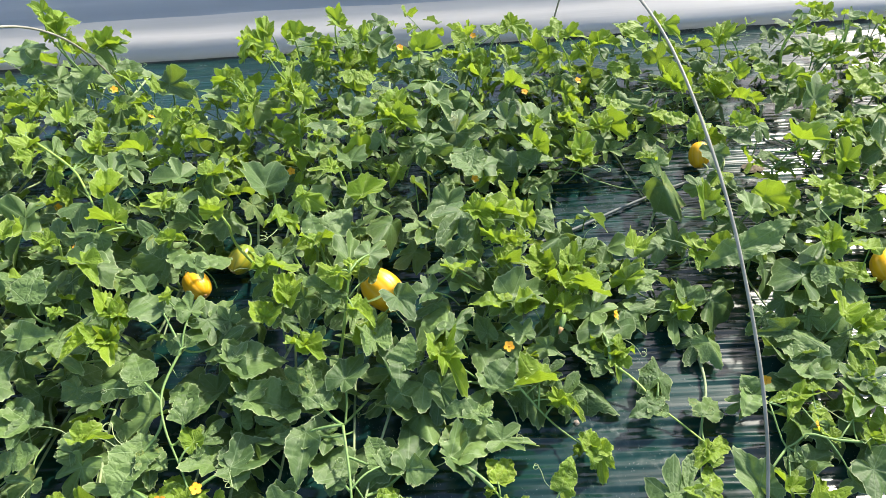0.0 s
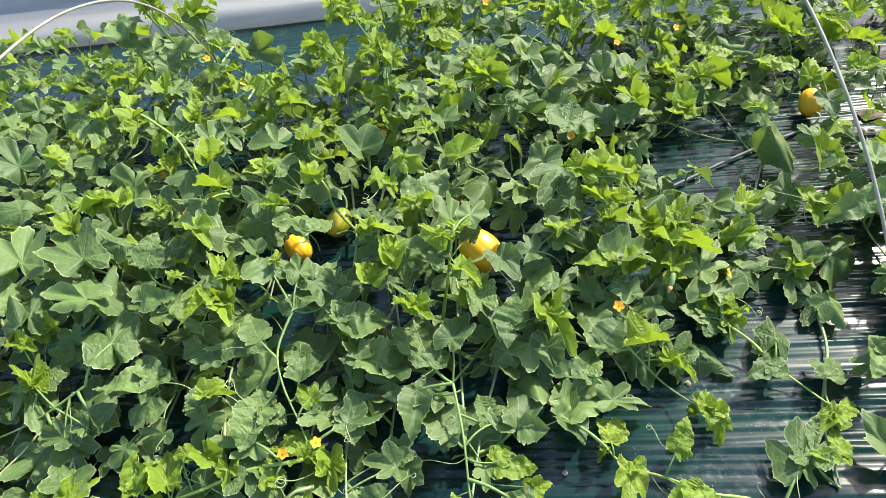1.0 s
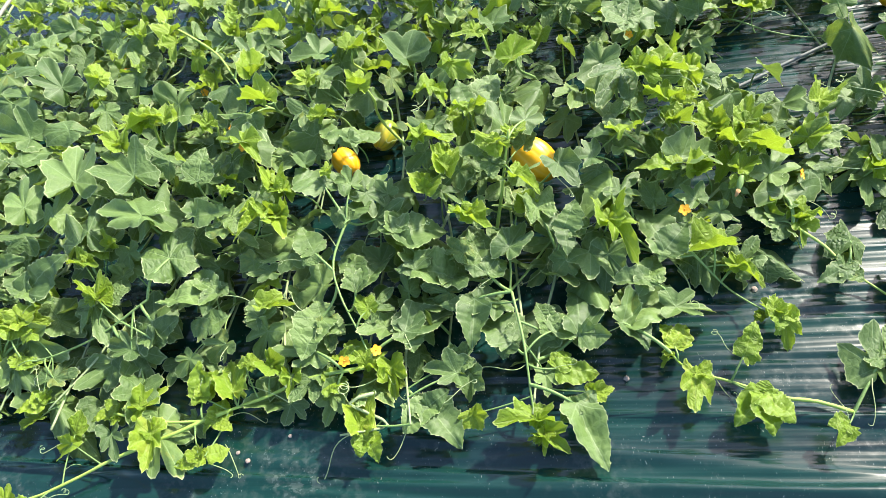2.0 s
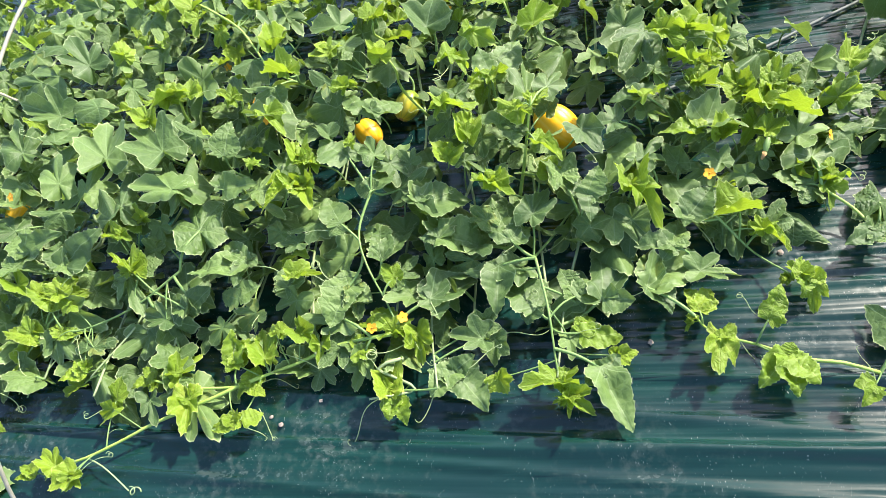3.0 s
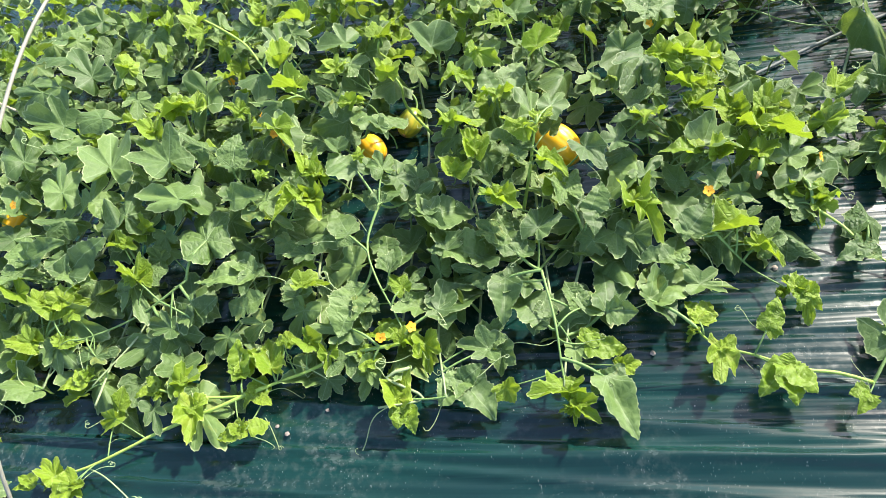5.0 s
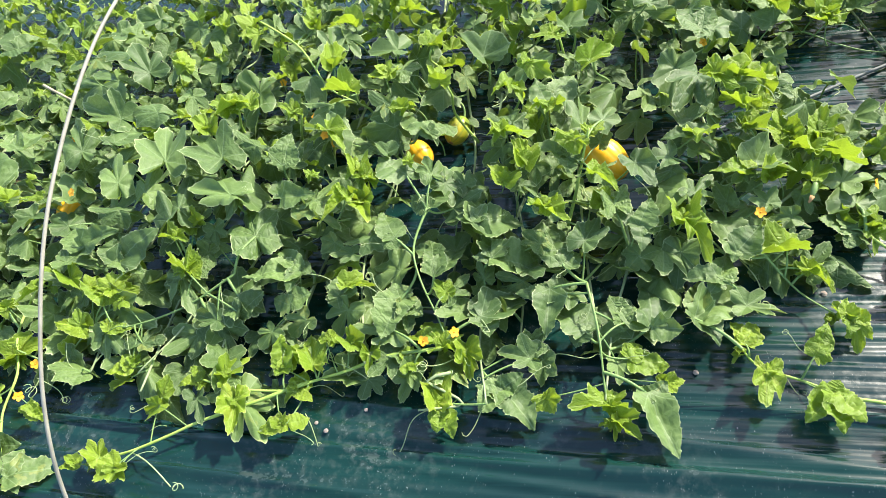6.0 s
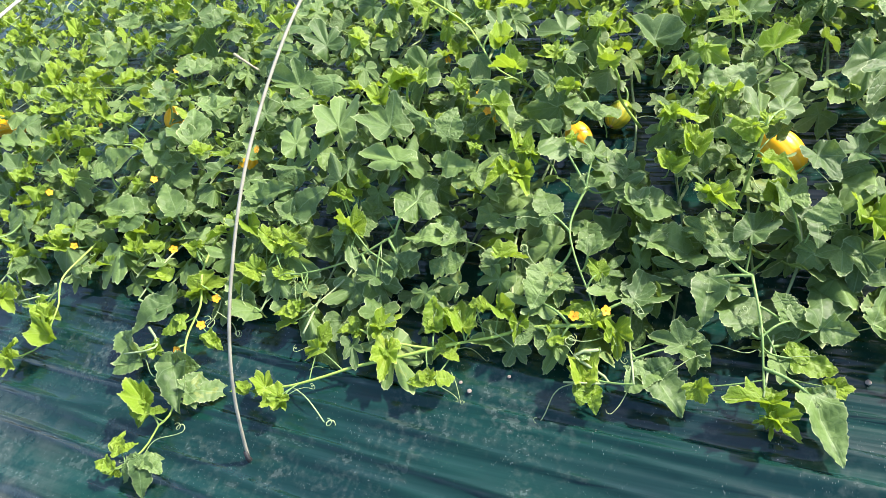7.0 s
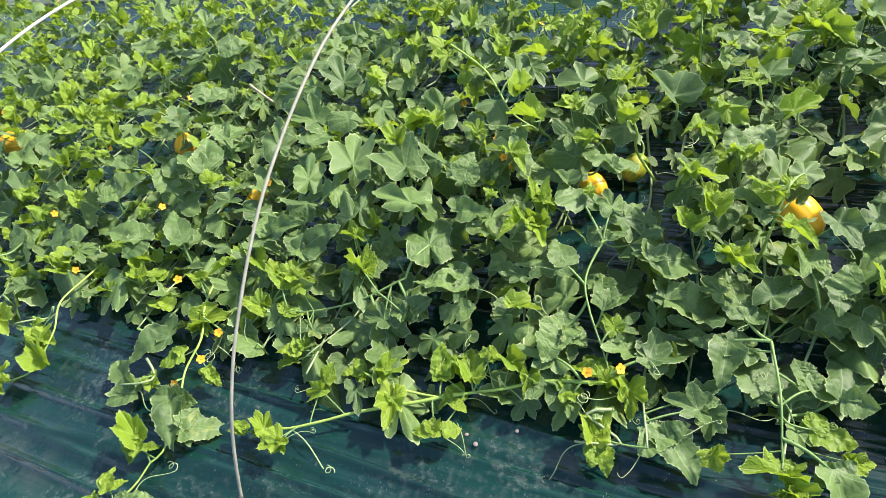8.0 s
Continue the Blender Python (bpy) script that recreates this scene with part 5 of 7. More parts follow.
vine.dress([
    (-1.514, 1.418, 0.221, 294, -10, 4, 0.124, 0.62, 0), (-1.566, 1.403, 0.221, 284, -15, 1, 0.109, 0.62, 0), (-1.474, 1.112, 0.221, 333, -19, 14, 0.109, 0.65, 0),
])
vine = Vine([(-1.59, 1.83, 0.062), (-1.58, 1.73, 0.044), (-1.54, 1.63, 0.074), (-1.56, 1.53, 0.044)], "melon vine with broad dark green lobed leaves", 0.0036, 0, 224)
vine.dress([
    (-1.57, 1.654, 0.221, 355, -19, 27, 0.066, 1.02, 0), (-1.621, 1.672, 0.221, 212, -11, 0, 0.1, 0.88, 0), (-1.665, 1.551, 0.221, 234, -12, -2, 0.084, 0.97, 0),
    (-1.516, 1.743, 0.221, 278, -27, -8, 0.084, 0.77, 0), (-1.523, 1.797, 0.173, 255, 11, -30, 0.063, 0.89, 0), (-1.676, 1.576, 0.235, 301, -29, 0, 0.047, 0.62, 1),
    (-1.528, 1.537, 0.24, 268, -14, 26, 0.098, 0.62, 0),
])
vine = Vine([(-1.33, 1.01, 0.067), (-1.27, 0.92, 0.063), (-1.33, 0.83, 0.066), (-1.30, 0.74, 0.049)], "melon vine with broad dark green lobed leaves", 0.0036, 0, 225)
vine.dress([
    (-1.295, 0.984, 0.221, 341, -21, 17, 0.099, 0.62, 0), (-1.207, 0.955, 0.211, 354, 0, 14, 0.096, 0.62, 0), (-1.314, 0.93, 0.157, 38, -19, 15, 0.078, 1.03, 0),
    (-1.274, 0.914, 0.195, 263, -17, -2, 0.073, 0.67, 0), (-1.36, 0.826, 0.159, 331, -10, 11, 0.086, 1.08, 2), (-1.36, 0.826, 0.159, 76, -22, 23, 0.11, 0.7, 2),
    (-1.253, 0.79, 0.147, 60, -20, 26, 0.133, 0.79, 2), (-1.253, 0.79, 0.147, 329, -14, 3, 0.084, 0.75, 2), (-1.253, 0.793, 0.148, 105, 6, -6, 0.076, 0.76, 2),
    (-1.387, 0.786, 0.156, 73, 20, -14, 0.069, 0.88, 0),
])
vine.dress([
    (-1.367, 0.749, 0.138, 125, 6, -13, 0.055, 0.65, 1),
])
vine = Vine([(-1.33, 1.49, 0.052), (-1.33, 1.36, 0.068), (-1.29, 1.23, 0.036), (-1.34, 1.09, 0.077)], "melon vine with broad dark green lobed leaves", 0.0036, 0, 226)
vine.dress([
    (-1.422, 1.449, 0.221, 321, -32, 8, 0.109, 0.81, 0), (-1.309, 1.463, 0.221, 157, 5, -21, 0.081, 0.64, 0), (-1.289, 1.441, 0.235, 342, -25, 19, 0.059, 0.8, 1),
    (-1.218, 1.314, 0.221, 168, 15, -18, 0.062, 0.89, 0), (-1.303, 1.252, 0.221, 279, -10, 2, 0.1, 0.62, 0), (-1.414, 1.238, 0.221, 285, -21, -2, 0.123, 0.62, 0),
    (-1.386, 1.129, 0.221, 330, -2, 21, 0.1, 0.74, 2), (-1.38, 1.134, 0.221, 22, 8, 6, 0.105, 1, 2), (-1.368, 1.101, 0.173, 75, -15, 18, 0.107, 0.62, 0),
])
vine = Vine([(-1.27, 1.89, 0.059), (-1.25, 1.76, 0.032), (-1.26, 1.64, 0.061), (-1.28, 1.51, 0.046)], "melon vine with broad dark green lobed leaves", 0.0036, 0, 227)
vine.dress([
    (-1.236, 1.519, 0.173, 190, 29, -4, 0.066, 1.03, 0), (-1.286, 1.709, 0.173, 153, 29, 17, 0.099, 0.75, 0), (-1.279, 1.626, 0.221, 147, 4, -8, 0.094, 0.62, 0),
    (-1.396, 1.75, 0.173, 231, 27, -13, 0.075, 1.18, 0), (-1.349, 1.694, 0.235, 322, -9, 15, 0.053, 0.73, 1), (-1.206, 1.853, 0.235, 356, -28, 23, 0.074, 0.55, 1),
    (-1.245, 1.858, 0.235, 273, -11, 6, 0.071, 0.66, 1),
])
vine = Vine([(-1.28, 2.11, 0.036), (-1.29, 2.08, 0.043), (-1.25, 2.05, 0.070), (-1.29, 2.02, 0.068)], "melon vine with broad dark green lobed leaves", 0.0036, 0, 228)
vine.dress([
    (-1.317, 2.06, 0.283, 326, -14, -16, 0.139, 0.75, 2), (-1.266, 2.031, 0.352, 358, 8, 16, 0.096, 0.62, 0), (-1.329, 2.084, 0.282, 129, 14, 25, 0.082, 1.16, 2),
    (-1.245, 2.069, 0.221, 307, -32, 3, 0.087, 0.76, 0),
])
vine = Vine([(-1.09, 1.03, 0.056), (-1.11, 0.87, 0.073), (-1.05, 0.70, 0.068), (-1.12, 0.54, 0.071)], "melon vine with broad dark green lobed leaves", 0.0036, 0, 229)
vine.dress([
    (-1.117, 0.881, 0.184, 324, -22, 11, 0.097, 0.62, 0), (-1.106, 0.913, 0.196, 348, 5, 14, 0.124, 0.62, 0), (-1.07, 0.894, 0.161, 305, -10, -21, 0.057, 0.81, 1),
    (-1.081, 0.903, 0.151, 66, -19, 20, 0.06, 0.89, 0), (-1.009, 0.998, 0.173, 315, -10, -21, 0.075, 0.62, 0), (-1.095, 0.836, 0.177, 279, -10, 14, 0.045, 0.62, 1),
    (-1.088, 0.841, 0.18, 115, 8, 6, 0.038, 0.65, 1), (-1.023, 0.884, 0.146, 164, 21, 10, 0.052, 0.79, 0), (-1.029, 0.831, 0.129, 200, 29, -8, 0.056, 0.86, 0),
    (-1.148, 0.556, 0.062, 255, -14, -2, 0.064, 0.8, 3),
])
vine.dress([
    (-1.114, 0.551, 0.056, 142, 9, -13, 0.08, 0.63, 0),
])
vine = Vine([(-1.12, 1.44, 0.058), (-1.07, 1.31, 0.033), (-1.08, 1.17, 0.074), (-1.06, 1.04, 0.046)], "melon vine with broad dark green lobed leaves", 0.0036, 0, 230)
vine.dress([
    (-1.111, 1.407, 0.173, 29, -37, 10, 0.037, 1.46, 0), (-1.068, 1.227, 0.235, 316, -24, 5, 0.066, 0.71, 1), (-1.037, 1.221, 0.254, 212, -23, 14, 0.072, 0.65, 1),
    (-1.01, 1.227, 0.235, 350, -1, 13, 0.057, 0.76, 1), (-1.051, 1.371, 0.173, 180, 26, 4, 0.14, 0.63, 0), (-1.188, 1.052, 0.221, 337, -3, 12, 0.139, 0.62, 0),
    (-1.029, 1.052, 0.221, 309, -6, 8, 0.138, 0.64, 0), (-1.096, 1.15, 0.235, 324, -7, 7, 0.071, 0.62, 1),
])
vine = Vine([(-1.06, 2.00, 0.048), (-1.05, 1.92, 0.050), (-1.13, 1.84, 0.079), (-1.13, 1.75, 0.043)], "melon vine with broad dark green lobed leaves", 0.0036, 0, 231)
vine.dress([
    (-1.141, 1.941, 0.221, 343, -29, 14, 0.081, 0.78, 0), (-1.118, 1.975, 0.221, 112, 6, -10, 0.068, 0.87, 0), (-1.136, 1.801, 0.221, 326, -27, 6, 0.072, 0.67, 0),
    (-1.081, 1.765, 0.235, 338, -9, 2, 0.074, 0.55, 1), (-1.062, 1.776, 0.221, 6, 1, 13, 0.089, 0.62, 0), (-0.993, 1.916, 0.173, 180, 23, 1, 0.115, 0.77, 0),
])
vine = Vine([(-1.04, 2.11, 0.036), (-1.06, 2.08, 0.073), (-1.06, 2.05, 0.047), (-1.04, 2.02, 0.071)], "melon vine with broad dark green lobed leaves", 0.0036, 0, 232)
vine.dress([
    (-1.192, 2.076, 0.449, 308, -32, -7, 0.054, 0.75, 1), (-1.039, 2.066, 0.33, 46, 9, 29, 0.074, 0.55, 1), (-1.05, 2.076, 0.336, 114, 16, 30, 0.104, 0.62, 0),
    (-1.112, 2.032, 0.221, 301, -23, -11, 0.088, 1.19, 2), (-1.112, 2.032, 0.221, 28, -4, 18, 0.075, 1.4, 2), (-0.984, 2.054, 0.221, 338, -31, 13, 0.076, 1.33, 2),
    (-0.984, 2.054, 0.221, 49, 15, 8, 0.094, 1.11, 2),
])
vine = Vine([(-0.80, 1.00, 0.061), (-0.82, 0.88, 0.050), (-0.76, 0.76, 0.079), (-0.86, 0.64, 0.040)], "melon vine with broad dark green lobed leaves", 0.0036, 0, 233)
vine.dress([
    (-0.761, 0.969, 0.229, 335, -3, 9, 0.036, 0.66, 1), (-0.959, 0.926, 0.221, 281, -5, 12, 0.117, 0.62, 0), (-0.95, 0.943, 0.21, 346, 8, 4, 0.127, 0.62, 0),
    (-0.837, 0.927, 0.202, 332, -1, 12, 0.091, 0.69, 2), (-0.837, 0.927, 0.202, 89, -13, 27, 0.076, 0.99, 2), (-0.752, 0.922, 0.196, 23, 13, 9, 0.081, 0.71, 0),
    (-0.764, 0.898, 0.188, 117, 1, -14, 0.09, 0.62, 0), (-0.774, 0.767, 0.137, 255, -13, 9, 0.119, 0.75, 2), (-0.774, 0.764, 0.136, 186, -13, -18, 0.054, 0.88, 2),
    (-0.778, 0.768, 0.137, 315, -8, 11, 0.088, 0.69, 2),
])
vine.dress([
    (-0.774, 0.767, 0.137, 36, 11, 12, 0.031, 1.7, 2), (-0.783, 0.699, 0.111, 67, -15, 16, 0.047, 1.45, 2), (-0.782, 0.693, 0.109, 285, -10, -29, 0.049, 1.27, 2),
    (-0.753, 0.674, 0.078, 234, 25, -18, 0.053, 0.87, 0), (-0.829, 0.647, 0.072, 219, 20, -16, 0.046, 0.92, 0),
])
vine = Vine([(-0.85, 1.31, 0.070), (-0.85, 1.21, 0.038), (-0.80, 1.11, 0.038), (-0.78, 1.00, 0.053)], "melon vine with broad dark green lobed leaves", 0.0036, 0, 234)
vine.dress([
    (-0.729, 1.235, 0.254, 287, -8, 19, 0.074, 0.56, 1), (-0.915, 1.279, 0.173, 334, -27, -13, 0.064, 0.85, 0), (-0.855, 1.168, 0.254, 300, -24, 4, 0.054, 0.62, 1),
    (-0.749, 1.108, 0.24, 300, 8, 27, 0.095, 0.62, 0), (-0.746, 1.114, 0.221, 6, -3, 1, 0.07, 0.83, 0), (-0.747, 1.098, 0.254, 135, -3, -13, 0.072, 0.62, 1),
    (-0.95, 1.093, 0.221, 298, -23, 4, 0.072, 0.62, 0), (-0.85, 1.015, 0.221, 3, -18, 10, 0.087, 1, 2), (-0.85, 1.015, 0.221, 304, -6, 10, 0.084, 0.72, 2),
    (-0.868, 1.061, 0.173, 43, -27, 14, 0.058, 0.78, 0),
])
vine.dress([
    (-0.816, 1.119, 0.173, 171, 24, 8, 0.077, 0.85, 0),
])
vine = Vine([(-0.83, 2.00, 0.071), (-0.90, 1.84, 0.069), (-0.88, 1.68, 0.041), (-0.92, 1.51, 0.065)], "melon vine with broad dark green lobed leaves", 0.0036, 0, 235)
vine.dress([
    (-0.813, 1.525, 0.221, 138, 12, -1, 0.075, 0.66, 0), (-0.949, 1.966, 0.254, 297, -27, 2, 0.058, 0.62, 1), (-0.931, 1.624, 0.24, 333, -9, 12, 0.074, 0.66, 3),
    (-0.937, 1.639, 0.24, 17, 10, 8, 0.042, 1.4, 3), (-0.738, 1.784, 0.173, 102, -4, 33, 0.103, 0.62, 0),
])
vine = Vine([(-0.87, 2.14, 0.045), (-0.85, 2.11, 0.040), (-0.89, 2.09, 0.034), (-0.90, 2.06, 0.074)], "melon vine with broad dark green lobed leaves", 0.0036, 0, 236)
vine.dress([
    (-0.881, 2.071, 0.173, 125, 4, 30, 0.135, 0.62, 0),
])
vine = Vine([(-0.65, 1.02, 0.038), (-0.67, 0.92, 0.062), (-0.67, 0.81, 0.074), (-0.69, 0.70, 0.073)], "melon vine with bright yellow-green young leaves", 0.0036, 0, 237)
vine.dress([
    (-0.654, 0.974, 0.227, 336, -3, 22, 0.063, 0.62, 1), (-0.535, 0.995, 0.23, 352, -5, 3, 0.033, 0.62, 1), (-0.627, 0.96, 0.22, 337, 4, 8, 0.074, 0.55, 1),
    (-0.67, 0.905, 0.215, 202, -37, -6, 0.071, 0.62, 1), (-0.645, 0.907, 0.199, 324, 1, 6, 0.071, 0.66, 1), (-0.639, 0.913, 0.201, 156, -5, -3, 0.074, 0.59, 1),
    (-0.673, 0.714, 0.113, 318, -1, 7, 0.066, 1.01, 2), (-0.67, 0.714, 0.112, 10, -3, 10, 0.059, 1.36, 2), (-0.68, 0.718, 0.114, 157, 1, -8, 0.033, 1.57, 2),
    (-0.647, 0.725, 0.133, 80, 11, -15, 0.055, 0.62, 1),
])
vine.dress([
    (-0.711, 0.849, 0.13, 230, 14, -14, 0.037, 1.22, 0), (-0.652, 0.803, 0.146, 259, -10, -1, 0.048, 0.62, 0), (-0.609, 0.841, 0.159, 242, -13, -5, 0.064, 0.62, 0),
])
vine = Vine([(-0.57, 1.52, 0.071), (-0.60, 1.35, 0.033), (-0.62, 1.19, 0.061), (-0.63, 1.03, 0.036)], "melon vine with broad dark green lobed leaves", 0.0036, 0, 238)
vine.dress([
    (-0.641, 1.446, 0.221, 272, -5, 7, 0.081, 1, 0), (-0.644, 1.298, 0.24, 300, -14, 13, 0.053, 1.46, 3), (-0.644, 1.325, 0.235, 15, 5, 9, 0.05, 0.93, 1),
    (-0.646, 1.309, 0.24, 345, -3, 6, 0.074, 0.71, 3), (-0.616, 1.348, 0.221, 17, 1, 9, 0.088, 0.62, 0), (-0.597, 1.464, 0.173, 202, 36, -5, 0.119, 0.62, 0),
    (-0.493, 1.248, 0.254, 356, -12, 18, 0.057, 0.83, 1), (-0.536, 1.398, 0.254, 33, 12, -1, 0.055, 0.67, 1), (-0.552, 1.485, 0.221, 335, 4, 14, 0.094, 0.62, 0),
    (-0.604, 1.199, 0.221, 302, -6, 4, 0.088, 0.62, 0),
])
vine.dress([
    (-0.581, 1.178, 0.235, 21, 10, 5, 0.052, 0.81, 1), (-0.629, 1.214, 0.221, 173, -8, -7, 0.064, 0.62, 0), (-0.531, 1.1, 0.221, 40, 13, 2, 0.121, 0.87, 2),
    (-0.531, 1.1, 0.221, 332, -4, 11, 0.099, 0.62, 2), (-0.613, 1.184, 0.173, 276, 11, -32, 0.117, 0.62, 0), (-0.594, 1.119, 0.173, 349, -24, -12, 0.045, 0.76, 0),
    (-0.596, 1.039, 0.221, 321, 1, 14, 0.062, 0.62, 0), (-0.505, 1.105, 0.221, 147, 4, -14, 0.046, 0.62, 0),
])
vine = Vine([(-0.59, 1.95, 0.074), (-0.58, 1.82, 0.072), (-0.61, 1.70, 0.074), (-0.59, 1.57, 0.058)], "melon vine with bright yellow-green young leaves", 0.0036, 0, 239)
vine.dress([
    (-0.591, 1.882, 0.235, 315, -29, -6, 0.074, 0.55, 1), (-0.6, 1.919, 0.235, 332, -28, 9, 0.074, 0.55, 1), (-0.64, 1.878, 0.221, 279, -17, 6, 0.066, 1.1, 0),
    (-0.628, 1.583, 0.254, 79, 11, -20, 0.074, 0.57, 1),
])
vine = Vine([(-0.55, 2.15, 0.031), (-0.59, 2.12, 0.042), (-0.55, 2.09, 0.036), (-0.50, 2.05, 0.059)], "melon vine with bright yellow-green young leaves", 0.0036, 0, 240)
vine.dress([
    (-0.521, 2.123, 0.307, 357, -29, 14, 0.074, 0.56, 1), (-0.551, 2.087, 0.276, 105, 5, -3, 0.074, 0.63, 1), (-0.508, 2.062, 0.235, 13, 14, 6, 0.074, 0.55, 1),
    (-0.585, 2.121, 0.283, 350, -28, 17, 0.061, 0.62, 1), (-0.56, 2.067, 0.296, 306, 2, 1, 0.074, 0.55, 1),
])
vine = Vine([(-0.41, 0.56, 0.075), (-0.46, 0.54, 0.074), (-0.39, 0.51, 0.043), (-0.47, 0.48, 0.070)], "melon vine with broad dark green lobed leaves", 0.0036, 0, 241)
vine.dress([
    (-0.431, 0.493, 0.05, 237, -3, -5, 0.027, 1.38, 3), (-0.431, 0.493, 0.05, 150, 13, -6, 0.057, 0.95, 3), (-0.431, 0.493, 0.05, 180, -10, -7, 0.045, 1.25, 3),
    (-0.431, 0.493, 0.05, 111, 7, -7, 0.038, 0.94, 3),
])
vine = Vine([(-0.29, 1.02, 0.070), (-0.34, 0.85, 0.060), (-0.37, 0.67, 0.042), (-0.34, 0.50, 0.067)], "melon vine with broad dark green lobed leaves", 0.0036, 0, 242)
vine.dress([
    (-0.277, 0.993, 0.219, 357, 1, 12, 0.074, 0.55, 1), (-0.32, 0.95, 0.203, 355, 6, 14, 0.054, 0.87, 1), (-0.415, 0.983, 0.162, 318, -19, -23, 0.042, 0.92, 0),
    (-0.385, 0.871, 0.162, 72, 11, 5, 0.109, 0.96, 2), (-0.385, 0.871, 0.162, 8, 10, 7, 0.091, 0.68, 2), (-0.385, 0.871, 0.162, 306, -1, 2, 0.054, 0.75, 2),
    (-0.385, 0.871, 0.162, 137, -6, -12, 0.061, 0.66, 2), (-0.344, 0.799, 0.133, 93, 14, -7, 0.102, 1.03, 2), (-0.344, 0.799, 0.133, 355, 4, 14, 0.075, 0.98, 2),
    (-0.344, 0.799, 0.133, 266, -13, -6, 0.04, 1.05, 2),
])
vine.dress([
    (-0.362, 0.769, 0.095, 332, -33, -18, 0.041, 0.81, 0), (-0.279, 0.765, 0.092, 284, -6, -30, 0.063, 0.62, 0), (-0.244, 0.827, 0.14, 321, -4, 2, 0.06, 0.62, 0),
    (-0.264, 0.631, 0.051, 46, -27, 17, 0.051, 0.86, 0), (-0.287, 0.95, 0.189, 118, 10, -1, 0.049, 0.65, 0), (-0.441, 0.507, 0.049, 343, 9, 16, 0.074, 0.55, 1),
    (-0.262, 0.605, 0.054, 278, -13, 2, 0.064, 0.81, 0), (-0.316, 0.542, 0.046, 136, 7, -9, 0.095, 0.89, 2), (-0.316, 0.542, 0.046, 216, -12, -1, 0.065, 1.15, 2),
    (-0.316, 0.542, 0.046, 268, -18, 6, 0.049, 1.28, 2),
])
vine.dress([
    (-0.316, 0.542, 0.046, 62, -23, 25, 0.051, 1.07, 2),
])
vine = Vine([(-0.37, 1.41, 0.076), (-0.37, 1.28, 0.078), (-0.35, 1.15, 0.071), (-0.29, 1.02, 0.078)], "melon vine with broad dark green lobed leaves", 0.0036, 0, 243)
vine.dress([
    (-0.4, 1.382, 0.221, 327, -8, 10, 0.134, 0.62, 0), (-0.386, 1.374, 0.221, 8, 11, 12, 0.103, 0.62, 0), (-0.409, 1.316, 0.235, 349, -1, 10, 0.071, 0.62, 1),
    (-0.367, 1.318, 0.235, 326, 1, 12, 0.051, 0.62, 1), (-0.41, 1.353, 0.173, 208, 31, -12, 0.059, 1.5, 0), (-0.327, 1.213, 0.254, 25, 24, 4, 0.074, 0.6, 1),
    (-0.312, 1.223, 0.235, 150, -5, -11, 0.047, 0.62, 1), (-0.28, 1.317, 0.221, 342, -6, 15, 0.079, 0.62, 0), (-0.279, 1.293, 0.254, 120, 15, 2, 0.068, 0.62, 1),
    (-0.253, 1.338, 0.221, 14, 5, 7, 0.06, 0.72, 0),
])
vine.dress([
    (-0.321, 1.109, 0.221, 308, -8, 3, 0.062, 0.71, 0), (-0.309, 1.116, 0.221, 0, 8, 10, 0.071, 0.62, 0), (-0.328, 1.057, 0.254, 83, 16, -22, 0.074, 0.63, 1),
    (-0.251, 1.216, 0.173, 214, 31, -8, 0.051, 0.87, 0), (-0.337, 1.091, 0.173, 226, 19, -21, 0.063, 0.83, 0), (-0.257, 1.028, 0.171, 241, 26, -23, 0.054, 0.93, 0),
])
vine = Vine([(-0.31, 1.65, 0.065), (-0.33, 1.60, 0.072), (-0.35, 1.56, 0.074), (-0.30, 1.52, 0.033)], "melon vine with broad dark green lobed leaves", 0.0036, 0, 244)
vine.dress([
    (-0.454, 1.6, 0.173, 51, -24, 26, 0.048, 0.99, 0), (-0.266, 1.617, 0.221, 330, -7, 11, 0.081, 1.22, 2), (-0.266, 1.614, 0.221, 62, 15, 5, 0.06, 1.7, 2),
    (-0.276, 1.557, 0.254, 290, -7, 30, 0.036, 1.12, 1), (-0.279, 1.526, 0.221, 3, 6, 12, 0.086, 0.62, 0),
])
vine = Vine([(-0.27, 2.14, 0.046), (-0.36, 2.10, 0.043), (-0.36, 2.06, 0.044), (-0.29, 2.02, 0.079)], "melon vine with bright yellow-green young leaves", 0.0036, 0, 245)
vine.dress([
    (-0.412, 2.057, 0.319, 65, -9, 31, 0.073, 0.62, 1), (-0.262, 2.062, 0.354, 317, -27, -9, 0.062, 0.62, 1), (-0.313, 2.038, 0.292, 327, 0, 3, 0.074, 0.55, 1),
    (-0.242, 2.114, 0.262, 285, -5, -3, 0.074, 0.84, 0), (-0.332, 2.029, 0.235, 339, -28, 1, 0.066, 0.66, 1), (-0.257, 2.067, 0.235, 338, -1, 10, 0.074, 0.55, 1),
    (-0.365, 2.044, 0.224, 212, 28, -12, 0.083, 0.96, 0),
])
vine = Vine([(-0.08, 1.02, 0.073), (-0.06, 0.86, 0.066), (-0.10, 0.69, 0.043), (-0.12, 0.52, 0.057)], "melon vine with broad dark green lobed leaves", 0.0036, 0, 246)
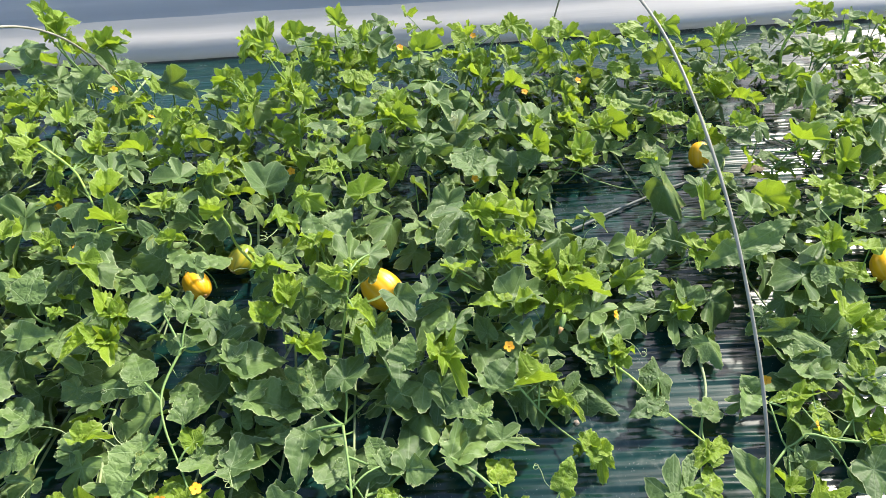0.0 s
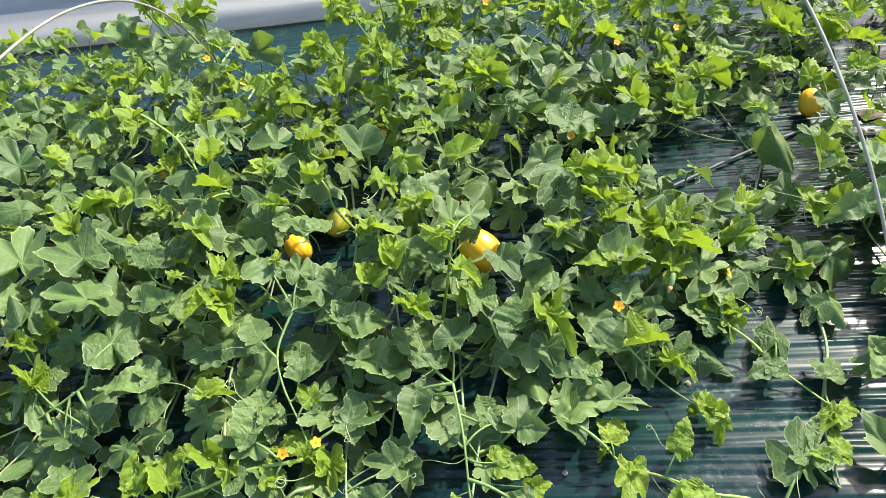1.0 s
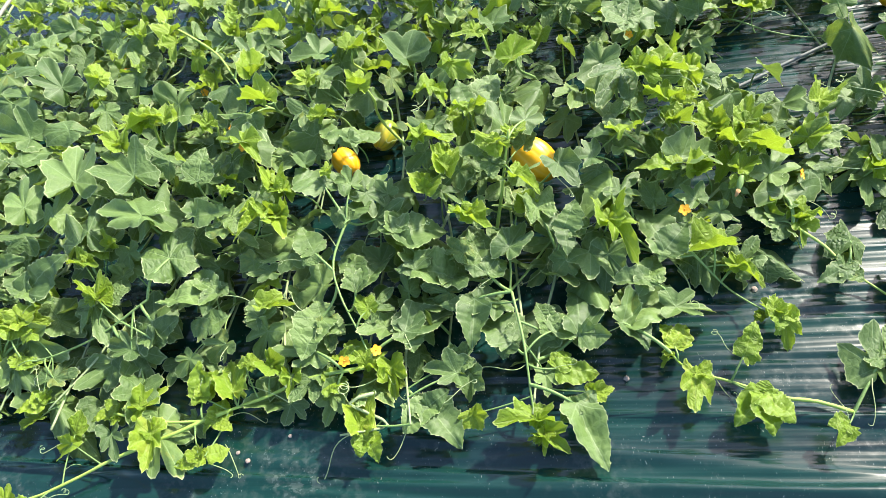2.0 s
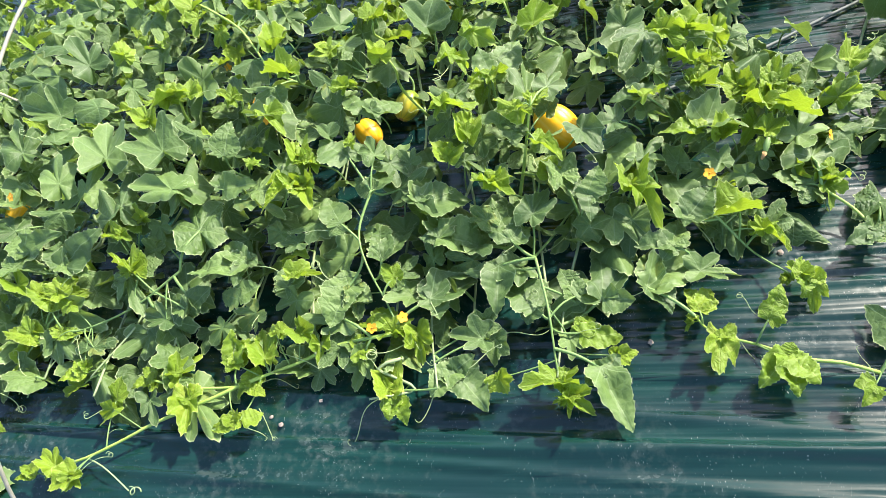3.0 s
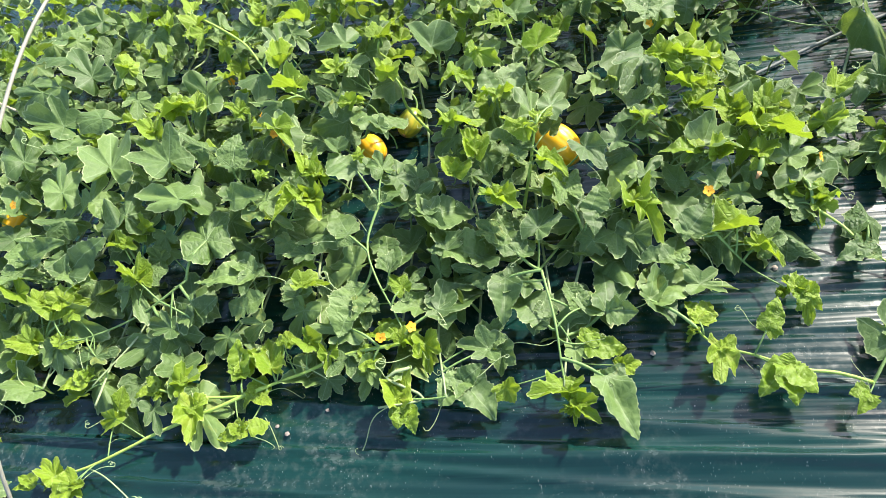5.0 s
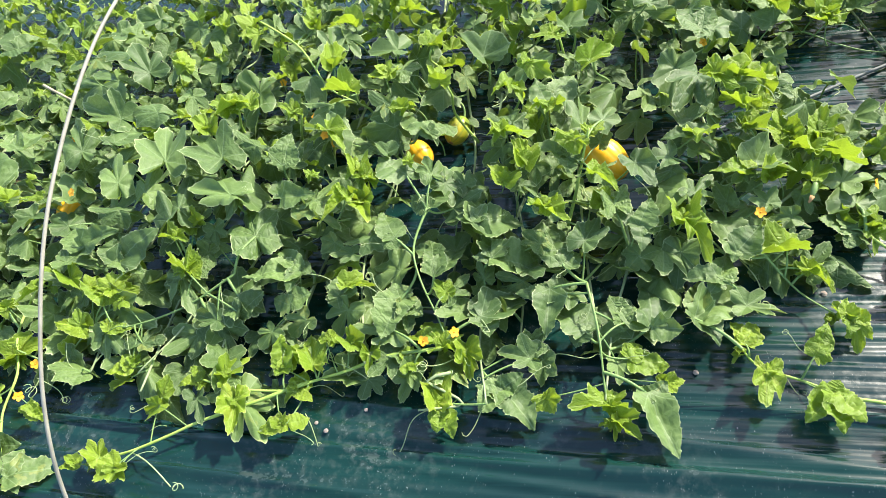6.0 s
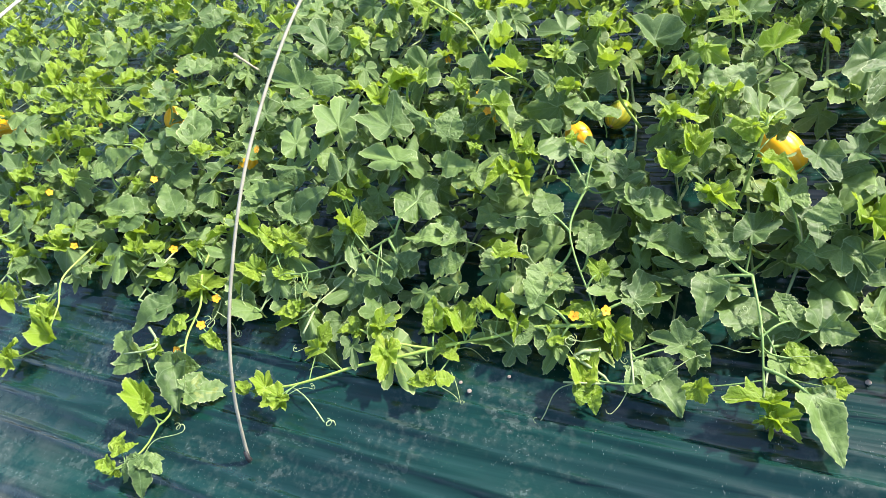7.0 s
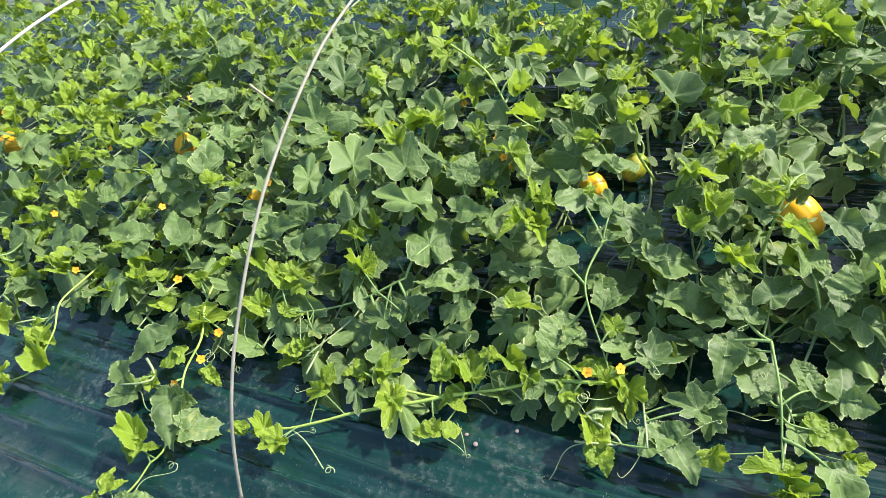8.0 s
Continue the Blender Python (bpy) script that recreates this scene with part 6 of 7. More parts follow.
vine.dress([
    (-0.047, 0.994, 0.197, 146, 0, -2, 0.066, 0.72, 0), (-0.092, 0.907, 0.165, 344, 8, 18, 0.085, 0.62, 0), (-0.232, 0.884, 0.186, 136, -7, -19, 0.071, 0.62, 1),
    (-0.045, 0.865, 0.147, 31, -34, 17, 0.059, 1.19, 2), (-0.045, 0.865, 0.147, 62, 13, 8, 0.059, 1.23, 2), (-0.045, 0.865, 0.147, 308, -11, 5, 0.055, 1.09, 2),
    (-0.045, 0.865, 0.147, 172, -3, -13, 0.055, 1.04, 2), (-0.028, 0.675, 0.072, 1, 5, 8, 0.132, 0.62, 2), (-0.028, 0.67, 0.07, 95, -3, 26, 0.056, 1.09, 2),
    (-0.237, 0.609, 0.043, 184, 31, 9, 0.051, 0.8, 0),
])
vine.dress([
    (-0.23, 0.529, 0.039, 148, 24, 25, 0.031, 1.27, 1), (-0.011, 0.568, 0.039, 83, 0, 32, 0.037, 0.75, 1),
])
vine = Vine([(-0.21, 1.51, 0.067), (-0.20, 1.38, 0.059), (-0.17, 1.25, 0.061), (-0.21, 1.12, 0.043)], "melon vine with broad dark green lobed leaves", 0.0036, 0, 247)
vine.dress([
    (-0.222, 1.398, 0.254, 257, -19, 9, 0.058, 0.8, 1), (-0.229, 1.454, 0.221, 85, 14, -6, 0.044, 1.27, 0), (-0.136, 1.28, 0.254, 49, -3, 19, 0.074, 0.55, 1),
    (-0.139, 1.347, 0.221, 352, -3, 13, 0.067, 0.62, 0), (-0.151, 1.383, 0.173, 281, -2, -26, 0.052, 0.62, 0), (-0.232, 1.167, 0.221, 26, 5, 12, 0.133, 0.77, 2),
    (-0.232, 1.167, 0.221, 339, -21, 2, 0.078, 0.93, 2), (-0.228, 1.13, 0.254, 27, 26, -5, 0.074, 0.55, 1), (-0.158, 1.258, 0.173, 258, 10, -29, 0.052, 0.62, 0),
    (-0.046, 1.284, 0.173, 158, 20, 24, 0.11, 0.66, 0),
])
vine.dress([
    (-0.188, 1.476, 0.221, 340, 4, 11, 0.106, 0.62, 0),
])
vine = Vine([(-0.09, 2.00, 0.041), (-0.09, 1.84, 0.078), (-0.12, 1.68, 0.078), (-0.10, 1.53, 0.077)], "melon vine with broad dark green lobed leaves", 0.0036, 0, 248)
vine.dress([
    (-0.216, 1.896, 0.24, 295, -25, -5, 0.052, 1.5, 3), (-0.21, 1.895, 0.24, 61, 3, 19, 0.072, 1.08, 3), (-0.078, 1.971, 0.221, 68, 14, -1, 0.062, 1.11, 0),
    (-0.004, 1.868, 0.221, 324, -2, 6, 0.048, 1.33, 0), (-0.202, 1.707, 0.221, 19, -18, 17, 0.1, 0.96, 2), (-0.207, 1.708, 0.221, 342, -5, -3, 0.124, 0.62, 2),
    (-0.182, 1.598, 0.254, 309, -6, 27, 0.074, 0.55, 1), (-0.09, 1.67, 0.235, 349, -30, 5, 0.074, 0.55, 1), (-0.084, 1.716, 0.235, 31, -20, 20, 0.074, 0.55, 1),
    (-0.094, 1.75, 0.235, 35, 12, 13, 0.074, 0.55, 1),
])
vine.dress([
    (-0.074, 1.684, 0.235, 65, 6, -2, 0.046, 1.02, 1), (-0.118, 1.847, 0.221, 289, -23, 0, 0.04, 1.35, 0), (-0.018, 1.664, 0.221, 2, 3, 5, 0.085, 0.62, 0),
    (-0.061, 1.62, 0.254, 121, 14, 7, 0.074, 0.55, 1), (-0.176, 1.536, 0.187, 47, -20, 20, 0.072, 0.65, 1), (-0.013, 1.596, 0.173, 230, 22, -23, 0.073, 0.91, 0),
    (-0.029, 1.598, 0.173, 102, 1, 37, 0.119, 0.62, 0),
])
vine = Vine([(-0.11, 2.15, 0.068), (-0.09, 2.11, 0.040), (-0.11, 2.06, 0.059), (-0.11, 2.02, 0.063)], "melon vine with bright yellow-green young leaves", 0.0036, 0, 249)
vine.dress([
    (-0.19, 2.043, 0.31, 345, -13, -10, 0.08, 0.55, 1), (-0.171, 2.038, 0.311, 48, -22, 15, 0.071, 0.62, 0), (-0.139, 2.031, 0.274, 19, -15, 15, 0.087, 0.67, 0),
    (-0.176, 2.076, 0.235, 35, 13, 9, 0.074, 0.55, 1), (-0.182, 2.036, 0.235, 350, -21, 10, 0.066, 0.66, 1), (-0.096, 2.047, 0.173, 295, -14, -23, 0.056, 1.19, 0),
    (-0.003, 2.032, 0.254, 65, 3, 25, 0.074, 0.63, 1), (-0.013, 2.118, 0.254, 39, 0, 24, 0.074, 0.59, 1), (-0.011, 2.117, 0.173, 96, 1, 29, 0.082, 0.86, 0),
])
vine = Vine([(0.15, 1.03, 0.070), (0.14, 0.92, 0.037), (0.13, 0.82, 0.061), (0.15, 0.72, 0.030)], "melon vine with broad dark green lobed leaves", 0.0036, 0, 250)
vine.dress([
    (0.225, 0.996, 0.129, 21, 6, 10, 0.058, 0.62, 1), (0.053, 0.938, 0.16, 6, 8, 16, 0.116, 0.62, 0), (0.07, 0.939, 0.156, 33, 11, 13, 0.079, 0.62, 0),
    (0.139, 0.956, 0.109, 329, -25, -21, 0.052, 0.65, 0), (0.219, 0.947, 0.107, 329, -9, 4, 0.044, 0.99, 0), (0.042, 0.876, 0.147, 356, 7, 5, 0.071, 0.62, 1),
    (0.051, 0.864, 0.151, 145, 2, -2, 0.073, 0.62, 1), (0.038, 0.832, 0.096, 190, 26, 6, 0.077, 0.77, 0), (0.106, 0.774, 0.082, 20, 4, 7, 0.074, 0.89, 2),
    (0.106, 0.774, 0.082, 270, -15, 3, 0.065, 0.93, 2),
])
vine.dress([
    (0.106, 0.771, 0.081, 215, -7, -10, 0.034, 1.4, 2), (0.154, 0.731, 0.053, 92, 12, -4, 0.074, 0.62, 0),
])
vine = Vine([(0.11, 1.47, 0.079), (0.13, 1.31, 0.065), (0.15, 1.15, 0.050), (0.13, 0.99, 0.058)], "melon vine with broad dark green lobed leaves", 0.0036, 0, 251)
vine.dress([
    (0.066, 1.332, 0.173, 197, 28, 0, 0.107, 0.62, 0), (0.062, 1.288, 0.221, 278, -12, 6, 0.056, 1.7, 2), (0.068, 1.287, 0.221, 45, -20, 24, 0.04, 1.45, 2),
    (0.099, 1.24, 0.221, 205, -13, -12, 0.114, 0.62, 0), (0.181, 1.229, 0.2, 357, -19, 1, 0.082, 0.76, 0), (0.13, 1.209, 0.245, 141, 5, 4, 0.065, 0.62, 1),
    (0.183, 1.218, 0.229, 96, 6, -21, 0.07, 0.67, 1), (0.111, 1.13, 0.217, 18, 1, 10, 0.087, 0.62, 0), (0.109, 1.118, 0.213, 69, 15, 0, 0.041, 0.72, 0),
    (0.178, 1.137, 0.214, 328, 21, 19, 0.072, 0.62, 1),
])
vine.dress([
    (0.211, 1.153, 0.188, 14, 1, 13, 0.067, 0.62, 1), (0.23, 1.165, 0.183, 45, 7, 13, 0.041, 0.7, 1), (0.082, 1.066, 0.202, 274, -6, 6, 0.067, 1.01, 2),
    (0.082, 1.069, 0.203, 355, 3, 3, 0.089, 0.73, 2), (0.079, 1.043, 0.223, 34, 24, -11, 0.068, 0.62, 1), (0.189, 1.113, 0.173, 43, 8, 2, 0.086, 0.62, 0),
    (0.19, 1.09, 0.19, 78, 9, -20, 0.055, 0.62, 1), (0.185, 1.094, 0.194, 346, -9, 4, 0.047, 0.62, 1), (0.18, 1.004, 0.152, 261, -22, 2, 0.074, 0.85, 3),
    (0.18, 1.004, 0.152, 354, 9, 19, 0.074, 0.68, 3),
])
vine.dress([
    (0.176, 1.006, 0.142, 223, 0, -9, 0.039, 0.91, 0), (0.202, 1.029, 0.14, 57, 16, 9, 0.116, 0.62, 0), (0.021, 1.009, 0.196, 272, -7, 8, 0.041, 1.6, 0),
    (0.134, 1.43, 0.212, 309, -18, 5, 0.069, 1.16, 0), (0.163, 1.438, 0.204, 359, 6, 3, 0.099, 0.62, 0),
])
vine = Vine([(0.12, 1.95, 0.057), (0.10, 1.81, 0.045), (0.10, 1.67, 0.060), (0.10, 1.54, 0.074)], "melon vine with broad dark green lobed leaves", 0.0036, 0, 252)
vine.dress([
    (0.023, 1.882, 0.221, 63, 17, 1, 0.086, 1.03, 0), (0.184, 1.915, 0.212, 337, 12, 8, 0.074, 0.55, 1), (0.142, 1.782, 0.21, 352, 2, 6, 0.101, 0.62, 0),
    (0.011, 1.667, 0.173, 64, -25, 15, 0.055, 1.15, 0), (0.016, 1.549, 0.221, 31, 7, 9, 0.063, 0.83, 0), (0.094, 1.658, 0.173, 58, -21, 25, 0.125, 0.66, 0),
    (0.048, 1.758, 0.221, 157, 4, -16, 0.084, 0.62, 0),
])
vine = Vine([(0.13, 2.14, 0.078), (0.18, 2.10, 0.043), (0.16, 2.06, 0.035), (0.14, 2.02, 0.072)], "melon vine with broad dark green lobed leaves", 0.0036, 0, 253)
vine.dress([
    (0.128, 2.043, 0.269, 326, -27, -7, 0.051, 1.26, 3), (0.129, 2.102, 0.232, 111, -6, 24, 0.05, 1.55, 3), (0.172, 2.026, 0.215, 319, -6, 14, 0.074, 0.55, 1),
    (0.146, 2.114, 0.164, 199, 30, -19, 0.089, 0.62, 0), (0.19, 2.039, 0.167, 13, -29, 4, 0.076, 0.62, 1), (0.238, 2.032, 0.295, 36, -8, 9, 0.053, 1.2, 3),
])
vine = Vine([(0.31, 1.03, 0.073), (0.25, 0.99, 0.035), (0.27, 0.96, 0.055), (0.31, 0.93, 0.045)], "melon vine with broad dark green lobed leaves", 0.0036, 0, 254)
vine.dress([
    (0.302, 0.996, 0.075, 158, 29, 20, 0.041, 0.8, 0), (0.271, 0.942, 0.07, 264, 9, -28, 0.045, 0.79, 0),
])
vine = Vine([(0.36, 1.53, 0.012), (0.35, 1.35, 0.012), (0.32, 1.17, 0.012), (0.37, 0.99, 0.012)], "sparse melon vine with bright yellow-green young leaves on glossy film", 0.0036, 0, 255)
vine.dress([
    (0.258, 1.283, 0.152, 350, -24, -9, 0.08, 0.55, 1), (0.277, 1.279, 0.137, 114, 9, 23, 0.051, 0.69, 0), (0.289, 1.138, 0.118, 343, -19, -22, 0.061, 0.75, 1),
    (0.333, 1.212, 0.142, 225, -12, -11, 0.067, 0.62, 0), (0.385, 1.202, 0.095, 53, -21, 27, 0.06, 0.71, 0), (0.348, 1.13, 0.124, 11, -16, 2, 0.068, 0.62, 1),
    (0.351, 1.083, 0.111, 3, 12, 17, 0.074, 0.55, 1), (0.367, 1.106, 0.112, 50, 0, 8, 0.045, 0.8, 1), (0.358, 1.091, 0.111, 24, 1, 14, 0.043, 0.62, 1),
    (0.397, 1.108, 0.096, 30, 2, 11, 0.08, 0.62, 0),
])
vine.dress([
    (0.325, 1.072, 0.126, 336, 18, 25, 0.074, 0.61, 1), (0.37, 1.072, 0.111, 108, 8, -26, 0.061, 0.77, 1), (0.243, 1.011, 0.127, 57, 8, 9, 0.031, 0.62, 1),
    (0.318, 1.021, 0.105, 50, 9, 6, 0.056, 0.64, 1), (0.314, 1, 0.102, 224, -1, -15, 0.029, 1.22, 3), (0.32, 1.004, 0.101, 109, 13, -10, 0.028, 1.7, 3),
    (0.381, 1.025, 0.082, 33, 0, 2, 0.094, 0.62, 0), (0.459, 1.033, 0.071, 61, 15, -4, 0.1, 0.62, 0), (0.312, 1.49, 0.166, 296, -14, -30, 0.059, 1.24, 2),
    (0.312, 1.49, 0.166, 55, 15, 2, 0.1, 0.62, 2),
])
vine.dress([
    (0.437, 1.496, 0.152, 297, -8, 18, 0.051, 0.92, 1),
])
vine = Vine([(0.30, 1.97, 0.012), (0.35, 1.81, 0.012), (0.31, 1.66, 0.012), (0.30, 1.51, 0.012)], "sparse melon vine with bright yellow-green young leaves on glossy film", 0.0036, 0, 256)
vine.dress([
    (0.283, 1.919, 0.173, 331, 0, 15, 0.118, 0.86, 2), (0.293, 1.922, 0.171, 12, -24, 10, 0.086, 0.95, 2), (0.278, 1.868, 0.201, 112, 8, -26, 0.058, 0.82, 1),
    (0.461, 1.935, 0.121, 139, 18, 27, 0.08, 0.59, 1), (0.245, 1.685, 0.183, 350, -21, 3, 0.073, 0.64, 0), (0.332, 1.722, 0.16, 2, 0, 16, 0.103, 0.72, 0),
    (0.306, 1.78, 0.131, 113, 14, 31, 0.14, 0.62, 0), (0.323, 1.654, 0.187, 321, -10, -4, 0.049, 0.62, 1), (0.316, 1.53, 0.19, 324, -11, -6, 0.074, 0.55, 1),
    (0.314, 1.572, 0.165, 33, 11, 0, 0.101, 0.62, 0),
])
vine.dress([
    (0.435, 1.73, 0.152, 133, 7, -21, 0.063, 0.75, 1), (0.446, 1.549, 0.152, 24, -19, 6, 0.063, 0.67, 1), (0.457, 1.521, 0.152, 20, 6, 14, 0.052, 0.91, 1),
])
vine = Vine([(0.37, 2.14, 0.012), (0.38, 2.09, 0.012), (0.39, 2.04, 0.012), (0.36, 1.99, 0.012)], "sparse melon vine with broad dark green lobed leaves on glossy film", 0.0036, 0, 257)
vine.dress([
    (0.241, 2.079, 0.27, 320, -18, -7, 0.065, 1.2, 3), (0.3, 2.108, 0.286, 114, 5, -3, 0.071, 0.66, 1), (0.384, 2.084, 0.203, 318, -11, -9, 0.074, 0.55, 1),
    (0.298, 2.08, 0.18, 343, -29, -2, 0.073, 0.62, 1), (0.447, 2.089, 0.265, 357, -31, 7, 0.065, 0.76, 3), (0.441, 2.048, 0.274, 270, -12, -18, 0.066, 0.91, 3),
    (0.435, 2.099, 0.172, 246, 26, -20, 0.063, 0.74, 1), (0.357, 2.002, 0.154, 70, 18, -1, 0.082, 0.62, 0), (0.47, 2.048, 0.112, 158, 23, 18, 0.066, 1, 0),
])
vine = Vine([(0.61, 1.00, 0.012), (0.60, 0.86, 0.012), (0.54, 0.71, 0.012), (0.52, 0.57, 0.012)], "sparse melon vine with broad dark green lobed leaves on glossy film", 0.0036, 0, 258)
vine.dress([
    (0.629, 0.951, 0.046, 164, 11, -7, 0.059, 0.66, 0), (0.618, 0.968, 0.036, 220, 19, -16, 0.072, 0.76, 0), (0.703, 0.583, 0.049, 31, 8, 11, 0.062, 0.65, 1),
    (0.481, 0.616, 0.046, 25, 5, -9, 0.079, 0.62, 0), (0.519, 0.601, 0.05, 288, -7, 3, 0.048, 0.74, 3), (0.524, 0.612, 0.05, 14, 6, 10, 0.06, 0.74, 3),
    (0.523, 0.607, 0.05, 88, 10, -11, 0.022, 1.57, 3),
])
vine = Vine([(0.65, 1.46, 0.012), (0.59, 1.32, 0.012), (0.56, 1.17, 0.012), (0.57, 1.03, 0.012)], "sparse melon vine with broad dark green lobed leaves on glossy film", 0.0036, 0, 259)
vine.dress([
    (0.482, 1.126, 0.074, 50, -25, 18, 0.08, 0.55, 1), (0.489, 1.123, 0.068, 79, -10, 26, 0.081, 0.62, 0), (0.515, 1.2, 0.105, 26, 7, 12, 0.07, 0.62, 1),
    (0.575, 1.062, 0.047, 232, 24, -22, 0.093, 0.63, 0), (0.65, 1.433, 0.107, 158, 28, 18, 0.1, 0.62, 0), (0.662, 1.194, 0.099, 357, 1, 0, 0.074, 0.62, 3),
    (0.661, 1.192, 0.11, 72, 7, -4, 0.038, 1.61, 3), (0.664, 1.178, 0.094, 189, 1, -2, 0.049, 0.83, 1), (0.632, 1.243, 0.075, 356, -27, -7, 0.065, 0.66, 0),
    (0.662, 1.062, 0.06, 44, 6, 9, 0.14, 0.62, 0),
])
vine.dress([
    (0.612, 1.068, 0.058, 8, 5, 3, 0.084, 0.62, 0), (0.59, 1.036, 0.056, 2, 12, 11, 0.071, 0.62, 1),
])
vine = Vine([(0.63, 2.01, 0.012), (0.58, 1.84, 0.012), (0.60, 1.67, 0.012), (0.63, 1.49, 0.012)], "sparse melon vine with broad dark green lobed leaves on glossy film", 0.0036, 0, 260)
vine.dress([
    (0.624, 1.984, 0.155, 95, 1, 2, 0.06, 1.3, 3), (0.566, 1.791, 0.155, 330, -15, -14, 0.056, 0.84, 3), (0.566, 1.791, 0.155, 86, -1, 13, 0.074, 0.84, 3),
    (0.63, 1.858, 0.112, 126, 7, 27, 0.1, 0.62, 0), (0.517, 1.673, 0.152, 27, -18, 11, 0.058, 0.77, 1), (0.558, 1.734, 0.121, 144, 14, 18, 0.08, 0.55, 1),
    (0.711, 1.692, 0.155, 332, 0, 11, 0.059, 1.32, 3), (0.718, 1.685, 0.155, 77, -7, 18, 0.071, 0.87, 3), (0.623, 1.503, 0.152, 273, -8, 4, 0.041, 0.79, 1),
])
vine = Vine([(0.60, 2.15, 0.012), (0.63, 2.10, 0.012), (0.66, 2.04, 0.012), (0.65, 1.99, 0.012)], "sparse melon vine with broad dark green lobed leaves on glossy film", 0.0036, 0, 261)
vine.dress([
    (0.492, 2.117, 0.23, 86, 1, 15, 0.074, 0.59, 1), (0.544, 2.117, 0.176, 244, 22, -35, 0.051, 0.93, 1), (0.692, 2.09, 0.238, 321, -22, -15, 0.074, 0.83, 3),
    (0.691, 2.065, 0.249, 22, -26, 13, 0.066, 1.07, 3), (0.69, 2.048, 0.253, 134, 6, 10, 0.074, 0.84, 3), (0.591, 2.081, 0.21, 86, -6, 12, 0.074, 0.6, 1),
    (0.628, 2.003, 0.155, 9, -22, 5, 0.048, 1.48, 3),
])
vine = Vine([(0.85, 1.01, 0.012), (0.85, 0.94, 0.012), (0.82, 0.87, 0.012), (0.85, 0.80, 0.012)], "sparse melon vine with broad dark green lobed leaves on glossy film", 0.0036, 0, 262)
vine.dress([
    (0.833, 0.983, 0.115, 314, -12, 10, 0.05, 1.7, 2), (0.835, 0.983, 0.115, 60, 11, 1, 0.064, 0.67, 2), (0.898, 0.954, 0.116, 25, 12, 6, 0.074, 0.57, 1),
    (0.938, 0.942, 0.09, 64, -17, 25, 0.056, 0.62, 1), (0.745, 0.98, 0.09, 231, 21, -23, 0.053, 0.84, 0), (0.78, 0.943, 0.083, 269, 4, -29, 0.062, 0.62, 0),
    (0.84, 0.974, 0.089, 139, 17, 28, 0.044, 0.86, 0), (0.789, 0.826, 0.082, 328, -7, 7, 0.047, 1.53, 2), (0.789, 0.826, 0.082, 55, 10, 8, 0.088, 0.65, 2),
    (0.872, 0.809, 0.061, 342, -21, -9, 0.051, 0.89, 0),
])
vine.dress([
    (0.887, 0.823, 0.069, 354, -21, -6, 0.056, 0.62, 1), (0.885, 0.815, 0.079, 66, -1, -4, 0.061, 0.62, 0),
])
vine = Vine([(0.81, 1.45, 0.012), (0.81, 1.30, 0.012), (0.80, 1.16, 0.012), (0.82, 1.01, 0.012)], "sparse melon vine with broad dark green lobed leaves on glossy film", 0.0036, 0, 263)
vine.dress([
    (0.735, 1.418, 0.112, 321, -24, -26, 0.044, 0.94, 0), (0.722, 1.313, 0.121, 1, -25, -1, 0.08, 0.56, 1), (0.746, 1.296, 0.143, 7, 0, 15, 0.072, 0.71, 0),
    (0.74, 1.141, 0.143, 71, -18, 30, 0.134, 0.62, 2), (0.772, 1.171, 0.112, 92, -10, 19, 0.086, 0.62, 0), (0.736, 1.132, 0.143, 254, 11, -31, 0.086, 0.76, 2),
    (0.882, 1.344, 0.121, 118, 18, 24, 0.08, 0.55, 1), (0.816, 1.278, 0.143, 3, -1, 11, 0.069, 0.62, 0), (0.764, 1.265, 0.112, 213, 24, -16, 0.044, 0.95, 0),
    (0.848, 1.053, 0.13, 39, 5, 4, 0.13, 0.62, 0),
])
vine.dress([
    (0.901, 1.079, 0.136, 75, 18, -3, 0.084, 0.62, 0), (0.929, 1.121, 0.164, 346, 1, -11, 0.074, 0.61, 1), (0.807, 1.019, 0.096, 213, 28, -6, 0.058, 0.67, 0),
])
vine = Vine([(0.83, 1.94, 0.012), (0.88, 1.80, 0.012), (0.91, 1.66, 0.012), (0.81, 1.51, 0.012)], "sparse melon vine with bright yellow-green young leaves on glossy film", 0.0036, 0, 264)
vine.dress([
    (0.787, 1.851, 0.164, 317, -10, -6, 0.074, 0.55, 1), (0.785, 1.906, 0.164, 135, 12, 5, 0.074, 0.55, 1), (0.924, 1.869, 0.164, 169, -21, -9, 0.074, 0.55, 1),
    (0.922, 1.859, 0.121, 340, -25, -12, 0.08, 0.55, 1), (0.786, 1.612, 0.152, 19, -24, 2, 0.071, 0.62, 1), (0.883, 1.595, 0.143, 352, -2, 10, 0.079, 1.3, 2),
    (0.883, 1.595, 0.143, 121, 8, -1, 0.059, 1.7, 2), (0.906, 1.624, 0.164, 90, -4, 6, 0.065, 0.62, 1), (0.903, 1.65, 0.152, 355, 7, 6, 0.055, 0.62, 1),
    (0.8, 1.525, 0.143, 181, 11, 11, 0.062, 0.83, 0),
])
vine = Vine([(0.77, 2.17, 0.012), (0.84, 2.14, 0.012), (0.75, 2.11, 0.012), (0.83, 2.09, 0.012)], "sparse melon vine with bright yellow-green young leaves on glossy film", 0.0036, 0, 265)
vine.dress([
    (0.802, 2.096, 0.257, 131, 5, 13, 0.074, 0.55, 1), (0.785, 2.128, 0.244, 48, -26, 17, 0.068, 0.62, 1),
])
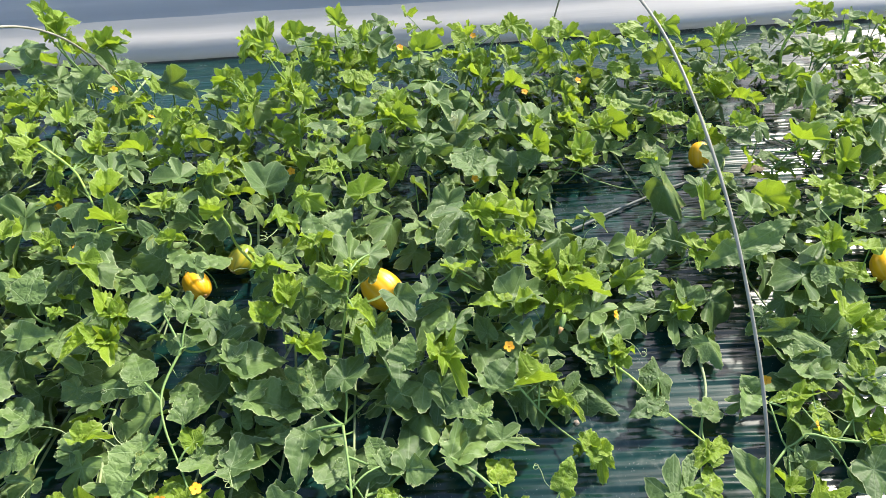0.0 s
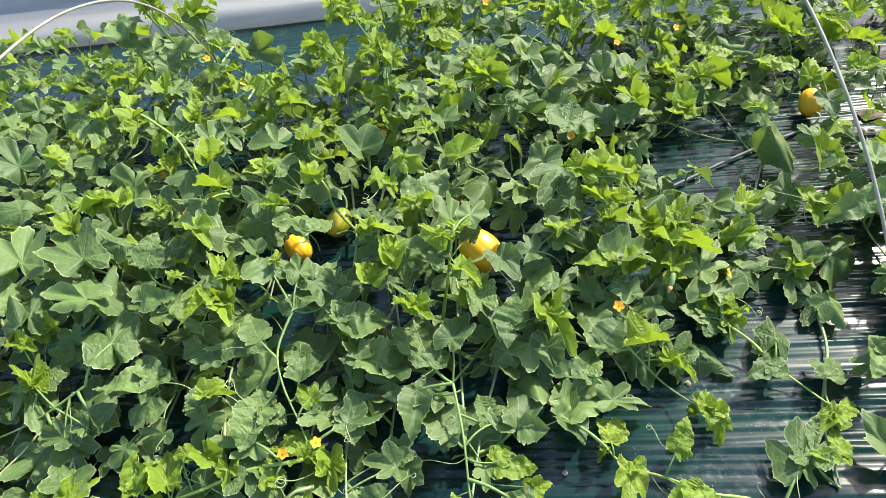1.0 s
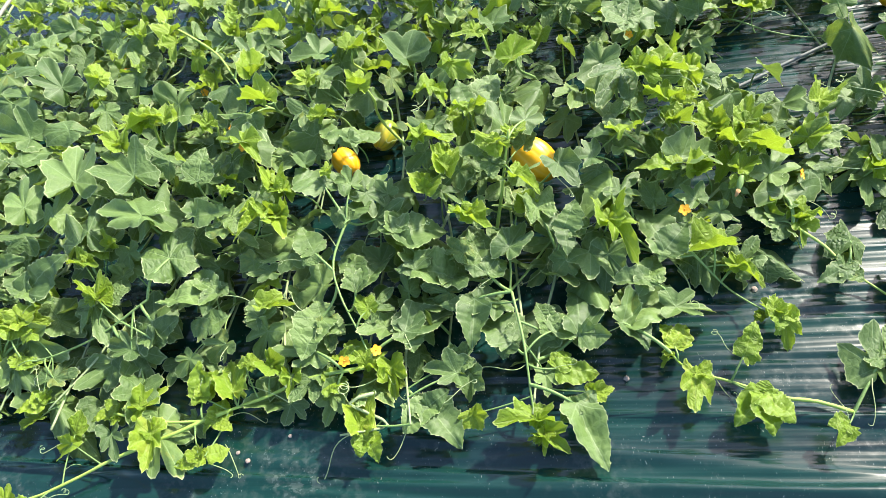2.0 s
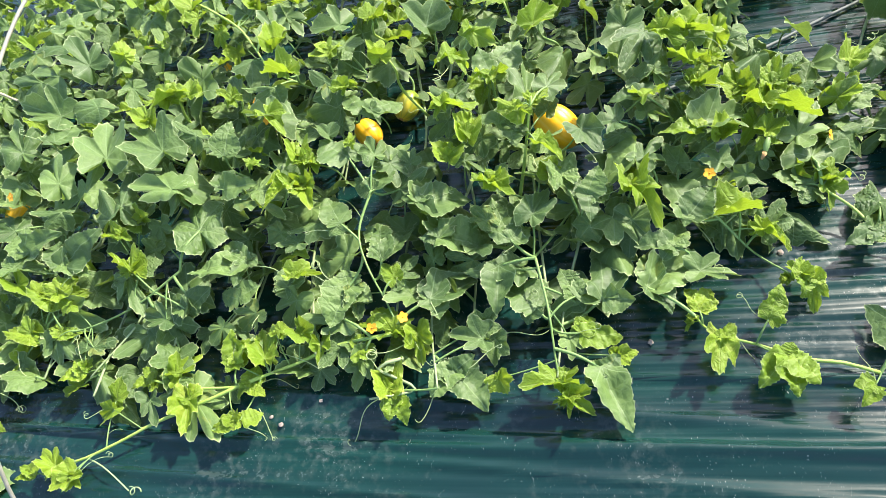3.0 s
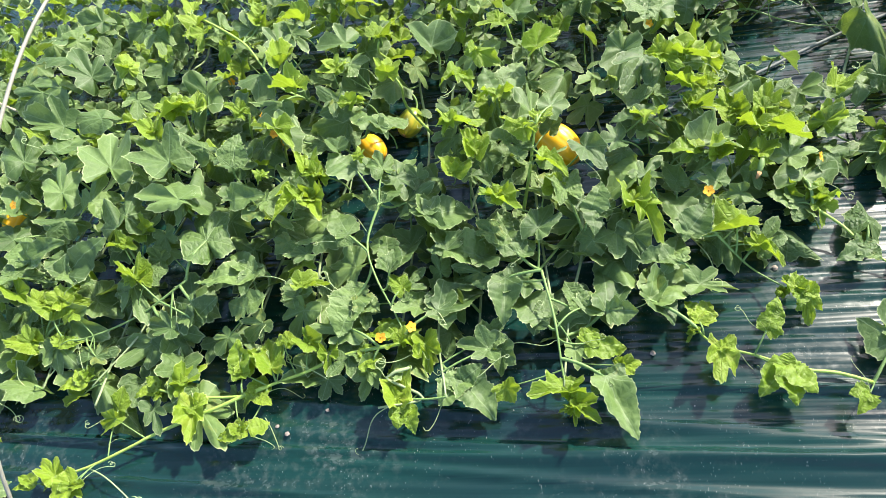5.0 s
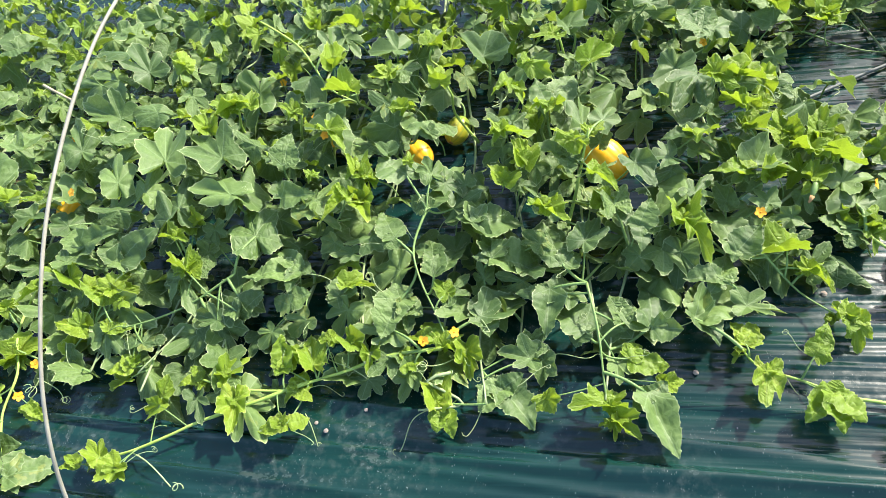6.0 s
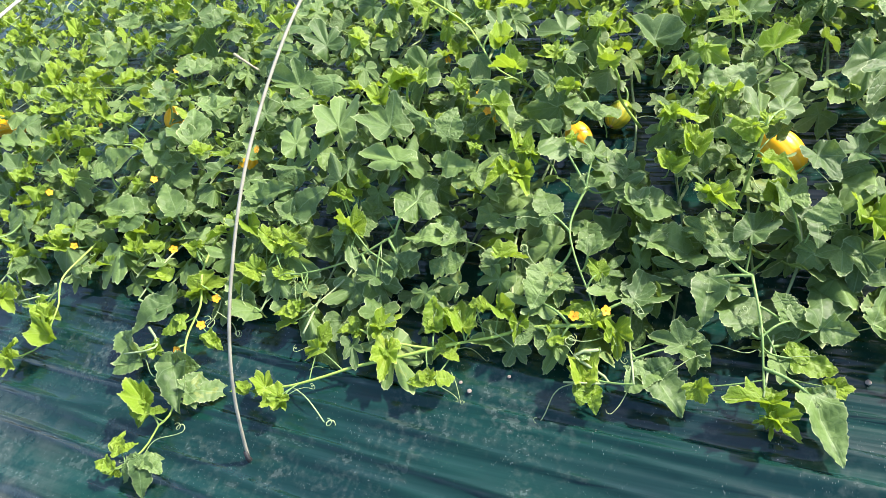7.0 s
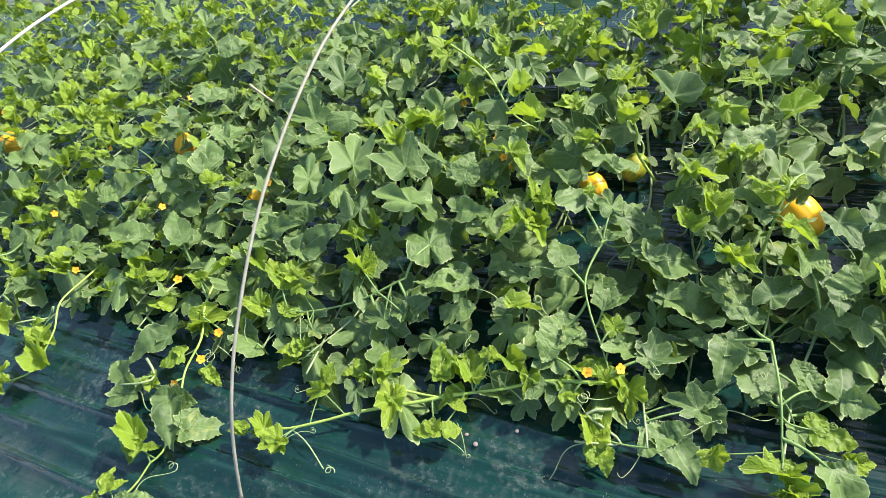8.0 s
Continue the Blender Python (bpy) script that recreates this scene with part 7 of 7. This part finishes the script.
vine = Vine([(1.08, 1.50, 0.012), (1.03, 1.44, 0.012), (1.09, 1.39, 0.012), (1.02, 1.33, 0.012)], "sparse melon vine with bright yellow-green young leaves on glossy film", 0.0036, 0, 266)
vine.dress([
    (1.14, 1.467, 0.121, 7, -32, -4, 0.077, 0.61, 1), (1.005, 1.339, 0.152, 14, 4, 8, 0.071, 0.62, 1),
])
vine = Vine([(1.14, 1.96, 0.012), (1.08, 1.81, 0.012), (1.15, 1.67, 0.012), (1.14, 1.53, 0.012)], "sparse melon vine with broad dark green lobed leaves on glossy film", 0.0036, 0, 267)
vine.dress([
    (1.001, 1.914, 0.164, 350, -9, -8, 0.074, 0.55, 1), (1.089, 1.928, 0.155, 352, -8, -15, 0.057, 0.96, 3), (1.092, 1.928, 0.155, 74, -13, 8, 0.046, 1.19, 3),
    (1.153, 1.875, 0.164, 84, -5, 11, 0.074, 0.55, 1), (1.184, 1.77, 0.143, 19, -31, 4, 0.087, 0.62, 0), (1.078, 1.565, 0.143, 31, 2, 5, 0.117, 0.62, 0),
    (1.036, 1.536, 0.164, 142, -13, -22, 0.074, 0.55, 1), (1.191, 1.591, 0.164, 162, 11, 11, 0.074, 0.55, 1),
])
vine = Vine([(0.95, 2.11, 0.012), (0.98, 2.08, 0.012), (0.96, 2.05, 0.012), (1.02, 2.03, 0.012)], "sparse melon vine with bright yellow-green young leaves on glossy film", 0.0036, 0, 268)
vine.dress([
    (0.982, 2.074, 0.205, 342, -22, -10, 0.074, 0.55, 1), (0.973, 2.037, 0.233, 31, -23, 13, 0.065, 0.62, 1), (1.017, 2.072, 0.214, 66, -13, 27, 0.067, 0.62, 0),
])
vine = Vine([(1.20, 1.56, 0.012), (1.20, 1.54, 0.012), (1.20, 1.51, 0.012), (1.28, 1.48, 0.012)], "sparse melon vine with broad dark green lobed leaves on glossy film", 0.0036, 0, 269)
vine.dress([
    (1.241, 1.492, 0.143, 17, -15, -7, 0.097, 0.62, 0),
])
vine = Vine([(1.28, 1.96, 0.012), (1.29, 1.88, 0.012), (1.30, 1.81, 0.012), (1.31, 1.73, 0.012)], "sparse melon vine with broad dark green lobed leaves on glossy film", 0.0036, 0, 270)
vine.dress([
    (1.219, 1.929, 0.112, 196, 33, 0, 0.084, 0.62, 0), (1.351, 1.83, 0.155, 352, -14, -7, 0.074, 0.88, 3), (1.343, 1.814, 0.155, 138, -4, 15, 0.067, 1.06, 3),
    (1.3, 1.743, 0.112, 182, 29, 12, 0.04, 0.87, 0),
])
vine = Vine([(1.35, 2.15, 0.012), (1.40, 2.11, 0.012), (1.34, 2.08, 0.012), (1.35, 2.04, 0.012)], "sparse melon vine with bright yellow-green young leaves on glossy film", 0.0036, 0, 271)
vine.dress([
    (1.317, 2.095, 0.143, 24, -26, 1, 0.062, 0.86, 0), (1.352, 2.092, 0.121, 88, -11, 18, 0.076, 0.62, 1), (1.414, 2.105, 0.121, 81, -6, 24, 0.08, 0.55, 1),
    (1.244, 2.049, 0.302, 4, 2, 14, 0.074, 0.62, 1), (1.334, 2.112, 0.251, 98, 1, 30, 0.045, 1.04, 1), (1.432, 2.121, 0.222, 60, 10, -1, 0.104, 0.62, 2),
    (1.394, 2.049, 0.255, 17, -24, 2, 0.047, 0.9, 2),
])
vine = Vine([(1.51, 1.99, 0.012), (1.44, 1.96, 0.012), (1.44, 1.93, 0.012), (1.50, 1.91, 0.012)], "sparse melon vine with bright yellow-green young leaves on glossy film", 0.0036, 0, 272)
vine.dress([
    (1.469, 1.916, 0.121, 339, -24, -15, 0.062, 0.75, 1),
])
vine = Vine([(1.06, 1.16, 0.012), (0.98, 1.06, 0.014), (0.93, 0.95, 0.012), (0.90, 0.82, 0.012), (0.83, 0.66, 0.012)], "sparse melon vine with broad dark green lobed leaves on glossy film", 0.0036, 0, 273)
vine.dress([
    (0.965, 1.060, 0.070, 200, 10, 8, 0.082, 0.90, 0), (0.920, 0.990, 0.080, 120, 12, -10, 0.078, 0.95, 0), (0.915, 0.930, 0.060, 235, 8, 12, 0.085, 0.88, 0),
    (0.985, 0.985, 0.065, 75, 10, 6, 0.080, 0.92, 0), (0.900, 0.790, 0.060, 110, 14, -8, 0.074, 0.95, 0), (0.825, 0.640, 0.050, 150, 10, 10, 0.072, 0.90, 0),
    (0.880, 0.720, 0.060, 60, 6, -12, 0.050, 0.75, 1), (1.010, 1.090, 0.085, 300, -10, 8, 0.056, 0.75, 1),
])


# ---------------------------------------------------------------- the crowded bed
def edge_line(x):
    """Where the crowd of leaves ends towards the path."""
    if x < -0.9:
        return 0.52 - 0.10 * (x + 0.9) * 0.3
    if x < 0.0:
        return 0.52 + 0.10 * (x + 0.9)
    if x < 0.66:
        return 0.61 + 0.40 * min(1, x / 0.6)
    return 0.66


BARE = [  # ellipses of bare film: x, y, half widths
    (0.56, 1.47, 0.20, 0.17), (0.30, 0.66, 0.36, 0.18), (0.60, 0.80, 0.11, 0.17), (0.66, 1.06, 0.07, 0.07),
    (1.10, 1.72, 0.10, 0.11), (-0.82, 2.30, 0.34, 0.26), (1.1, 2.42, 0.6, 0.10), (0.0, 2.48, 0.6, 0.10),
    (-0.53, 1.20, 0.13, 0.11), (-0.03, 1.13, 0.10, 0.10), (0.18, 1.30, 0.10, 0.06),
]
SIGHT = [(-.09, 1.14, .08), (-.49, 1.28, .10), (-.58, 1.19, .08), (1.1, 1.15, .06), (.80, 1.64, .06), (-2.94, 1.23, .045), (-2.07, 1.29, .05)]   # melons that stay free of leaves in front


def cover(x, y):
    """How thickly leaves stand at a place, 0 to 1."""
    e = edge_line(x) + 0.06 * noise.noise((x * 4, 0.5, 0))
    c = max(0.0, min(1.0, (y - e) / 0.10))
    c *= max(0.0, min(1.0, (2.42 - y) / 0.25))
    c *= max(0.0, min(1.0, (min(x + 4.7, 2.35 - x) + 0.75 * noise.noise((y * 2.3, 7.1, x * 0.8))) / 1.3))
    for bx, by, rx, ry in BARE:
        d = ((x - bx) / rx) ** 2 + ((y - by) / ry) ** 2
        if d < 1.4:
            c *= max(0.0, (d - 0.8) / 0.6)
    if x > 0.15:
        c *= 0.9 if x > 0.72 and y < 1.3 else 0.95 if y > 1.3 else (0.8 if x < 0.5 else 0.3) if y < 1.0 else 0.7
    return c


def canopy(x, y):
    """Height of the crowd's top."""
    inner = max(0.0, min(1.0, (y - edge_line(x)) / 0.45))
    h = 0.07 + 0.17 * inner
    if x > 0.1:
        h -= 0.085 * min(1, (x - 0.1) / 0.3) * inner
    return h + 0.045 * noise.noise((x * 3.1, y * 3.1, 9))


def build_crowd():
    rng = random.Random(5)
    spots = []
    x_lo, x_hi = -4.7, 2.35
    tries = int((x_hi - x_lo) * 2.1 * 1700)
    grid = {}
    for _ in range(tries):
        x, y = rng.uniform(x_lo, x_hi), rng.uniform(0.4, 2.5)
        c = cover(x, y)
        if rng.random() > c:
            continue
        far = x < -2.3
        gap = 0.044 if far else 0.036 if y > 1.5 else 0.040 if y > 1.25 else 0.046
        cell = (int(x / 0.08), int(y / 0.08))
        crowd = [q for i in (-1, 0, 1) for j in (-1, 0, 1) for q in grid.get((cell[0] + i, cell[1] + j), ())]
        if any((q[0] - x) ** 2 + (q[1] - y) ** 2 < gap * gap for q in crowd):
            continue
        s = (x, y)
        grid.setdefault(cell, []).append(s)
        spots.append(s)
    strips = {}
    for x, y in spots:
        strips.setdefault(int((x - x_lo) / 0.16), []).append((x, y))
    for k in sorted(strips):
        pts = sorted(strips[k], key=lambda q: q[1])
        xc = x_lo + (k + 0.5) * 0.16
        y0, y1 = pts[0][1], pts[-1][1] + 0.01
        n = 6
        if xc > 0.15:
            ym = pts[len(pts) // 2][1]
            y0, y1 = ym - 0.08, ym + 0.08
        path = [(xc + 0.06 * noise.noise((k * 3.3, i * 0.9, 4)), y1 + (y0 - y1) * i / n, 0.025 + 0.02 * noise.noise((k, i * 1.3, 0)) + 0.04 * rng.random()) for i in range(n + 1)]
        bushy = "trailing melon vine crowded with lobed green leaves" if xc < 0.25 else "sparse trailing melon vine with lobed leaves on dark film"
        v = Vine(path, bushy, 0.0045, 0, 100 + k)
        for x, y in pts:
            top = canopy(x, y)
            z = top * (1 - 0.75 * rng.random() ** 1.7)
            taken = sum((x - q[0]) ** 2 + (y - q[1]) ** 2 < (0.85 * q[3]) ** 2 for q in PLACED)
            if taken > 1 and rng.random() < 0.3:
                continue
            if -2.1 < x < 1.35 and y < 2.2:
                z = min(z, (0.2 + 0.5 * rng.random()) * top) if y < 1.5 else min(z, (0.42 + 0.5 * rng.random()) * top)
            elif taken:
                z = min(z, 0.6 * top)
            if x > 0.45 and rng.random() < (0.1 if y > 1.3 or x > 0.75 else 0.3):
                continue
            if any(abs(x - q[0] - 0.05 * (q[0] + .1) * -1) < q[2] and -0.03 < q[1] - y < 0.30 and abs((q[1] - y) - (z - 0.06)) < q[2] + 0.03 for q in SIGHT):
                continue
            far_off = x < -2.0
            h = rng.gauss(190, 75)
            fresh = 0.7 if x < -0.4 and y > 1.2 else 0.5 if y > 1.25 or x < -1.6 or 0.1 < x < 0.6 else 0.25
            young = rng.random() < (fresh if z > 0.55 * top else 0.03)
            size = rng.uniform(0.050, 0.088) * (1.0 if not young else 0.78) * (0.86 if y > 1.4 or far_off else 1.0)
            down, bank = sunward(h, 18)
            v.leaf((x, y, z), h, size, young, down + rng.gauss(8, 22), bank + rng.gauss(0, 20), stalk=z > 0.55 * top and (y < 1.45 or rng.random() < 0.5))
            if rng.random() < 0.09:
                v.tendril((x, y, z * 0.8), rng.uniform(0, 360), rng.uniform(0.06, 0.13), rng.uniform(-10, 40))
            if y > 1.1 and rng.random() < 0.006:
                v.flower((x + 0.03, y - 0.03, z + 0.01), 0.011, (rng.uniform(0, 60), rng.uniform(-30, 30)))
            if rng.random() < (0.035 if x < 0.1 else 0.012) and x < -2.0:
                up = rng.uniform(0.03, 0.10)
                v.shoot((x, y, top + up), 6, 0.042, None, 0.05, top * 0.8)


build_crowd()


# ---------------------------------------------------------------- blossoms, tendrils, young tips
def beside(p):
    """The runner whose stem passes nearest to a place."""
    return min(RUNNERS, key=lambda v: (v.nearest(Vector(p)) - Vector(p)).length_squared)


for x, y, z in [(-0.82, 1.20, .21), (-0.79, 1.15, .19), (-0.76, 1.13, .18), (-1.38, 0.93, .25), (-0.41, 0.63, .11), (-0.47, 0.61, .11), (0.18, 0.87, .17), (-0.07, 2.03, .27),
                (-0.97, 1.89, .26), (0.14, 1.43, .17), (0.42, 0.98, .12), (-0.37, 1.53, .16), (-1.53, 0.63, .17), (-1.37, 0.54, .10), (-1.43, 0.40, .065), (-1.39, 0.47, .08)]:
    beside((x, y, z)).flower((x, y, z), 0.0115, (rng.uniform(25, 65), rng.uniform(-25, 25)))
for x, y, z in [(-1.88, 0.60, .18), (-1.73, 0.84, .21), (-2.08, 0.75, .23), (-2.03, 1.37, .21), (0.73, 0.70, .11), (0.48, 1.85, .21), (0.70, 0.83, .07)]:
    beside((x, y, z)).flower((x, y, z), 0.0105, (rng.uniform(25, 65), rng.uniform(-25, 25)))

# x, y, z, heading, length
for x, y, z, heading, length in [(-.45, .50, .035, 214, .11), (-1.09, .38, .02, 123, .14), (-.72, .48, .03, 153, .07), (-.73, .53, .035, 101, .075), (-.66, .60, .05, 122, .04),
                                 (.16, .62, .025, 130, .09), (-1.21, .64, .06, 244, .16), (-1.07, .43, .02, 83, .045), (-.42, .61, .05, 130, .07), (-1.38, .52, .07, 140, .08), (-1.36, .36, .03, 80, .06)]:
    beside((x, y, z)).tendril((x, y, z), heading, length, -math.degrees(math.asin(min(0.5, 0.7 * z / length))))

for v in (edge_runner, tip_runner, side_runner, reaching_stem, hanging_stem, long_tip_runner, short_tip_runner, film_runner):
    v.shoot(v.path[-1], 4, 0.020, 200, 0.015)
# tall growing tips over the crowd
for v, n in ((tall_shoot, 9), (back_shoot, 9), (thin_shoot, 8), (far_shoot, 7), (mid_shoot, 8)):
    v.shoot(v.path[-1], n, 0.034, None, 0.05)
    for i in (0.75, 0.5):
        q = v.path[int(len(v.path) * i)]
        v.leaf(q + Vector((0.03, -0.02, 0.01)), v.rng.uniform(90, 270), 0.045, True, 20, 0)
        v.leaf(q + Vector((-0.03, 0.0, 0.02)), v.rng.uniform(180, 360), 0.05, True, 20, 0)


def build_fruitlet(v, x, y, z, heading):
    """A finger-long unripe fruit with a withered blossom at its end."""
    pts = [Vector((0, 0.004 * i, 0)) for i in range(9)]
    me = tube("fruitlet", pts, lambda t: 0.0065 * math.sin(math.pi * (0.12 + 0.83 * t)) ** 0.6, STEM, 9)
    m = Matrix.Translation(Vector((x, y, z)) - v.origin) @ pose(0, 0, 0, -25, 0, -heading)
    fruit = part("fruitlet", me, v.root, m, "small unripe green fruit")
    part("dry_blossom", tube("dry_blossom", [Vector((0, 0.031, 0)), Vector((0.001, 0.038, 0.001)), Vector((0.003, 0.045, -0.001))], lambda t: 0.0045 * (1 - 0.6 * t), DRY, 6, 0.5), fruit, None, "withered brown blossom")


for x, y, z, heading in [(-.11, 1.33, .13, 150), (.31, .98, .13, 200), (-.34, 1.36, .18, 180)]:
    build_fruitlet(beside((x, y, z)), x, y, z, heading)


# ---------------------------------------------------------------- melons
def build_melon(x, y, z, r, half, heading, tip, material, label):
    """An oval melon with ten shallow furrows; heading and tip: where its blossom end points and how far it dips."""
    verts, faces = [], []
    n, rings = 60, 22
    for i in range(rings + 1):
        a = math.pi * i / rings
        for k in range(n):
            b = 2 * math.pi * k / n
            furrow = 1 - 0.028 * abs(math.cos(5 * b)) ** 8
            q = r * math.sin(a) ** 0.9 * furrow * (1 + 0.02 * noise.noise((math.cos(b) * 2, math.sin(b) * 2, i * 0.2 + x)))
            verts.append((q * math.cos(b), q * math.sin(b), half * math.cos(a)))
    for i in range(rings):
        for k in range(n):
            c, d = i * n + k, i * n + (k + 1) % n
            faces.append((c, c + n, d + n, d))
    melon = tagged(new("melon"), label, "melon", "melons on the bed")
    melon.matrix_basis = Matrix.Translation((x, y, z)) @ Matrix.Rotation(radians(-heading), 4, "Z") @ Matrix.Rotation(radians(-90 - tip), 4, "X")
    part("rind", mesh_from("rind", verts, faces, [material]), melon)
    stalk = [Vector((0, 0, -half * 0.97)), Vector((0.004, 0.003, -half - 0.012)), Vector((0.012, -0.006, -half - 0.03)), Vector((0.03, -0.01, -half - 0.045))]
    part("stalk", tube("stalk", spline(stalk, 0.005), 0.003, STEM, 7), melon, None, "green stalk")
    scar = [Vector((0, 0, half * 0.965)), Vector((0, 0, half * 1.012))]
    part("blossom_scar", tube("blossom_scar", scar, 0.006, DRY, 9), melon, None, "brown dry blossom scar")


build_melon(-.100, 1.135, .074, .046, .062, 130, 24, RIND, "ripe golden yellow melon shining among the leaves")
build_melon(-.485, 1.285, .062, .033, .043, 200, 10, UNRIPE, "half-ripe green and yellow melon under leaves")
build_melon(-.572, 1.185, .076, .033, .042, 140, 12, RIND, "small yellow melon half hidden by a leaf")
build_melon(.822, 1.645, .050, .031, .040, 190, 40, RIND, "small golden melon among fresh shoots on the film")
build_melon(1.118, 1.150, .046, .036, .048, 200, 5, RIND, "yellow melon among sparse vines on the film")
build_melon(-2.965, 1.228, .080, .054, .070, 60, 10, RIND, "large golden melon deep among the leaves")
build_melon(-2.085, 1.280, .066, .036, .048, 170, 20, RIND, "orange-yellow melon tucked behind a broad leaf")
build_melon(-1.600, 1.045, .062, .030, .040, 190, 15, RIND, "dull yellow melon in the shade of leaves")


# ---------------------------------------------------------------- hose, soil, grit
def build_hose():
    pts = spline([(-.2, 1.10, .012), (.1, 1.25, .012), (.38, 1.37, .014), (.53, 1.45, .014), (.69, 1.53, .014), (.80, 1.58, .008)], 0.03)
    hose = tagged(new("drip_hose"), "thin dark drip hose lying across the film", "hose")
    part("pipe", tube("pipe", pts, 0.0045, PIPE, 10), hose)


build_hose()


def build_stone(x, y, r, label):
    bm = bmesh.new()
    bmesh.ops.create_icosphere(bm, subdivisions=2, radius=r)
    for v in bm.verts:
        v.co *= 1 + 0.35 * noise.noise(v.co * (1.4 / r) + Vector((x, y, 0)) * 30)
        v.co.z *= 0.6
    me = bpy.data.meshes.new("pebble")
    bm.to_mesh(me)
    bm.free()
    me.materials.append(STONE)
    ob = tagged(new("pebble", me), label, "pebble", "pebbles on the film")
    ob.location = (x, y, swell(x, y) + crease(x, y) + r * 0.45)


for x, y, r, label in [(-.675, .454, .0050, "pinkish pebble lying on dark film"), (.052, .608, .0050, "small white pebble on dark film"), (.315, .792, .006, "small grey pebble on dark film"), (-.70, .47, .004, "crumb of pale grit on dark film"), (-.60, .505, .004, "crumb of pale grit on dark film")]:
    build_stone(x, y, r, label)


def build_soil_patch(x, y, r):
    """A ragged patch of dark soil: a planting hole in a cut of the film, or a stand-in for deep shadow."""
    n = 28
    verts, faces = [(0, 0, 0.012)], []
    for f in (0.55, 1.0):
        for k in range(n):
            a = 2 * math.pi * k / n
            q = r * f * (1 + 0.3 * noise.noise((math.cos(a) * 1.6, math.sin(a) * 1.6, x * 9)))
            verts.append((q * math.cos(a) * 1.3, q * math.sin(a), (0.012 if f < 1 else 0.005) + 0.006 * noise.noise((k * 0.9, f, 2))))
    for k in range(n):
        faces.append((0, 1 + k, 1 + (k + 1) % n))
        faces.append((1 + k, 1 + n + k, 1 + n + (k + 1) % n, 1 + (k + 1) % n))
    ob = tagged(new("hole_or_shadow_patch", mesh_from("hole_or_shadow_patch", verts, faces, [SOIL])), "ragged patch of dark soil on the film, as planting hole or stand-in for shadow", "planting hole", "planting holes")
    ob.location = (x, y, swell(x, y))


# the first patch stands in for black shadow by a leaf, the second is a hole
for x, y, r in [(.71, 1.47, .018), (.98, 1.62, .024)]:
    build_soil_patch(x, y, r)

DRY_STALK = simple_material("dry_stalk", (0.28, 0.235, 0.15), (0.43, 0.37, 0.26), 40, 0.6)
twig = tagged(new("dry_stalk"), "pale dry cut stalk resting on leaves", "dry stalk")
part("stalk", tube("stalk", spline([(-1.81, 1.445, .215), (-1.79, 1.44, .20), (-1.74, 1.43, .165), (-1.68, 1.42, .12), (-1.62, 1.41, .04), (-1.58, 1.40, .005)], 0.012), lambda t: 0.0048 - 0.0015 * t, DRY_STALK, 8, 0.3), twig)
